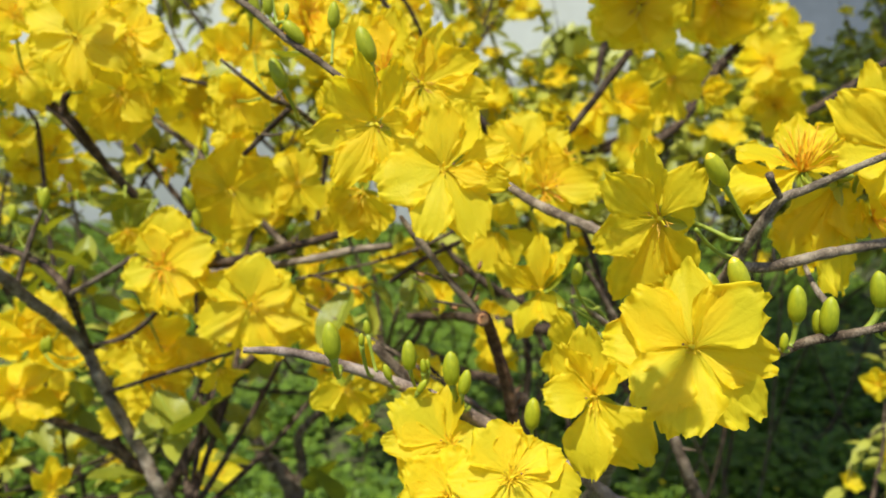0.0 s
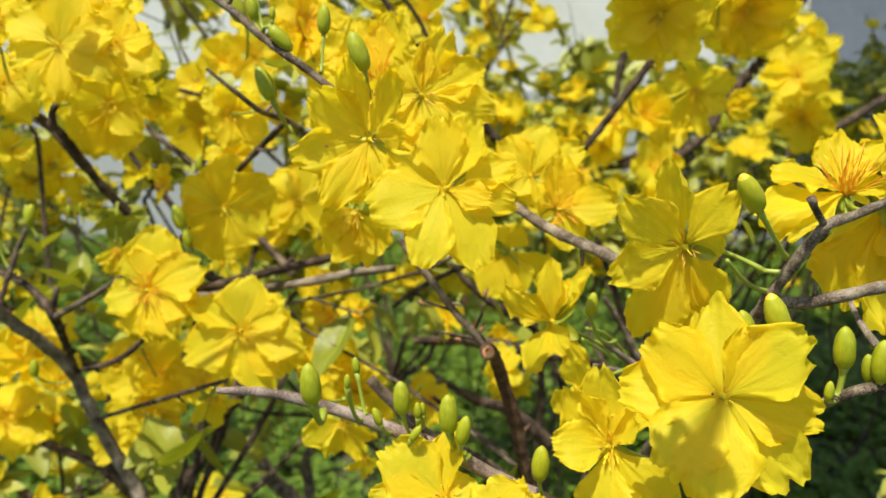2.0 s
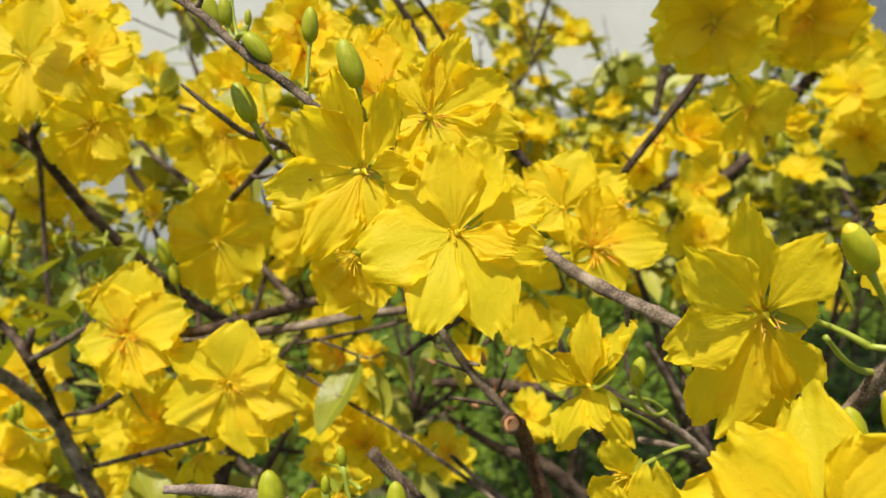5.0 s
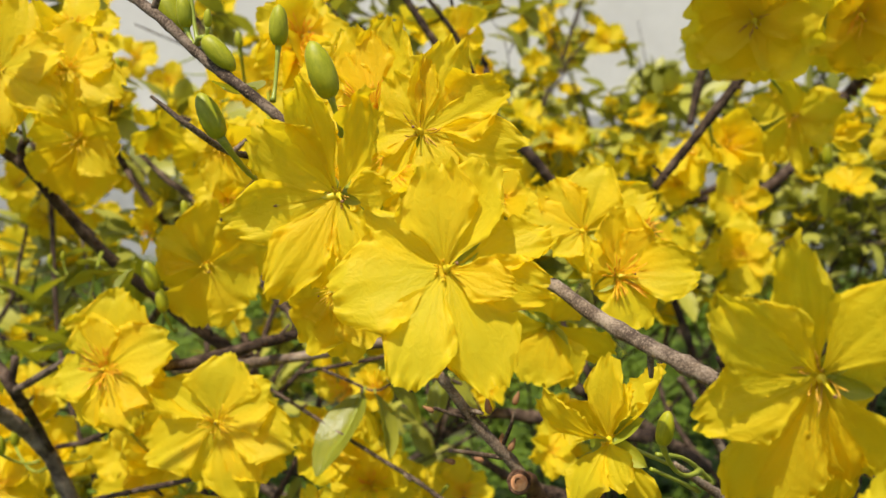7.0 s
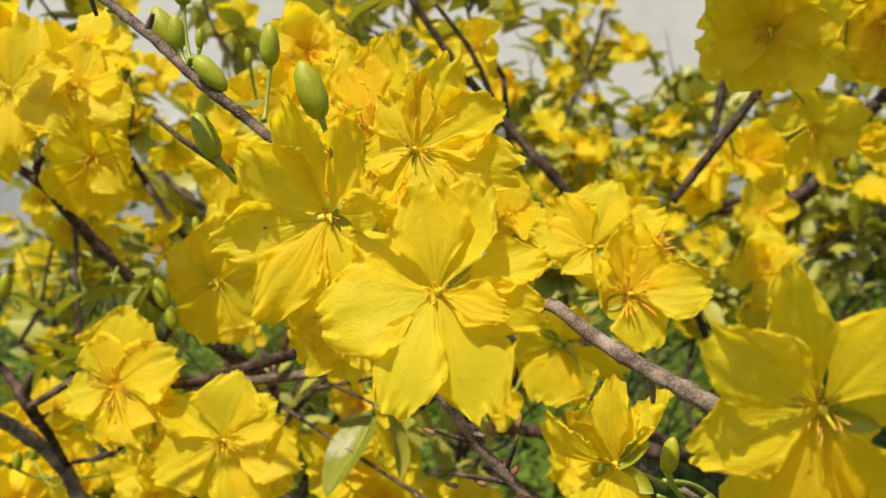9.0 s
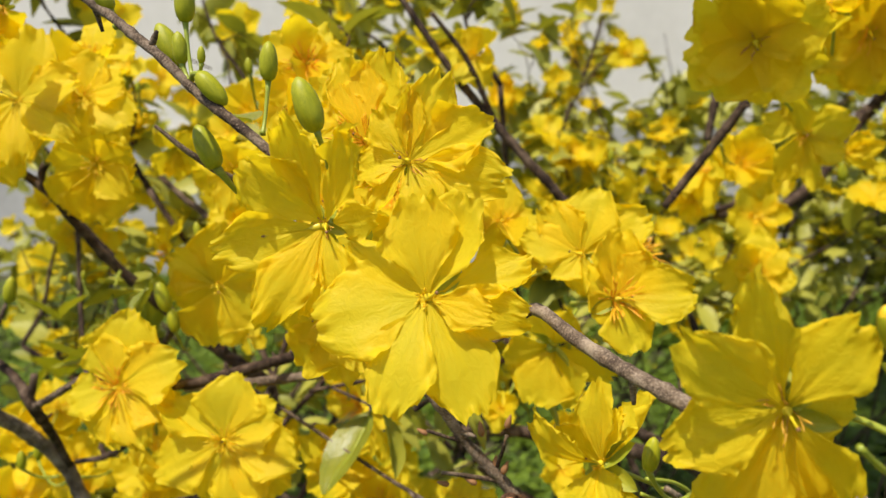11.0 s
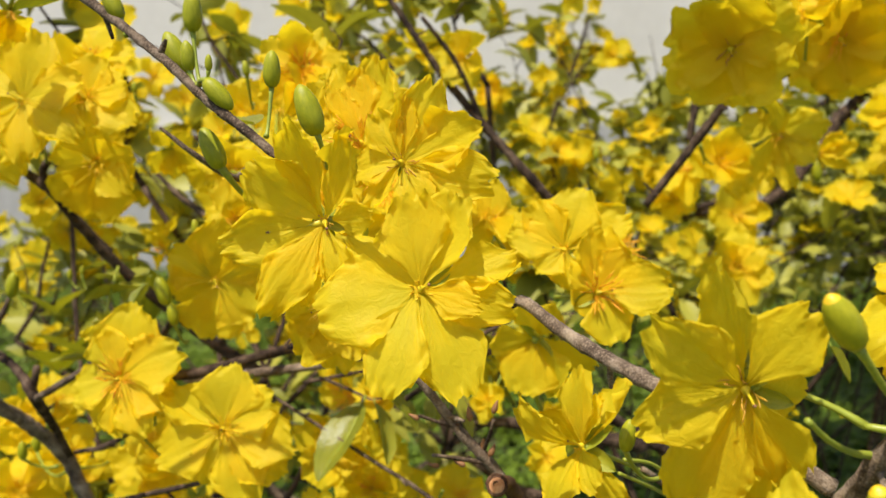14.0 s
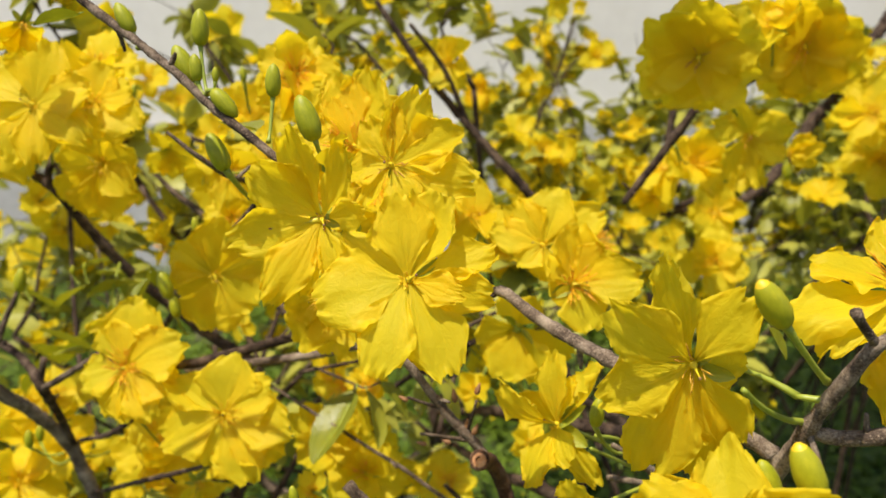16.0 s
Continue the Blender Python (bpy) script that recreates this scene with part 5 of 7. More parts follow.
flower(-0.4955, 0.9000, 0.9427, 0.029, 24, 34, "5h1.08/30/0.88/0.06/0/0.1/0.03 79h1.23/31/0.77/0.06/0/0.1/0.03 131h1.11/5/0.86/0.06/0/0.1/0.03 189h1.13/-28/0.85/0.06/0/0.1/0.03 262h1.18/-28/0.82/0.06/0/0.1/0.03 312h1.10/1/0.87/0.06/0/0.1/0.03", "gold", end=(-0.4500, 0.9600, 0.9300), label="sunlit yellow blossom standing free before green leaves")
flower(-0.3715, 0.8700, 1.1268, 0.0260, 22, 30, loose(6, 301), "gold", end=(-0.2700, 0.8860, 1.1460))
flower(-0.3378, 0.8800, 1.1398, 0.0250, 10, 38, loose(6, 302), "gold", end=(-0.2580, 0.8760, 1.1260))
flower(-0.3074, 0.8800, 1.1189, 0.0240, 30, 24, loose(6, 303), "gold", end=(-0.2480, 0.8680, 1.1100))
flower(-0.3634, 0.7900, 1.0154, 0.0282, 28, 30, loose(7, 36), "gold", end=(-0.3037, 0.7200, 1.0290))
flower(-0.3381, 0.8000, 0.9867, 0.0265, 36, 22, loose(6, 37), "gold", end=(-0.2903, 0.7200, 1.0143))
flower(-0.3895, 0.8000, 0.9974, 0.0221, 9, 31, loose(6, 38), "gold", end=(-0.3379, 0.7500, 1.0254))
flower(-0.1485, 0.6200, 1.1106, 0.0213, 12, 24, loose(6, 39), "gold", end=(-0.1380, 0.5800, 1.1031))
flower(-0.1239, 0.6200, 1.1128, 0.0245, 24, 13, loose(6, 40), "gold", end=(-0.1016, 0.5500, 1.0859))
flower(-0.1073, 0.5000, 1.0821, 0.0205, 26, 11, loose(7, 41), "gold", end=(-0.0849, 0.4600, 1.0853))
flower(-0.1899, 0.7000, 1.0613, 0.0321, -17, -7, loose(6, 42), "few", end=(-0.1719, 0.6700, 1.0847))
flower(-0.1072, 0.4740, 1.0329, 0.03, 18, -8, "242h0.77/-15/1.24/0.04/0/0.06/0.03 188h0.94/-1/1.20/0.04/0/0.05/0.04 127h0.80/14/1.30/0.04/0/0.06/0.05 58h0.99/15/0.92/0.04/0/0.06/0.03 12h0.97/2/0.93/0.04/0/0.08/0.03 304h0.80/-15/1.00/0.04/0/0.08/0.04", "short", end=(-0.1054, 0.4850, 1.0469), label="flat yellow blossom in half shade")
flower(-0.0893, 0.5800, 1.0205, 0.0285, 22, 13, loose(6, 44), "short", end=(-0.0789, 0.6000, 1.0112))
flower(-0.1577, 0.5270, 1.0374, 0.0161, -24, 8, "20n1.0/30 70n1.0/30 330n0.9/30 160n0.8/30", "fan", end=(-0.1654, 0.6000, 1.0414))
flower(-0.1746, 0.4900, 1.0069, 0.0168, 24, -18, "170n1.1/20 200n1.0/20 140n1.0/20 240n0.8/30 100n0.7/30", "few", end=(-0.1936, 0.5400, 1.0242))
flower(-0.3233, 0.6080, 0.8460, 0.0370, 26, 46, loose(7, 47), "gold", end=(-0.3281, 0.6500, 0.8092))
flower(-0.3088, 0.6200, 0.8888, 0.0320, 20, 46, loose(7, 48), "gold", end=(-0.2399, 0.5300, 0.9322))
flower(-0.2740, 0.6000, 0.8780, 0.0269, 24, 46, loose(6, 49), "gold", end=(-0.2221, 0.5300, 0.9022))
flower(-0.2954, 0.6200, 0.9100, 0.0243, 39, 31, loose(6, 50), "gold", end=(-0.2397, 0.5300, 0.9342))
flower(-0.1847, 0.5600, 0.9011, 0.0300, 10, 50, loose(8, 51), "gold", end=(-0.1735, 0.5100, 0.9416))
flower(-0.2010, 0.5700, 0.8685, 0.0249, 33, 27, loose(6, 52), "gold", end=(-0.1823, 0.5100, 0.9008))
flower(-0.2317, 0.5880, 0.8362, 0.0182, 25, 39, loose(6, 53), "gold", end=(-0.2144, 0.5300, 0.8817))
flower(-0.2346, 0.5800, 0.8863, 0.0134, 26, 35, loose(5, 54), None, end=(-0.2217, 0.5300, 0.9063))
flower(-0.1169, 0.4600, 0.9297, 0.0171, 29, -18, "170n1.0/10 90n1.0/10 230n0.9/10 130n0.9/10", "gold", end=(-0.1072, 0.4570, 0.9414))
flower(-0.0637, 0.5550, 0.9482, 0.024, -16, 10, "327h0.91/17/0.79/-0.05/0/0.2/0.03 265h0.83/15/0.71/0/0/0.2/0 179h1.39/-7/0.58/0.05/0/0.15/0.03 158h1.37/-12/0.51/0.05/0/0.2/0.03 93h0.96/-17/0.78/0.05/0/0.2/0.03", "bigfan", end=(-0.0369, 0.5600, 0.9603), label="yellow blossom with thick orange stamens above a leaf")
flower(-0.0531, 0.5400, 0.8972, 0.024, 4, 36, "296h0.88/7/0.87/0.06/0/0.15/0.03 359h0.85/22/1.17/0.06/0/0.1/0.05 60h1.16/17/0.72/0.06/0/0.12/0.04 100h1.18/5/0.72/0.06/0/0.12/0.03 151h1.01/-13/0.90/0.06/0/0.1/0.03 225h0.94/-13/0.92/0.06/0/0.1/0.04", "fan", end=(-0.0400, 0.5600, 0.9000))
flower(-0.0345, 0.4000, 0.9457, 0.0194, 19, -5, "200f1.0/0 120n1.0/10 260f1.0/10 160n1.0/10 60n0.7/10", "gold", end=(-0.0195, 0.3600, 0.9700))
flower(-0.0308, 0.4500, 0.9031, 0.0137, 27, -13, "180n1.0/10 230n0.9/10 130n0.9/10", "few", end=(-0.0288, 0.4200, 0.9355))
flower(-0.2267, 0.8000, 0.6734, 0.0290, 28, 43, loose(6, 60), "gold", end=(-0.2467, 0.9500, 0.6172))
flower(-0.2882, 0.5800, 0.7788, 0.0262, 30, 38, "10n1.0/20 50n1.0/20 320n0.9/20 200n0.8/10", "gold", end=(-0.3602, 0.6800, 0.7020))
flower(-0.1471, 0.6000, 0.9705, 0.0109, 17, 27, loose(5, 62), "gold", end=(-0.1312, 0.5700, 0.9696))
flower(0.0170, 0.2780, 0.9778, 0.019, -20, 36, "258h1.13/26/0.60/0.06/0/0.2/0 297h1.22/26/0.81/0.08/10/0.12/0.04 355h1.12/14/0.58/-0.08/-18/0.25/0 209h1.10/9/1.14/0.08/0/0.06/0.04 166h1.12/-4/0.90/0.08/0/0.06/0.03 48h0.52/-7/1.20/0.05/0/0.1/0", "gold", end=(0.0180, 0.2960, 0.9834), label="yellow blossom overlapping its neighbour")
flower(0.0364, 0.2520, 0.9797, 0.0217, 0, 44, "327h0.82/14/1.01/0.08/0/0.1/0.03 359h0.76/11/0.60/-0.05/0/0.2/0.03 40h0.68/5/0.93/0.1/0/0.15/0.05 64h0.86/-1/0.68/0.08/0/0.12/0.03 98h1.02/-7/0.78/0.08/-8/0.12/0.05 157h0.70/-9/1.14/0.1/0/0.1/0.05 215h0.80/-8/1.11/0.1/0/0.1/0.04 268h0.89/-2/0.92/0.08/8/0.12/0.05", "gold", end=(0.0524, 0.3000, 0.9634), label="large yellow blossom at the foot of the buds")
flower(0.0179, 0.2620, 0.9668, 0.0187, -9, 34, "0f0.9/10 300f1.0/10 250f1.0/5 200f1.0/5", "gold", end=(0.0353, 0.3000, 0.9633))
flower(0.1221, 0.4900, 1.1360, 0.0290, -13, -28, "5w1.0/6/1.3 60w1.0/4/1.3 115w0.95/2/1.35 165w0.95/2/1.35 215w0.98/2/1.35 265w0.95/4/1.3 315w1.0/4/1.3", "russet", end=(0.1530, 0.5850, 1.1144), label="broad yellow blossom in shade, petals overlapping")
flower(0.1905, 0.5650, 1.1445, 0.0321, -18, -28, "70w0.95/4/1.3 120w1.05/2/1.3 165w1.05/0/1.3 210w1.0/2/1.3 265w0.95/6/1.3 330w1.0/8/1.2 20w1.0/8/1.2", "few", end=(0.1773, 0.5750, 1.1326), label="shaded yellow blossom with orange stamens")
flower(0.1699, 0.5500, 1.1536, 0.0212, -17, 39, loose(6, 68), "gold", end=(0.1773, 0.5750, 1.1326))
flower(0.1724, 0.5950, 1.0955, 0.0256, -26, -9, "350f0.9/10 285f0.9/8 205f1.1/0/0.8 165n1.2/0 70f1.0/5 120f0.9/4", "few", end=(0.1581, 0.5900, 1.1145))
flower(0.2133, 0.6600, 1.0812, 0.0203, -28, 12, "275n1.0/10 300n0.9/20 80n1.2/10 50n1.0/10 110n1.0/0", "gold", end=(0.2283, 0.7200, 1.0950))
flower(0.3184, 0.8000, 1.1043, 0.0330, -22, 14, loose(7, 71), "gold", end=(0.3441, 0.9500, 1.1155))
flower(0.3370, 0.8200, 1.0639, 0.0321, -2, 7, loose(7, 72), "gold", end=(0.3384, 0.9500, 1.1093))
flower(0.3318, 0.8400, 1.0710, 0.0271, -42, 16, loose(6, 73), "gold", end=(0.3326, 0.9500, 1.1031))
flower(0.3962, 0.9500, 1.1311, 0.0284, -23, 13, loose(6, 74), "gold", end=(0.3787, 1.0000, 1.1481))
flower(0.3296, 0.9000, 1.1440, 0.0267, -20, 12, loose(6, 75), "gold", end=(0.3734, 1.0000, 1.1353))
flower(0.1422, 0.7000, 1.0673, 0.0292, -51, 37, loose(7, 76), "few", end=(0.1345, 0.6200, 1.0886))
flower(0.1543, 0.6600, 1.0743, 0.0265, 8, 37, loose(8, 77), "gold", end=(0.1345, 0.6200, 1.0886))
flower(0.1374, 0.7200, 1.0444, 0.0219, -30, 19, loose(6, 78), "gold", end=(0.1797, 0.9200, 1.0089))
flower(0.1898, 0.7500, 0.9878, 0.0300, -14, 26, loose(7, 79), "gold", end=(0.2236, 0.9200, 1.0118))
flower(0.2078, 0.8500, 1.0147, 0.0290, 5, 22, loose(6, 80), "gold", end=(0.2475, 0.9400, 1.0117))
flower(0.1422, 0.3090, 1.0697, 0.023, -10, 62, "272h1.02/15/0.73/0.08/12/0.15/0.05 240h1.37/-0/0.44/0.1/10/0.2/0.03 227h1.21/-8/0.39/0.1/0/0.2/0.03 43h1.02/27/0.68/-0.05/-18/0.2/0.03 359h0.96/22/0.79/-0.06/0/0.15/0.04 86h0.58/5/0.90/0.05/0/0.2/0", "bigfan", end=(0.1376, 0.2760, 1.0725), label="open yellow blossom with a large fan of orange stamens")
flower(0.1723, 0.3030, 1.0767, 0.0237, -34, 24, "306h1.25/39/0.60/0.08/0/0.12/0.05 337h1.35/29/0.55/0.06/0/0.1/0.04 250h0.93/34/0.85/0.08/6/0.1/0.04 194h0.71/8/1.04/0.08/0/0.1/0.05 48h0.82/-22/1.01/0.05/0/0.1/0.04 140h0.86/-22/0.95/0.05/0/0.1/0.04", "gold", end=(0.1719, 0.3100, 1.0640), label="sunlit yellow blossom with wavy petals")
flower(0.1588, 0.3160, 1.0646, 0.024, -160, -16, "136h1.19/21/0.56/0.05/0/0.06/0.03 155h1.51/16/0.58/0.06/0/0.05/0.05 179h1.66/9/0.42/0.06/0/0.06/0.04 198h0.91/3/0.67/0.05/0/0.1/0.03 257h0.45/-11/1.15/0/0/0.1/0", None, end=(0.1399, 0.2770, 1.0724), label="shaded yellow blossom hanging down beside a stalk")
flower(0.1785, 0.3250, 1.0496, 0.0184, 30, 14, loose(6, 84), "fan", end=(0.1612, 0.3060, 1.0686))
flower(0.0663, 0.7500, 0.8185, 0.0251, -4, 36, loose(7, 85), "gold", end=(0.0832, 0.6800, 0.8598))
flower(0.3612, 0.6200, 0.8563, 0.0153, -31, 35, loose(6, 86), "gold", end=(0.4338, 0.7000, 0.8005))
flower(-0.0579, 0.4600, 1.1220, 0.0184, 21, 12, loose(6, 88), "fan", end=(-0.0522, 0.4500, 1.1105))
flower(-0.0363, 0.4400, 1.1147, 0.0136, 8, 13, loose(6, 89), "gold", end=(-0.0449, 0.4200, 1.1065))
flower(0.0122, 0.5800, 0.9386, 0.0147, 1, 32, loose(6, 90), "gold", end=(0.0205, 0.6100, 0.9496))
flower(0.0518, 0.6200, 0.9105, 0.0150, -3, 33, loose(6, 91), None, end=(0.0566, 0.6300, 0.9213))
flower(-0.2028, 0.5500, 1.1127, 0.0187, 30, 13, loose(6, 101), "gold", end=(-0.2041, 0.5300, 1.0910))
flower(-0.2007, 0.5700, 0.9291, 0.0218, 33, 18, "60n1.1/20 100n1.0/10 20n0.9/20 180n1.0/10 230n1.0/10 300n0.8/20", "gold", end=(-0.1707, 0.5100, 0.9582))
flower(-0.1505, 0.5500, 0.9010, 0.0211, 13, 41, loose(7, 107), "gold", end=(-0.1355, 0.5000, 0.9133))
flower(-0.1852, 0.5600, 0.8720, 0.0204, 30, 37, loose(7, 109), "gold", end=(-0.1746, 0.5200, 0.8918))
flower(-0.0755, 0.5700, 0.9629, 0.0162, 11, 29, loose(6, 110), "gold", end=(-0.0558, 0.5200, 0.9833))
flower(-0.0709, 0.6000, 0.9804, 0.0148, 10, 27, loose(6, 111), "gold", end=(-0.0608, 0.5300, 0.9886))
flower(-0.0516, 0.4400, 0.9386, 0.0106, -9, 27, loose(5, 112), "fan", end=(-0.0298, 0.3800, 0.9658))
flower(-0.0137, 0.5500, 0.8894, 0.0125, 14, 38, loose(6, 113), "fan", end=(-0.0018, 0.4800, 0.9309))
flower(-0.1599, 0.4200, 1.1497, 0.0143, 44, -45, "180f1.2/0 210f1.1/0 150f1.0/5 240f0.8/5", "few", end=(-0.1231, 0.3900, 1.1582))
flower(0.1306, 1.3000, 1.1777, 0.0278, -5, 21, loose(6, 116), "gold", end=(0.1253, 1.4000, 1.2005))
branch("short leaf stalk twig", (-0.0722, 0.5200, 0.9710, 0.0009), (-0.0553, 0.5100, 0.9691, 0.0008), (-0.0382, 0.4950, 0.9695, 0.0006), (-0.0309, 0.5000, 0.9714, 0.0005), material=BARK)
flower(-0.3615, 0.7200, 1.0372, 0.0201, 44, 30, loose(6, 122), "gold", end=(-0.3330, 0.7000, 1.0524))
flower(-0.1355, 0.6000, 1.0633, 0.0200, 20, 23, loose(6, 123), "gold", end=(-0.1387, 0.6200, 1.0753))
flower(-0.1141, 0.5800, 1.0842, 0.0158, 29, 21, loose(6, 124), "gold", end=(-0.1237, 0.6000, 1.0962))
flower(-0.0195, 0.4000, 1.1037, 0.0242, 20, 17, "345f1.0/12 20f1.05/10 60f1.0/6 310f0.95/8 270f0.9/6 120f0.8/4 200f0.8/4", "fan", end=(-0.0150, 0.4200, 1.0810))
flower(-0.0572, 0.4600, 1.1288, 0.0210, 18, 21, loose(7, 141), "fan", end=(-0.0544, 0.4600, 1.1125))
flower(-0.0181, 0.4400, 1.0789, 0.0220, 12, 24, loose(8, 142), "fan", end=(-0.0209, 0.4500, 1.0951))
flower(0.0208, 0.4700, 1.0645, 0.0183, 18, 22, loose(7, 143), "gold", end=(0.0272, 0.4800, 1.0489))
flower(-0.0323, 0.5000, 1.0522, 0.0217, 2, 23, loose(7, 144), "gold", end=(-0.0362, 0.5200, 1.0652))
flower(-0.0629, 0.5000, 0.9354, 0.0219, 17, 49, loose(7, 146), "gold", end=(-0.0514, 0.5000, 0.9448))
flower(-0.2438, 0.6000, 1.0891, 0.0273, 32, 26, loose(7, 150), "fan", end=(-0.2391, 0.6000, 1.0618))
flower(-0.1156, 0.5200, 1.0565, 0.0167, 13, 15, loose(6, 155), "fan", end=(-0.1251, 0.5300, 1.0665))
flower(-0.0008, 0.4600, 1.0724, 0.0211, 16, 27, loose(8, 156), "gold", end=(0.0048, 0.4700, 1.0827))
flower(-0.0285, 0.3900, 1.0805, 0.0176, 8, 26, loose(7, 157), "gold", end=(-0.0301, 0.4000, 1.0663))
flower(-0.0417, 0.5200, 0.9606, 0.0133, 8, 41, loose(7, 161), "fan", end=(-0.0416, 0.5300, 0.9691))
flower(-0.0401, 0.5000, 0.9195, 0.0200, 13, 46, loose(7, 162), "fan", end=(-0.0326, 0.5100, 0.9322))
flower(0.0008, 0.5400, 0.8957, 0.0185, 13, 47, loose(7, 163), "fan", end=(-0.0002, 0.5500, 0.9050))
flower(0.0484, 0.5600, 0.9135, 0.0158, -2, 47, loose(7, 164), "gold", end=(0.0548, 0.5700, 0.9247))

# Twig and blossom above the view, added to shade the nine-petalled sunlit blossom.
branch("unseen twig added to hold a shade-casting blossom", (-0.5600, -0.5200, -0.0300, 0.0090), (-0.5200, -0.4800, 0.7000, 0.0070), (-0.3400, -0.3000, 1.3000, 0.0040), (-0.1800, -0.1200, 1.4200, 0.0030), (-0.0200, 0.0800, 1.4700, 0.0020), (0.0200, 0.1400, 1.3000, 0.0016), (0.0430, 0.1930, 1.1800, 0.0012), (0.0440, 0.1955, 1.1640, 0.0009), material=BARK)
# The shadow caster itself, its stalk on the twig's end.
flower(0.0450, 0.1970, 1.1510, 0.0175, 20, -62, loose(5, 173), "gold", end=(0.0440, 0.1955, 1.1640))

# ---- buds ----
bud(-0.0524, 0.3450, 1.1339, 0.0111, (-0.0520, 0.3450, 1.1450), (-0.0494, 0.3410, 1.1198), thick=0.0006)
bud(-0.0607, 0.3570, 1.1231, 0.0134, (-0.0664, 0.3570, 1.1352), (-0.0507, 0.3410, 1.1186))
bud(-0.0531, 0.3430, 1.1232, 0.0084, (-0.0538, 0.3430, 1.1316), (-0.0503, 0.3410, 1.1190))
bud(-0.0454, 0.3380, 1.1230, 0.0044, (-0.0452, 0.3380, 1.1275), (-0.0476, 0.3400, 1.1181), thick=0.0005)
bud(-0.0461, 0.3370, 1.1206, 0.0108, (-0.0388, 0.3370, 1.1126), (-0.0496, 0.3410, 1.1193))
bud(-0.0279, 0.3380, 1.1184, 0.0098, (-0.0273, 0.3380, 1.1282), (-0.0282, 0.3330, 1.1054), thick=0.0006)
bud(-0.0126, 0.3280, 1.1060, 0.0137, (-0.0171, 0.3280, 1.1190), (-0.0120, 0.3350, 1.0973))
bud(-0.0501, 0.3540, 1.0952, 0.0133, (-0.0555, 0.3540, 1.1074), (-0.0546, 0.4000, 1.0819), thick=0.0009)
bud(-0.0801, 0.3570, 1.1390, 0.0109, (-0.0850, 0.3570, 1.1487), (-0.0760, 0.3520, 1.1342))
bud(-0.0971, 0.5000, 1.1271, 0.0075, (-0.0979, 0.5000, 1.1346), (-0.1139, 0.5500, 1.1142))
bud(-0.2167, 0.6000, 1.1233, 0.0071, (-0.2172, 0.6000, 1.1304), (-0.2381, 0.6500, 1.1140))
bud(-0.2080, 0.6000, 1.1214, 0.0071, (-0.2082, 0.6000, 1.1285), (-0.2341, 0.6500, 1.1120))
bud(-0.1263, 0.4630, 1.0237, 0.0139, (-0.1301, 0.4630, 1.0371), (-0.1284, 0.4800, 1.0127))
bud(-0.1232, 0.4630, 1.0141, 0.0110, (-0.1247, 0.4630, 1.0250), (-0.1265, 0.4800, 1.0009))
bud(-0.1273, 0.5000, 1.0498, 0.0084, (-0.1281, 0.5000, 1.0582), (-0.1212, 0.4850, 1.0451))
bud(-0.0195, 0.2580, 1.0168, 0.0121, (-0.0206, 0.2580, 1.0288), (-0.0216, 0.2850, 1.0026), thick=0.0011)
bud(-0.0125, 0.2750, 1.0148, 0.0044, (-0.0124, 0.2750, 1.0192), (-0.0105, 0.2925, 0.9969))
bud(0.0031, 0.2840, 1.0026, 0.0110, (0.0025, 0.2840, 1.0136), (0.0061, 0.2930, 0.9913))
bud(0.0080, 0.2840, 1.0016, 0.0052, (0.0076, 0.2840, 1.0068), (0.0067, 0.2930, 0.9913))
bud(0.0177, 0.2780, 0.9997, 0.0123, (0.0171, 0.2780, 1.0119), (0.0225, 0.2940, 0.9844), thick=0.0010)
bud(0.0212, 0.2760, 0.9973, 0.0090, (0.0230, 0.2760, 1.0061), (0.0242, 0.2940, 0.9840))
bud(-0.0038, 0.2840, 0.9990, 0.0060, (-0.0057, 0.2840, 1.0046), (-0.0014, 0.2920, 0.9928))
bud(0.0061, 0.2800, 0.9960, 0.0056, (0.0090, 0.2800, 1.0008), (0.0053, 0.2930, 0.9891))
bud(0.0472, 0.2950, 0.9752, 0.0124, (0.0478, 0.2950, 0.9875), (0.0504, 0.3020, 0.9647))
bud(0.1038, 0.2770, 1.0691, 0.0130, (0.0970, 0.2740, 1.0795), (0.1167, 0.2870, 1.0535), opening=True, thick=0.0008)
bud(0.1076, 0.2610, 1.0376, 0.0130, (0.1030, 0.2610, 1.0488), (0.1262, 0.3000, 1.0157), opening=True, thick=0.0011)
bud(0.1010, 0.2660, 1.0330, 0.0110, (0.0975, 0.2660, 1.0430), (0.1262, 0.3000, 1.0157), thick=0.0008)
bud(0.1240, 0.2600, 1.0293, 0.0119, (0.1231, 0.2600, 1.0412), (0.1231, 0.2600, 1.0215), thick=0.0010)
bud(0.1331, 0.2580, 1.0264, 0.0118, (0.1328, 0.2580, 1.0382), (0.1312, 0.2590, 1.0238), thick=0.0010)
bud(0.1325, 0.2620, 1.0246, 0.0083, (0.1310, 0.2620, 1.0328), (0.1304, 0.2590, 1.0235))
bud(0.1484, 0.2580, 1.0348, 0.0119, (0.1460, 0.2580, 1.0464), (0.1426, 0.2580, 1.0265), thick=0.0012)
bud(0.1512, 0.2580, 1.0247, 0.0079, (0.1540, 0.2580, 1.0321), (0.1471, 0.2570, 1.0278))
bud(0.1198, 0.2580, 1.0208, 0.0056, (0.1200, 0.2580, 1.0263), (0.1233, 0.2600, 1.0204))
bud(-0.2203, 0.4850, 1.0195, 0.0130, (-0.2176, 0.4850, 1.0322), (-0.2234, 0.4840, 1.0112))
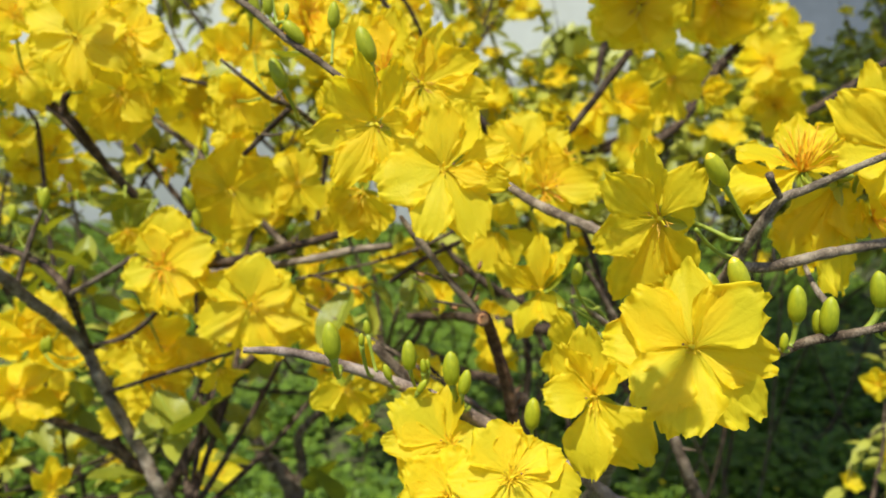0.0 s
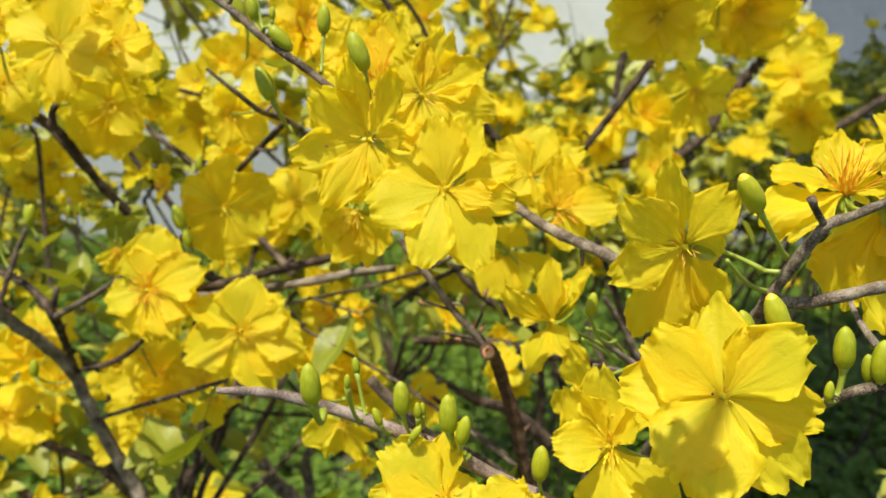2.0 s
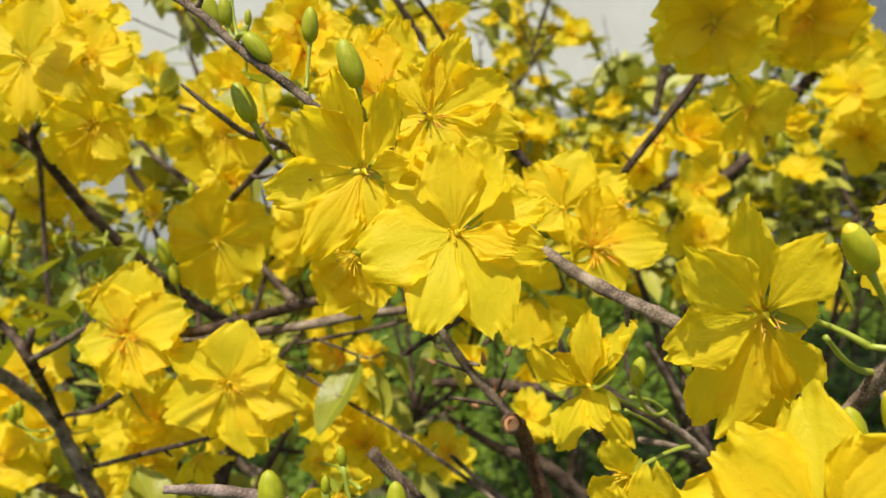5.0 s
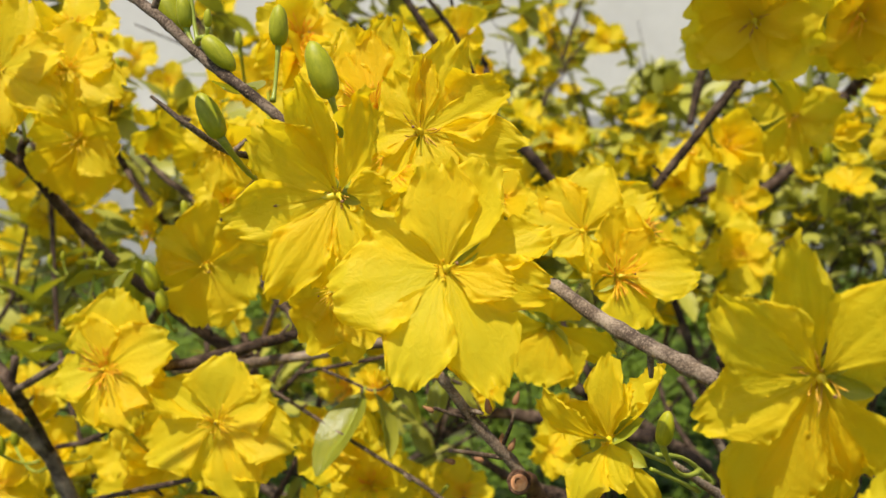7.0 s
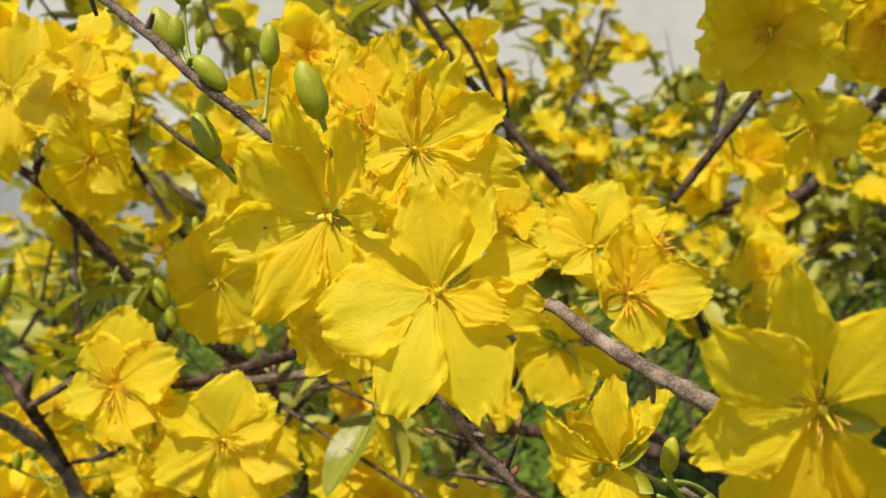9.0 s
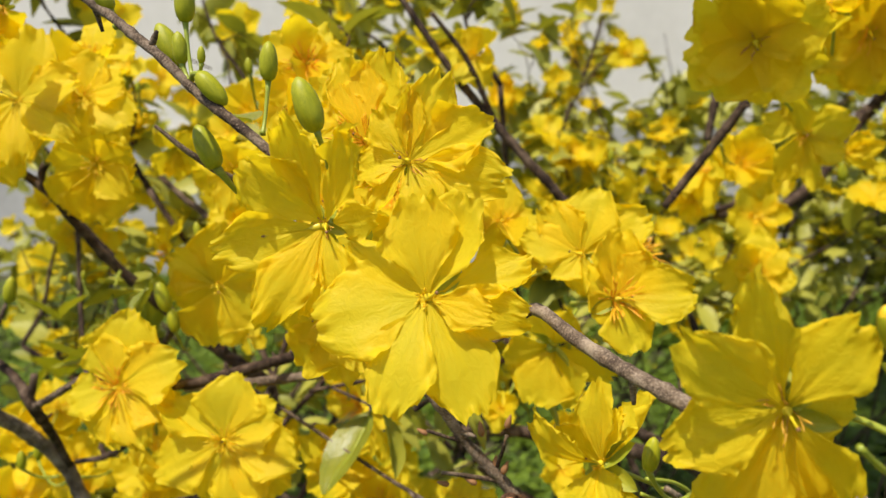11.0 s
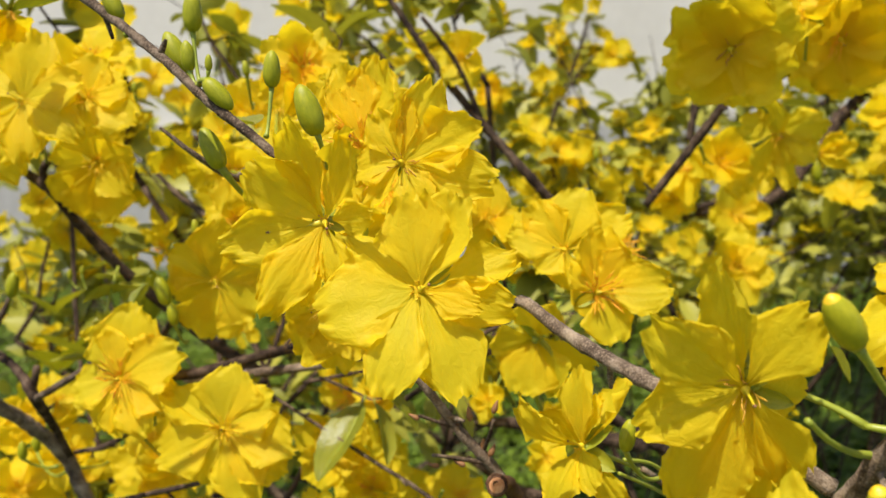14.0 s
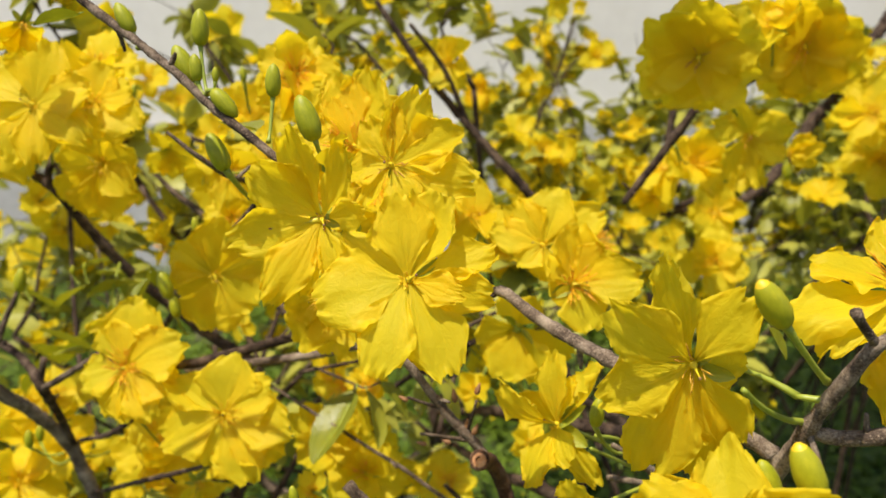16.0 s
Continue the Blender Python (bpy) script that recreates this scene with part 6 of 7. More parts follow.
bud(-0.2391, 0.4850, 1.0119, 0.0102, (-0.2379, 0.4850, 1.0220), (-0.2324, 0.4820, 0.9962))
bud(-0.2301, 0.5500, 1.0139, 0.0065, (-0.2298, 0.5500, 1.0204), (-0.2260, 0.5500, 1.0090))
bud(-0.2223, 0.5500, 1.0166, 0.0057, (-0.2217, 0.5500, 1.0223), (-0.2204, 0.5500, 1.0090))
bud(-0.2702, 0.5600, 0.9004, 0.0116, (-0.2689, 0.5600, 0.9119), (-0.2226, 0.5200, 0.9102))
bud(-0.0671, 0.5400, 0.9640, 0.0098, (-0.0676, 0.5400, 0.9738), (-0.0666, 0.5400, 0.9562))
bud(0.0896, 0.9000, 1.0592, 0.0120, (0.0892, 0.9000, 1.0711), (0.0995, 0.9500, 1.0385))
bud(0.2147, 0.6600, 1.0638, 0.0131, (0.2137, 0.6600, 1.0769), (0.2167, 0.6800, 1.0870))
bud(0.0917, 0.3700, 1.0115, 0.0071, (0.0888, 0.3700, 1.0180), (0.0961, 0.3750, 0.9980))
bud(0.0694, 0.3450, 1.0160, 0.0098, (0.0706, 0.3450, 1.0257), (0.0838, 0.3650, 0.9998))
bud(-0.2287, 0.5000, 1.0202, 0.0091, (-0.2291, 0.5000, 1.0294), (-0.2237, 0.5000, 1.0107))
bud(-0.2479, 0.5000, 1.0122, 0.0068, (-0.2484, 0.5000, 1.0190), (-0.2418, 0.5000, 1.0002))
bud(-0.2347, 0.5000, 0.9249, 0.0104, (-0.2343, 0.5000, 0.9352), (-0.2207, 0.5100, 0.9174))
bud(-0.0123, 0.2950, 1.0115, 0.0055, (-0.0130, 0.2950, 1.0170), (-0.0093, 0.2925, 0.9982))
bud(0.0095, 0.2850, 1.0023, 0.0041, (0.0091, 0.2850, 1.0064), (0.0086, 0.2930, 0.9943))

# ---- leaves ----
leaf(stout_branch, -0.1660, 0.5450, 0.8690, 0.0429, (-0.1899, 0.5100, 0.8626), -20, 0)
leaf(stout_branch, -0.1666, 0.5400, 0.8670, 0.0467, (-0.1564, 0.5000, 0.8453), 35, 1)
leaf(stout_branch, -0.1781, 0.5800, 0.8543, 0.0550, (-0.1564, 0.6000, 0.8079), 10, 2)
young_twig = branch("thin brown twig with two young leaves", (0.0104, 0.5200, 0.9515, 0.0012), (0.0040, 0.5100, 0.9669, 0.0010), (-0.0041, 0.5020, 0.9747, 0.0008), material=BARK)
leaf(young_twig, -0.0059, 0.5000, 0.9756, 0.0219, (-0.0066, 0.4920, 0.9608), 20, 1)
leaf(young_twig, -0.0030, 0.5050, 0.9734, 0.0280, (0.0079, 0.4970, 0.9566), -20, 2)
leaf(left_branch, -0.1830, 0.5500, 1.0169, 0.0475, (-0.2237, 0.5700, 1.0025), 0, 3)
leaf(left_branch, -0.1788, 0.5450, 1.0197, 0.0240, (-0.1891, 0.5400, 0.9986), 60, 4)
leaf(left_branch, -0.2166, 0.6000, 1.0143, 0.0557, (-0.2245, 0.6200, 0.9629), 10, 2)
leaf(shoot, -0.0091, 0.5800, 0.9469, 0.0208, (-0.0176, 0.5700, 0.9309), 40, 2)
leaf(shoot, -0.0091, 0.5800, 0.9469, 0.0278, (0.0083, 0.5700, 0.9277), -30, 5)
leaf(fork_twig, -0.0427, 0.4900, 0.9698, 0.0438, (-0.0520, 0.4600, 0.9393), 14, 3)
leaf(fork_twig, -0.0362, 0.4900, 0.9698, 0.0314, (-0.0251, 0.4700, 0.9483), -50, 4)
leaf(fork_twig, -0.0314, 0.5000, 0.9714, 0.0256, (-0.0150, 0.5000, 0.9518), 10, 0)
leaf(fork_twig, -0.0460, 0.5200, 0.9568, 0.0241, (-0.0346, 0.5400, 0.9495), 0, 1)
leaf(bud_twig, -0.0950, 0.3520, 1.1449, 0.0150, (-0.1094, 0.3500, 1.1415), 20, 2)
leaf(bud_twig, -0.0583, 0.3800, 1.1090, 0.0266, (-0.0417, 0.3600, 1.1034), 0, 3)
leaf(stout_branch, 0.0302, 0.3700, 0.8964, 0.0516, (0.0498, 0.3600, 0.9430), 0, 1)
leaf(stout_branch, -0.1092, 0.7000, 0.7099, 0.0656, (-0.0765, 0.6600, 0.7502), 0, 3)
leaf(stout_branch, -0.0830, 0.7000, 0.6983, 0.0655, (-0.1065, 0.6600, 0.7445), 0, 3)
leaf(stout_branch, -0.2292, 0.6200, 0.7688, 0.0535, (-0.2615, 0.5800, 0.7839), 0, 1)
leaf(stout_branch, -0.2271, 0.6200, 0.7662, 0.0408, (-0.2344, 0.5800, 0.7696), 10, 5)
leaf(stout_branch, -0.1968, 0.6200, 0.7665, 0.0489, (-0.1614, 0.6400, 0.7393), 0, 2)
leaf(stout_branch, -0.1686, 0.6400, 0.8230, 0.0334, (-0.1430, 0.6200, 0.8151), 20, 2)
leaf(stout_branch, -0.1849, 0.6600, 0.7629, 0.0526, (-0.1609, 0.7000, 0.7386), 0, 4)
leaf(right_branch, 0.1069, 0.3000, 1.0622, 0.0092, (0.1115, 0.3000, 1.0542), 30, 2)
leaf(left_branch, -0.2646, 0.6000, 0.8406, 0.0341, (-0.2616, 0.5800, 0.8681), 0, 1)
leaf(left_branch, -0.2684, 0.6200, 0.8460, 0.0246, (-0.2784, 0.6000, 0.8357), 0, 3)
leaf(spur_branch, -0.2779, 0.6000, 0.9391, 0.0384, (-0.2744, 0.5700, 0.9628), 0, 2)
leaf(spur_branch, -0.2866, 0.6200, 0.9342, 0.0521, (-0.2449, 0.6000, 0.9584), 15, 3)
leaf(left_branch, -0.1694, 0.5200, 1.0183, 0.0357, (-0.2044, 0.5200, 1.0115), 10, 0)
leaf(left_branch, -0.1580, 0.5000, 1.0232, 0.0154, (-0.1606, 0.4900, 1.0117), 20, 1)
leaf(spur_branch, -0.2407, 0.5800, 0.9569, 0.0352, (-0.2620, 0.5600, 0.9765), 10, 2)
leaf(spur_branch, -0.2407, 0.5800, 0.9569, 0.0228, (-0.2607, 0.5700, 0.9523), 0, 3)
leaf(spur_branch, -0.2538, 0.6000, 0.9498, 0.0317, (-0.2578, 0.6200, 0.9741), 0, 4)
leaf(spur_branch, -0.2882, 0.6200, 0.9732, 0.0323, (-0.3040, 0.6000, 0.9930), 0, 5)
leaf(spur_branch, -0.3023, 0.6400, 0.9675, 0.0310, (-0.2791, 0.6400, 0.9880), 0, 0)
leaf(stout_branch, -0.3050, 0.6000, 0.9171, 0.0363, (-0.2818, 0.6000, 0.9450), 0, 1)
leaf(bud_twig, -0.0071, 0.3520, 1.0738, 0.0115, (-0.0093, 0.3450, 1.0827), 20, 2)
leaf(stout_branch, -0.1606, 0.5000, 0.8678, 0.0560, (-0.1155, 0.4800, 0.8943), 0, 3)
leaf(stout_branch, -0.1777, 0.5200, 0.8904, 0.0446, (-0.1508, 0.5000, 0.8608), 0, 0)
leaf(shoot, 0.0457, 0.5000, 0.9614, 0.0182, (0.0374, 0.5000, 0.9776), 0, 1)
leaf(shoot, 0.0473, 0.5000, 0.9614, 0.0252, (0.0617, 0.4800, 0.9560), 0, 2)

# ---- rear shrubs ----
spray("twiggy branch of a rear shrub with leaves and blossoms", (0.1159, 1.1000, 0.9361), (-0.0411, 1.2000, 1.2286), 0.0025, 12, 90, 1, far=True)
spray("twiggy branch of a rear shrub with leaves and blossoms", (0.1799, 1.0500, 0.8772), (0.0431, 1.1000, 1.1983), 0.0025, 12, 90, 31, far=True)
spray("twiggy branch of a rear shrub with leaves and blossoms", (0.0640, 1.6000, 1.0765), (0.1146, 1.6000, 1.2301), 0.0035, 12, 70, 2, far=True)
spray("twiggy branch of a rear shrub with leaves and blossoms", (0.1437, 1.3000, 0.9040), (0.1974, 1.4000, 1.1439), 0.0040, 10, 110, 3, width=0.15, leaf_size=0.042, far=True)
spray("twiggy branch of a rear shrub with leaves and blossoms", (0.1236, 1.4000, 0.9173), (0.1064, 1.5000, 1.0868), 0.0040, 14, 90, 4, width=0.15, leaf_size=0.042, far=True)
spray("twiggy branch of a rear shrub with leaves and blossoms", (0.2584, 1.5000, 0.8726), (0.2440, 1.6000, 1.0544), 0.0040, 8, 110, 32, width=0.18, leaf_size=0.045, far=True)
spray("twiggy branch of a rear shrub with leaves and blossoms", (0.3023, 1.9000, 1.0058), (0.2595, 2.0000, 1.2617), 0.0040, 3, 60, 5, leaf_size=0.06, far=True)
spray("twiggy branch of a rear shrub with leaves and blossoms", (0.3111, 1.7000, 0.9241), (0.3506, 1.8000, 1.2011), 0.0035, 5, 70, 6, leaf_size=0.06, far=True)
spray("twiggy branch of a rear shrub with leaves and blossoms", (0.3229, 1.2000, 0.8443), (0.4719, 1.3000, 0.9878), 0.0050, 2, 120, 7, width=0.16, far=True)
spray("twiggy branch of a rear shrub with leaves and blossoms", (0.3993, 1.2000, 0.8449), (0.5310, 1.4000, 1.0354), 0.0050, 3, 130, 8, width=0.16, far=True)
spray("twiggy branch of a rear shrub with leaves and blossoms", (0.5451, 1.4000, 0.8909), (0.7182, 1.5000, 1.0612), 0.0050, 9, 200, 9, width=0.16, far=True)
spray("twiggy branch of a rear shrub with leaves and blossoms", (0.6536, 1.5000, 0.9072), (0.8982, 1.7000, 1.1778), 0.0060, 16, 200, 10, width=0.18, material=BARK, far=True)
spray("twiggy branch of a rear shrub with leaves and blossoms", (0.6063, 1.3000, 0.9075), (0.8415, 1.5000, 1.0521), 0.0050, 7, 200, 11, width=0.16, material=BARK, far=True)
spray("twiggy branch of a rear shrub with leaves and blossoms", (0.4589, 1.5000, 0.7220), (0.6331, 1.4000, 0.8915), 0.0060, 3, 170, 12, width=0.18, far=True)
spray("twiggy branch of a rear shrub with leaves and blossoms", (0.5389, 1.3000, 0.7659), (0.7657, 1.4000, 0.9220), 0.0060, 3, 170, 33, width=0.18, far=True)
spray("twiggy branch of a rear shrub with leaves and blossoms", (0.6398, 1.7000, 0.6831), (1.2133, 1.9000, 0.9214), 0.0060, 4, 260, 34, width=0.22, far=True)
spray("twiggy branch of a rear shrub with leaves and blossoms", (0.4721, 1.8000, 0.8258), (0.6488, 2.0000, 1.1355), 0.0060, 10, 260, 35, width=0.22, far=True)
spray("twiggy branch of a rear shrub with leaves and blossoms", (0.9591, 1.9000, 0.8535), (1.1981, 2.1000, 1.2754), 0.0060, 10, 220, 36, width=0.22, far=True)
spray("twiggy branch of a rear shrub with leaves and blossoms", (-0.4074, 1.0000, 0.8102), (-0.3649, 1.1000, 1.0680), 0.0025, 2, 30, 13, far=True)
spray("twiggy branch of a rear shrub with leaves and blossoms", (-0.3117, 1.0000, 0.8408), (-0.3116, 1.2000, 1.1816), 0.0025, 2, 30, 14, material=BARK, far=True)
spray("twiggy branch of a rear shrub with leaves and blossoms", (-0.5620, 1.1000, 0.7787), (-0.6124, 1.2000, 1.0627), 0.0040, 3, 60, 15, far=True)
spray("twiggy branch of a rear shrub with leaves and blossoms", (-0.3632, 0.8500, 0.8304), (-0.4030, 0.9000, 0.9645), 0.0030, 3, 22, 16, material=BARK_PALE, far=True)
spray("twiggy branch of a rear shrub with leaves and blossoms", (-0.1477, 1.0000, 0.8273), (-0.1121, 1.1000, 1.0329), 0.0025, 6, 80, 17, far=True)
spray("twiggy branch of a rear shrub with leaves and blossoms", (-0.1107, 1.2000, 0.8409), (-0.1830, 1.3000, 1.2216), 0.0025, 12, 110, 19, far=True)
spray("twiggy branch of a rear shrub with leaves and blossoms", (-0.1889, 0.9000, 0.8557), (-0.2819, 0.9000, 0.8144), 0.0040, 2, 40, 20, far=True)
spray("twiggy branch of a rear shrub with leaves and blossoms", (-0.0088, 0.9000, 0.8166), (0.0735, 0.9000, 0.9105), 0.0045, 3, 40, 21, far=True)
spray("twiggy branch of a rear shrub with leaves and blossoms", (0.2183, 0.9000, 0.8185), (0.3339, 1.0000, 0.8898), 0.0045, 2, 40, 22, far=True)
spray("twiggy branch of a rear shrub with leaves and blossoms", (-0.4709, 0.9000, 0.8128), (-0.5507, 0.9500, 0.9216), 0.0035, 2, 35, 23, far=True)
spray("twiggy branch of a rear shrub with leaves and blossoms", (-0.4221, 0.9000, 0.5816), (-0.4642, 0.9000, 0.7574), 0.0040, 2, 30, 24, far=True)
spray("twiggy branch of a rear shrub with leaves and blossoms", (-0.1408, 0.8000, 0.7873), (-0.1788, 0.8000, 0.8486), 0.0030, 2, 40, 25)
spray("twiggy branch of a rear shrub with leaves and blossoms", (0.4136, 1.5000, 1.0491), (0.5897, 1.6000, 1.1926), 0.0050, 10, 100, 26, far=True)
spray("twiggy branch of a rear shrub with leaves and blossoms", (0.5355, 0.9000, 0.5751), (0.6106, 1.0000, 0.7268), 0.0040, 3, 40, 27, far=True)
spray("twiggy branch of a rear shrub with leaves and blossoms", (-0.4554, 0.8000, 0.8941), (-0.4060, 0.8500, 1.0483), 0.0035, 1, 18, 37)
spray("twiggy branch of a rear shrub with leaves and blossoms", (-0.3244, 0.8500, 0.6267), (-0.2686, 0.8500, 0.7789), 0.0040, 2, 40, 38, far=True)
spray("twiggy branch of a rear shrub with leaves and blossoms", (-0.4534, 0.8000, 0.6274), (-0.4975, 0.8500, 0.7902), 0.0040, 3, 35, 39)
spray("twiggy branch of a rear shrub with leaves and blossoms", (-0.1825, 0.7500, 0.8652), (-0.1152, 0.7500, 0.9431), 0.0030, 2, 30, 40)
spray("twiggy branch of a rear shrub with leaves and blossoms", (-0.2832, 0.8000, 0.9815), (-0.2354, 0.8500, 1.0945), 0.0030, 3, 40, 41)
spray("twiggy branch of a rear shrub with leaves and blossoms", (-0.0353, 0.8000, 0.7882), (0.0353, 0.8500, 0.8465), 0.0030, 2, 30, 42)
spray("twiggy branch of a rear shrub with leaves and blossoms", (-0.1440, 0.7500, 1.0063), (-0.1089, 0.8000, 1.0646), 0.0030, 6, 50, 43)
spray("twiggy branch of a rear shrub with leaves and blossoms", (-0.9966, 1.6000, 0.7666), (-0.8378, 1.8000, 1.0034), 0.0050, 2, 160, 45, width=0.2, leaf_size=0.05, far=True)
spray("blossoming twig of the shrub just behind the front sprays", (-0.4146, 0.7200, 0.6892), (-0.3709, 0.6600, 0.8937), 0.0030, 5, 30, 51, size=0.025, width=0.06)
spray("blossoming twig of the shrub just behind the front sprays", (-0.3579, 0.7400, 0.6902), (-0.3391, 0.6800, 0.8873), 0.0030, 4, 30, 52, size=0.025, width=0.06)
spray("blossoming twig of the shrub just behind the front sprays", (-0.2408, 0.7500, 0.7229), (-0.2512, 0.6800, 0.8880), 0.0030, 3, 20, 53, size=0.025, width=0.06)
spray("blossoming twig of the shrub just behind the front sprays", (-0.2126, 0.7200, 0.9950), (-0.1660, 0.7400, 1.1253), 0.0030, 4, 40, 55, size=0.024, width=0.06)
spray("blossoming twig of the shrub just behind the front sprays", (-0.1172, 0.7000, 0.9240), (-0.1603, 0.7200, 1.0447), 0.0030, 6, 30, 56, size=0.024, width=0.06)
spray("blossoming twig of the shrub just behind the front sprays", (-0.0796, 0.7000, 0.8400), (-0.0967, 0.7000, 0.9445), 0.0030, 2, 20, 57, size=0.024, width=0.06)
spray("blossoming twig of the shrub just behind the front sprays", (-0.0336, 0.7800, 0.8564), (-0.0118, 0.8000, 0.9554), 0.0030, 5, 30, 58, size=0.022, width=0.06)
spray("blossoming twig of the shrub just behind the front sprays", (0.0656, 0.6400, 0.9464), (0.0339, 0.6600, 1.0065), 0.0030, 5, 20, 59, size=0.022, width=0.05)
spray("blossoming twig of the shrub just behind the front sprays", (-0.0630, 0.6200, 1.0993), (-0.0932, 0.6200, 1.1691), 0.0030, 3, 20, 60, size=0.024, width=0.06)
spray("blossoming twig of the shrub just behind the front sprays", (0.0006, 0.7200, 1.1259), (-0.0382, 0.7400, 1.1907), 0.0030, 1, 20, 61, size=0.024, width=0.06)
spray("blossoming twig of the shrub just behind the front sprays", (0.4323, 0.9500, 1.0087), (0.3847, 1.0000, 1.1545), 0.0040, 9, 40, 62, size=0.026, width=0.08, far=True)
spray("blossoming twig of the shrub just behind the front sprays", (-0.2603, 0.7000, 1.0524), (-0.3477, 0.7000, 1.2120), 0.0035, 10, 40, 63, size=0.025, width=0.07)
spray("blossoming twig of the shrub just behind the front sprays", (-0.4465, 0.8500, 0.8524), (-0.4831, 0.8500, 0.9776), 0.0030, 1, 20, 65, size=0.024, width=0.07, far=True)
spray("blossoming twig of the shrub just behind the front sprays", (-0.1097, 1.0000, 1.1350), (-0.2217, 1.0000, 1.2400), 0.0035, 5, 40, 66, size=0.025, width=0.08, far=True)
spray("blossoming twig of the shrub just behind the front sprays", (0.1682, 0.9000, 0.9033), (0.2027, 0.9000, 0.9842), 0.0035, 6, 60, 67, size=0.025, width=0.08, far=True)
spray("blossoming twig of the shrub just behind the front sprays", (-0.0619, 0.7000, 0.7896), (-0.0784, 0.6600, 0.9014), 0.0030, 3, 20, 68, size=0.024, width=0.06)
spray("blossoming twig of the shrub just behind the front sprays", (0.0551, 1.0000, 0.9652), (0.0409, 1.0000, 1.0849), 0.0035, 9, 50, 69, size=0.026, width=0.07, far=True)
spray("blossoming twig of the shrub just behind the front sprays", (0.3749, 0.9000, 0.9865), (0.3508, 0.9500, 1.1245), 0.0040, 1, 14, 70, size=0.026, width=0.08, far=True)
spray("leafy branch of the shrubs along the wall", (0.0615, 2.0000, 0.6311), (-0.0600, 2.2000, 0.8961), 0.0070, 14, 200, 81, width=0.3, leaf_size=0.055, size=0.026, far=True)
spray("leafy branch of the shrubs along the wall", (0.2622, 2.0000, 0.6327), (0.2158, 2.2000, 0.8676), 0.0070, 14, 240, 82, width=0.28, leaf_size=0.055, size=0.026, far=True)
spray("leafy branch of the shrubs along the wall", (0.4252, 2.1000, 0.6097), (0.4309, 2.2000, 0.8539), 0.0070, 14, 260, 83, width=0.28, leaf_size=0.055, size=0.026, far=True)
spray("leafy branch of the shrubs along the wall", (0.6057, 2.1000, 0.6112), (0.6266, 2.2000, 0.9010), 0.0070, 24, 380, 84, width=0.3, leaf_size=0.055, size=0.026, far=True)
spray("leafy branch of the shrubs along the wall", (0.8161, 2.1000, 0.6128), (0.8491, 2.2000, 0.9629), 0.0070, 6, 400, 85, width=0.3, leaf_size=0.055, size=0.026, far=True)
spray("leafy branch of the shrubs along the wall", (0.9633, 2.0000, 0.6381), (1.0057, 2.1000, 1.0277), 0.0070, 5, 400, 86, width=0.3, leaf_size=0.055, size=0.026, far=True)
spray("leafy branch of the shrubs along the wall", (1.1775, 2.0000, 0.6398), (1.2591, 2.1000, 1.0576), 0.0070, 22, 330, 87, width=0.3, leaf_size=0.055, size=0.026, far=True)
spray("leafy branch of the shrubs along the wall", (-1.1174, 2.0000, 0.6219), (-1.2769, 2.2000, 0.9479), 0.0070, 16, 250, 89, width=0.25, leaf_size=0.055, size=0.026, far=True)
spray("blossoming twig of the shrub just behind the front sprays", (-0.3533, 0.7500, 1.0466), (-0.4272, 0.7500, 1.1333), 0.0030, 8, 30, 92, size=0.025, width=0.07)
spray("blossoming twig of the shrub just behind the front sprays", (-0.2268, 0.8500, 1.0749), (-0.2873, 0.9000, 1.1739), 0.0030, 1, 30, 93, size=0.024, width=0.07, far=True)
spray("blossoming twig of the shrub just behind the front sprays", (0.2774, 1.1000, 1.0134), (0.3548, 1.1000, 1.1132), 0.0035, 3, 70, 94, size=0.026, width=0.08, far=True)
spray("blossoming twig of the shrub just behind the front sprays", (0.3350, 1.2000, 0.9043), (0.4633, 1.2000, 1.0039), 0.0035, 2, 45, 95, size=0.024, width=0.1, far=True)
spray("blossoming twig of the shrub just behind the front sprays", (0.1527, 1.1000, 0.9496), (0.1822, 1.1000, 1.0675), 0.0035, 6, 40, 96, size=0.026, width=0.08, far=True)
spray("blossoming twig of the shrub just behind the front sprays", (0.4741, 0.6000, 0.8844), (0.4290, 0.6200, 1.0497), 0.0040, 2, 60, 97, size=0.026, width=0.09)
spray("blossoming twig of the shrub just behind the front sprays", (0.6742, 0.9500, 0.8055), (0.6330, 1.0000, 1.0452), 0.0045, 2, 120, 98, size=0.026, width=0.14)
spray("blossoming twig of the shrub just behind the front sprays", (0.6462, 0.8000, 0.8911), (0.5929, 0.8500, 1.1331), 0.0045, 2, 120, 99, size=0.026, width=0.14)
spray("blossoming twig of the shrub just behind the front sprays", (-0.4101, 0.8000, 0.8287), (-0.3650, 0.8200, 0.9700), 0.0030, 1, 18, 71, size=0.022, width=0.07, leaf_size=0.04)
spray("blossoming twig of the shrub just behind the front sprays", (-0.4695, 0.8500, 0.8422), (-0.4474, 0.8800, 1.0136), 0.0030, 1, 14, 72, size=0.022, width=0.07, leaf_size=0.04)
spray("leafy branch of the shrubs along the wall", (1.0523, 1.6000, 0.7591), (1.0641, 1.6000, 1.0919), 0.0060, 16, 300, 73, width=0.26, leaf_size=0.055, size=0.026, far=True)
spray("leafy branch of the shrubs along the wall", (0.9031, 1.5000, 0.7697), (0.8473, 1.5000, 1.0118), 0.0060, 4, 260, 74, width=0.22, leaf_size=0.055, size=0.026, far=True)
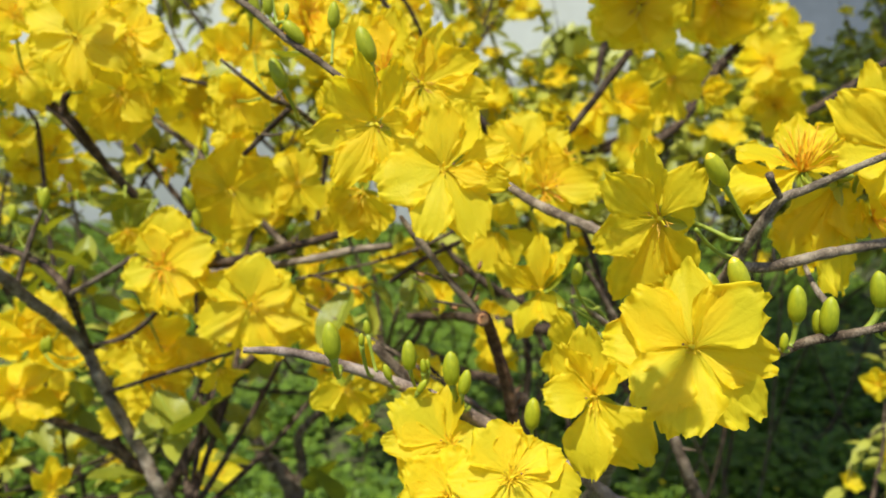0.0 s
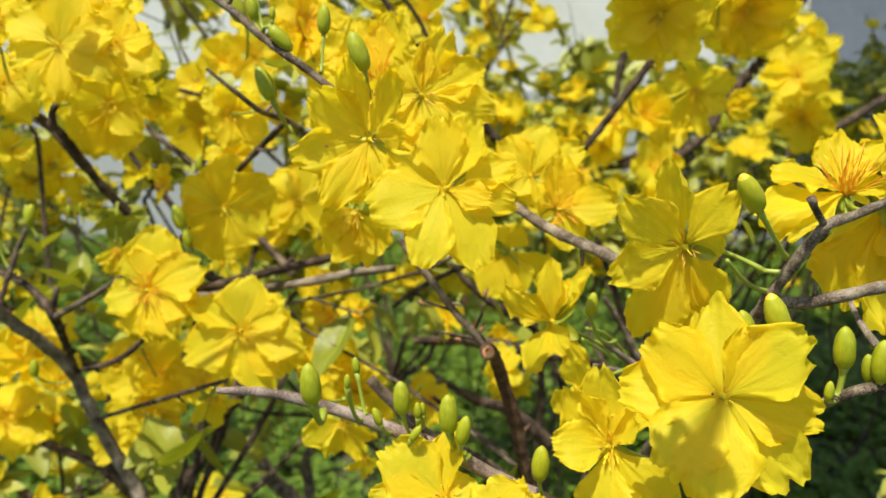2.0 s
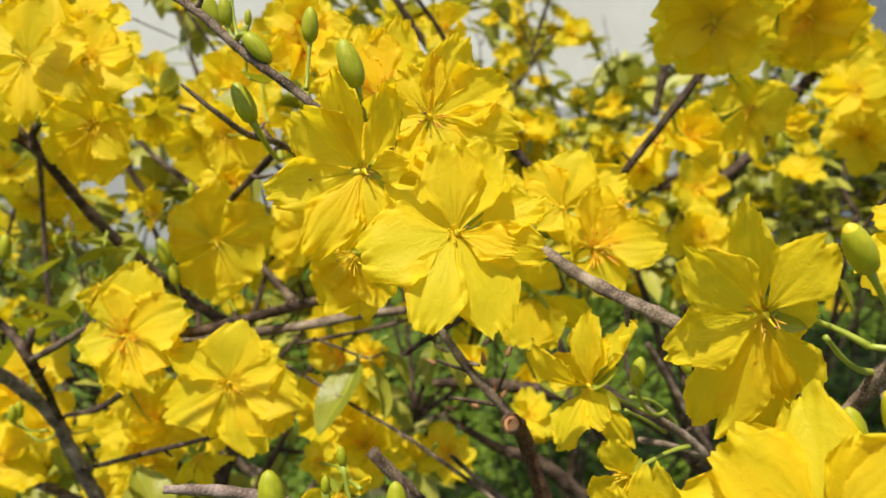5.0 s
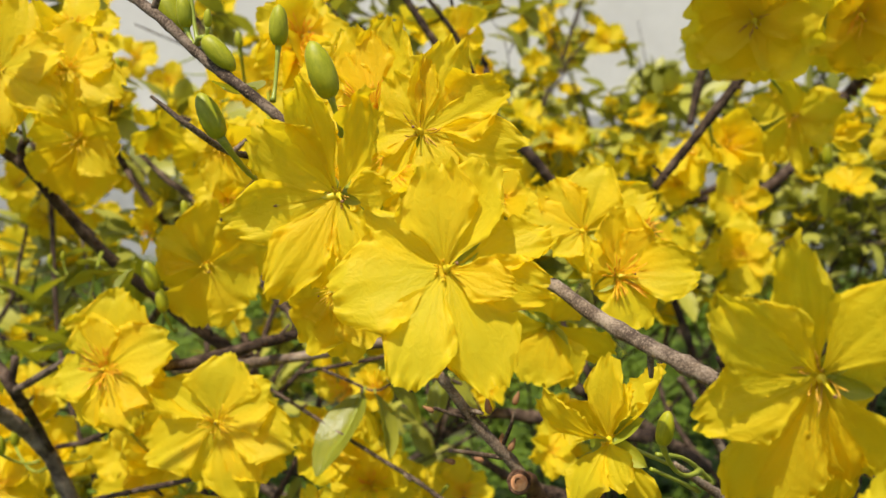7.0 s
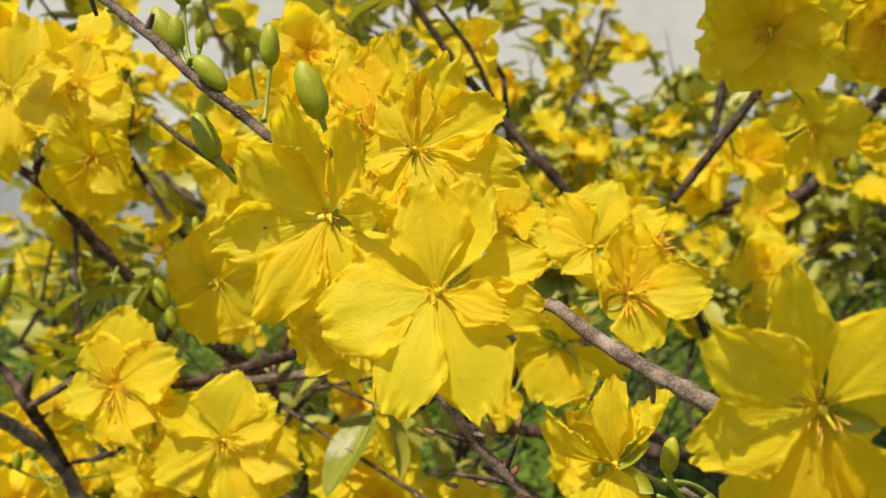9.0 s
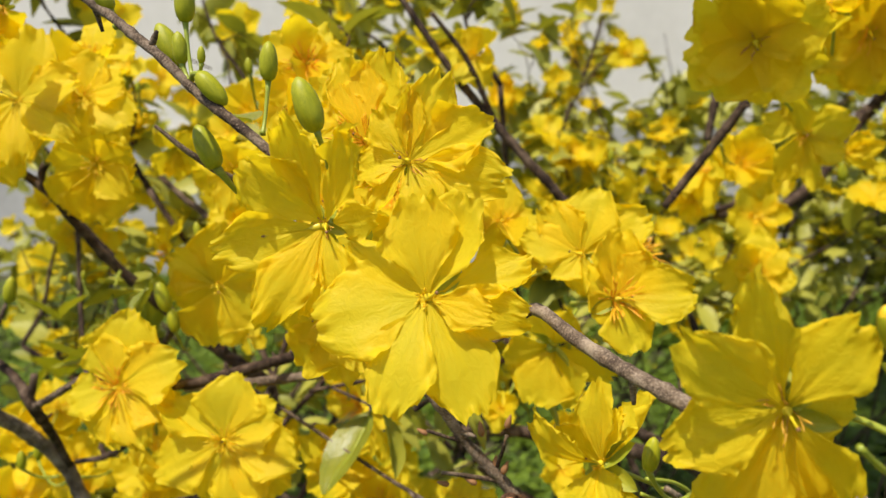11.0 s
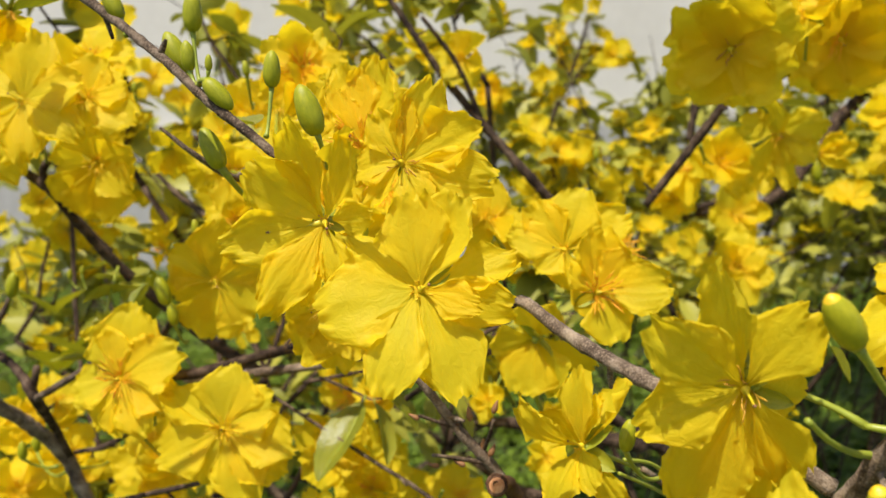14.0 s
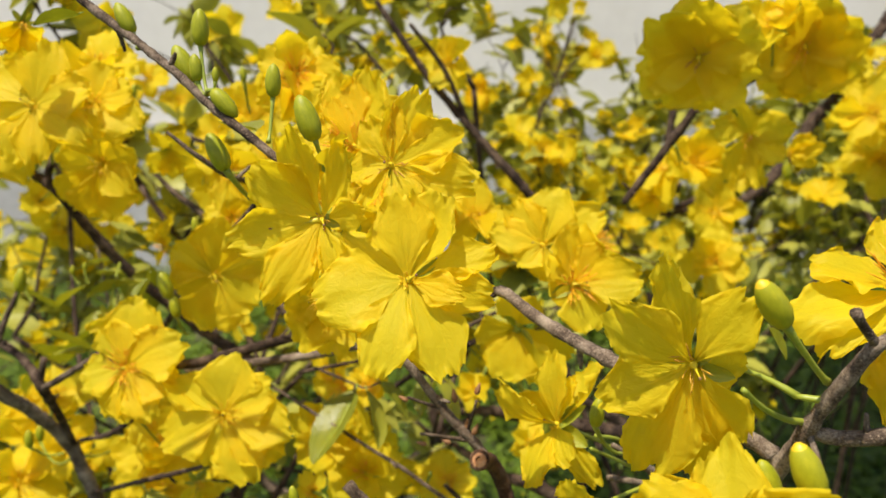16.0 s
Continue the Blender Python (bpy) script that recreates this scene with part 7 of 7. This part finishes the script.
spray("leafy branch of the shrubs along the wall", (1.1477, 1.5000, 0.7716), (1.1953, 1.5000, 1.0645), 0.0060, 5, 300, 75, width=0.26, leaf_size=0.055, size=0.026, far=True)
spray("leafy branch of the shrubs along the wall", (-0.0827, 1.7000, 0.8490), (-0.0978, 1.7500, 1.1440), 0.0050, 10, 170, 101, width=0.16, leaf_size=0.05, size=0.026, far=True)
spray("leafy branch of the shrubs along the wall", (0.0055, 1.7000, 0.8501), (0.0445, 1.7500, 1.1632), 0.0050, 8, 190, 102, width=0.18, leaf_size=0.05, size=0.026, far=True)
spray("leafy branch of the shrubs along the wall", (-0.2866, 1.7000, 0.8464), (-0.3065, 1.7500, 0.9433), 0.0050, 10, 120, 103, width=0.18, leaf_size=0.05, size=0.026, far=True)
# Three leaf masses above the view, added to shade the right-hand lawn and shrubs.
spray("unseen leafy canopy added to shade the lawn and rear shrubs", (1.63, 1.45, 1.9), (0.28, 1.2, 2.1), 0.010, 0, 900, 201, leaf_size=0.14, width=0.45)
spray("unseen leafy canopy added to shade the lawn and rear shrubs", (1.73, 1.85, 1.9), (0.38, 1.8, 2.2), 0.010, 0, 1300, 202, leaf_size=0.14, width=0.45)
spray("unseen leafy canopy added to shade the lawn and rear shrubs", (1.75, 2.45, 2.45), (0.45, 2.25, 2.55), 0.010, 0, 1300, 204, leaf_size=0.14, width=0.45)
# Leaves outside the view, added to dim the upper right blossoms.
spray("unseen leafy twig added to shade the upper right blossoms", (0.55, 0.60, 1.45), (0.04, 0.38, 1.41), 0.006, 0, 110, 203, leaf_size=0.05, width=0.06)
spray("blossoming twig of the shrub just behind the front sprays", (-0.3051, 1.0000, 1.0870), (-0.3284, 1.0000, 1.2394), 0.0025, 1, 35, 111, size=0.026, width=0.09, leaf_size=0.04, far=True)
spray("blossoming twig of the shrub just behind the front sprays", (-0.1930, 1.1000, 1.1168), (-0.2304, 1.1000, 1.2497), 0.0025, 2, 40, 112, size=0.026, width=0.09, leaf_size=0.04, far=True)
spray("blossoming twig of the shrub just behind the front sprays", (-0.1259, 1.2000, 1.1309), (-0.1611, 1.2000, 1.2608), 0.0025, 4, 80, 113, size=0.028, width=0.1, leaf_size=0.045, far=True)
spray("blossoming twig of the shrub just behind the front sprays", (-0.3544, 0.9500, 0.9978), (-0.4018, 0.9500, 1.0590), 0.0025, 2, 20, 114, size=0.026, width=0.08, leaf_size=0.04, far=True)
spray("blossoming twig of the shrub just behind the front sprays", (-0.5462, 1.0000, 1.0229), (-0.5096, 1.0000, 0.9559), 0.0025, 2, 30, 115, size=0.026, width=0.1, leaf_size=0.04, far=True)
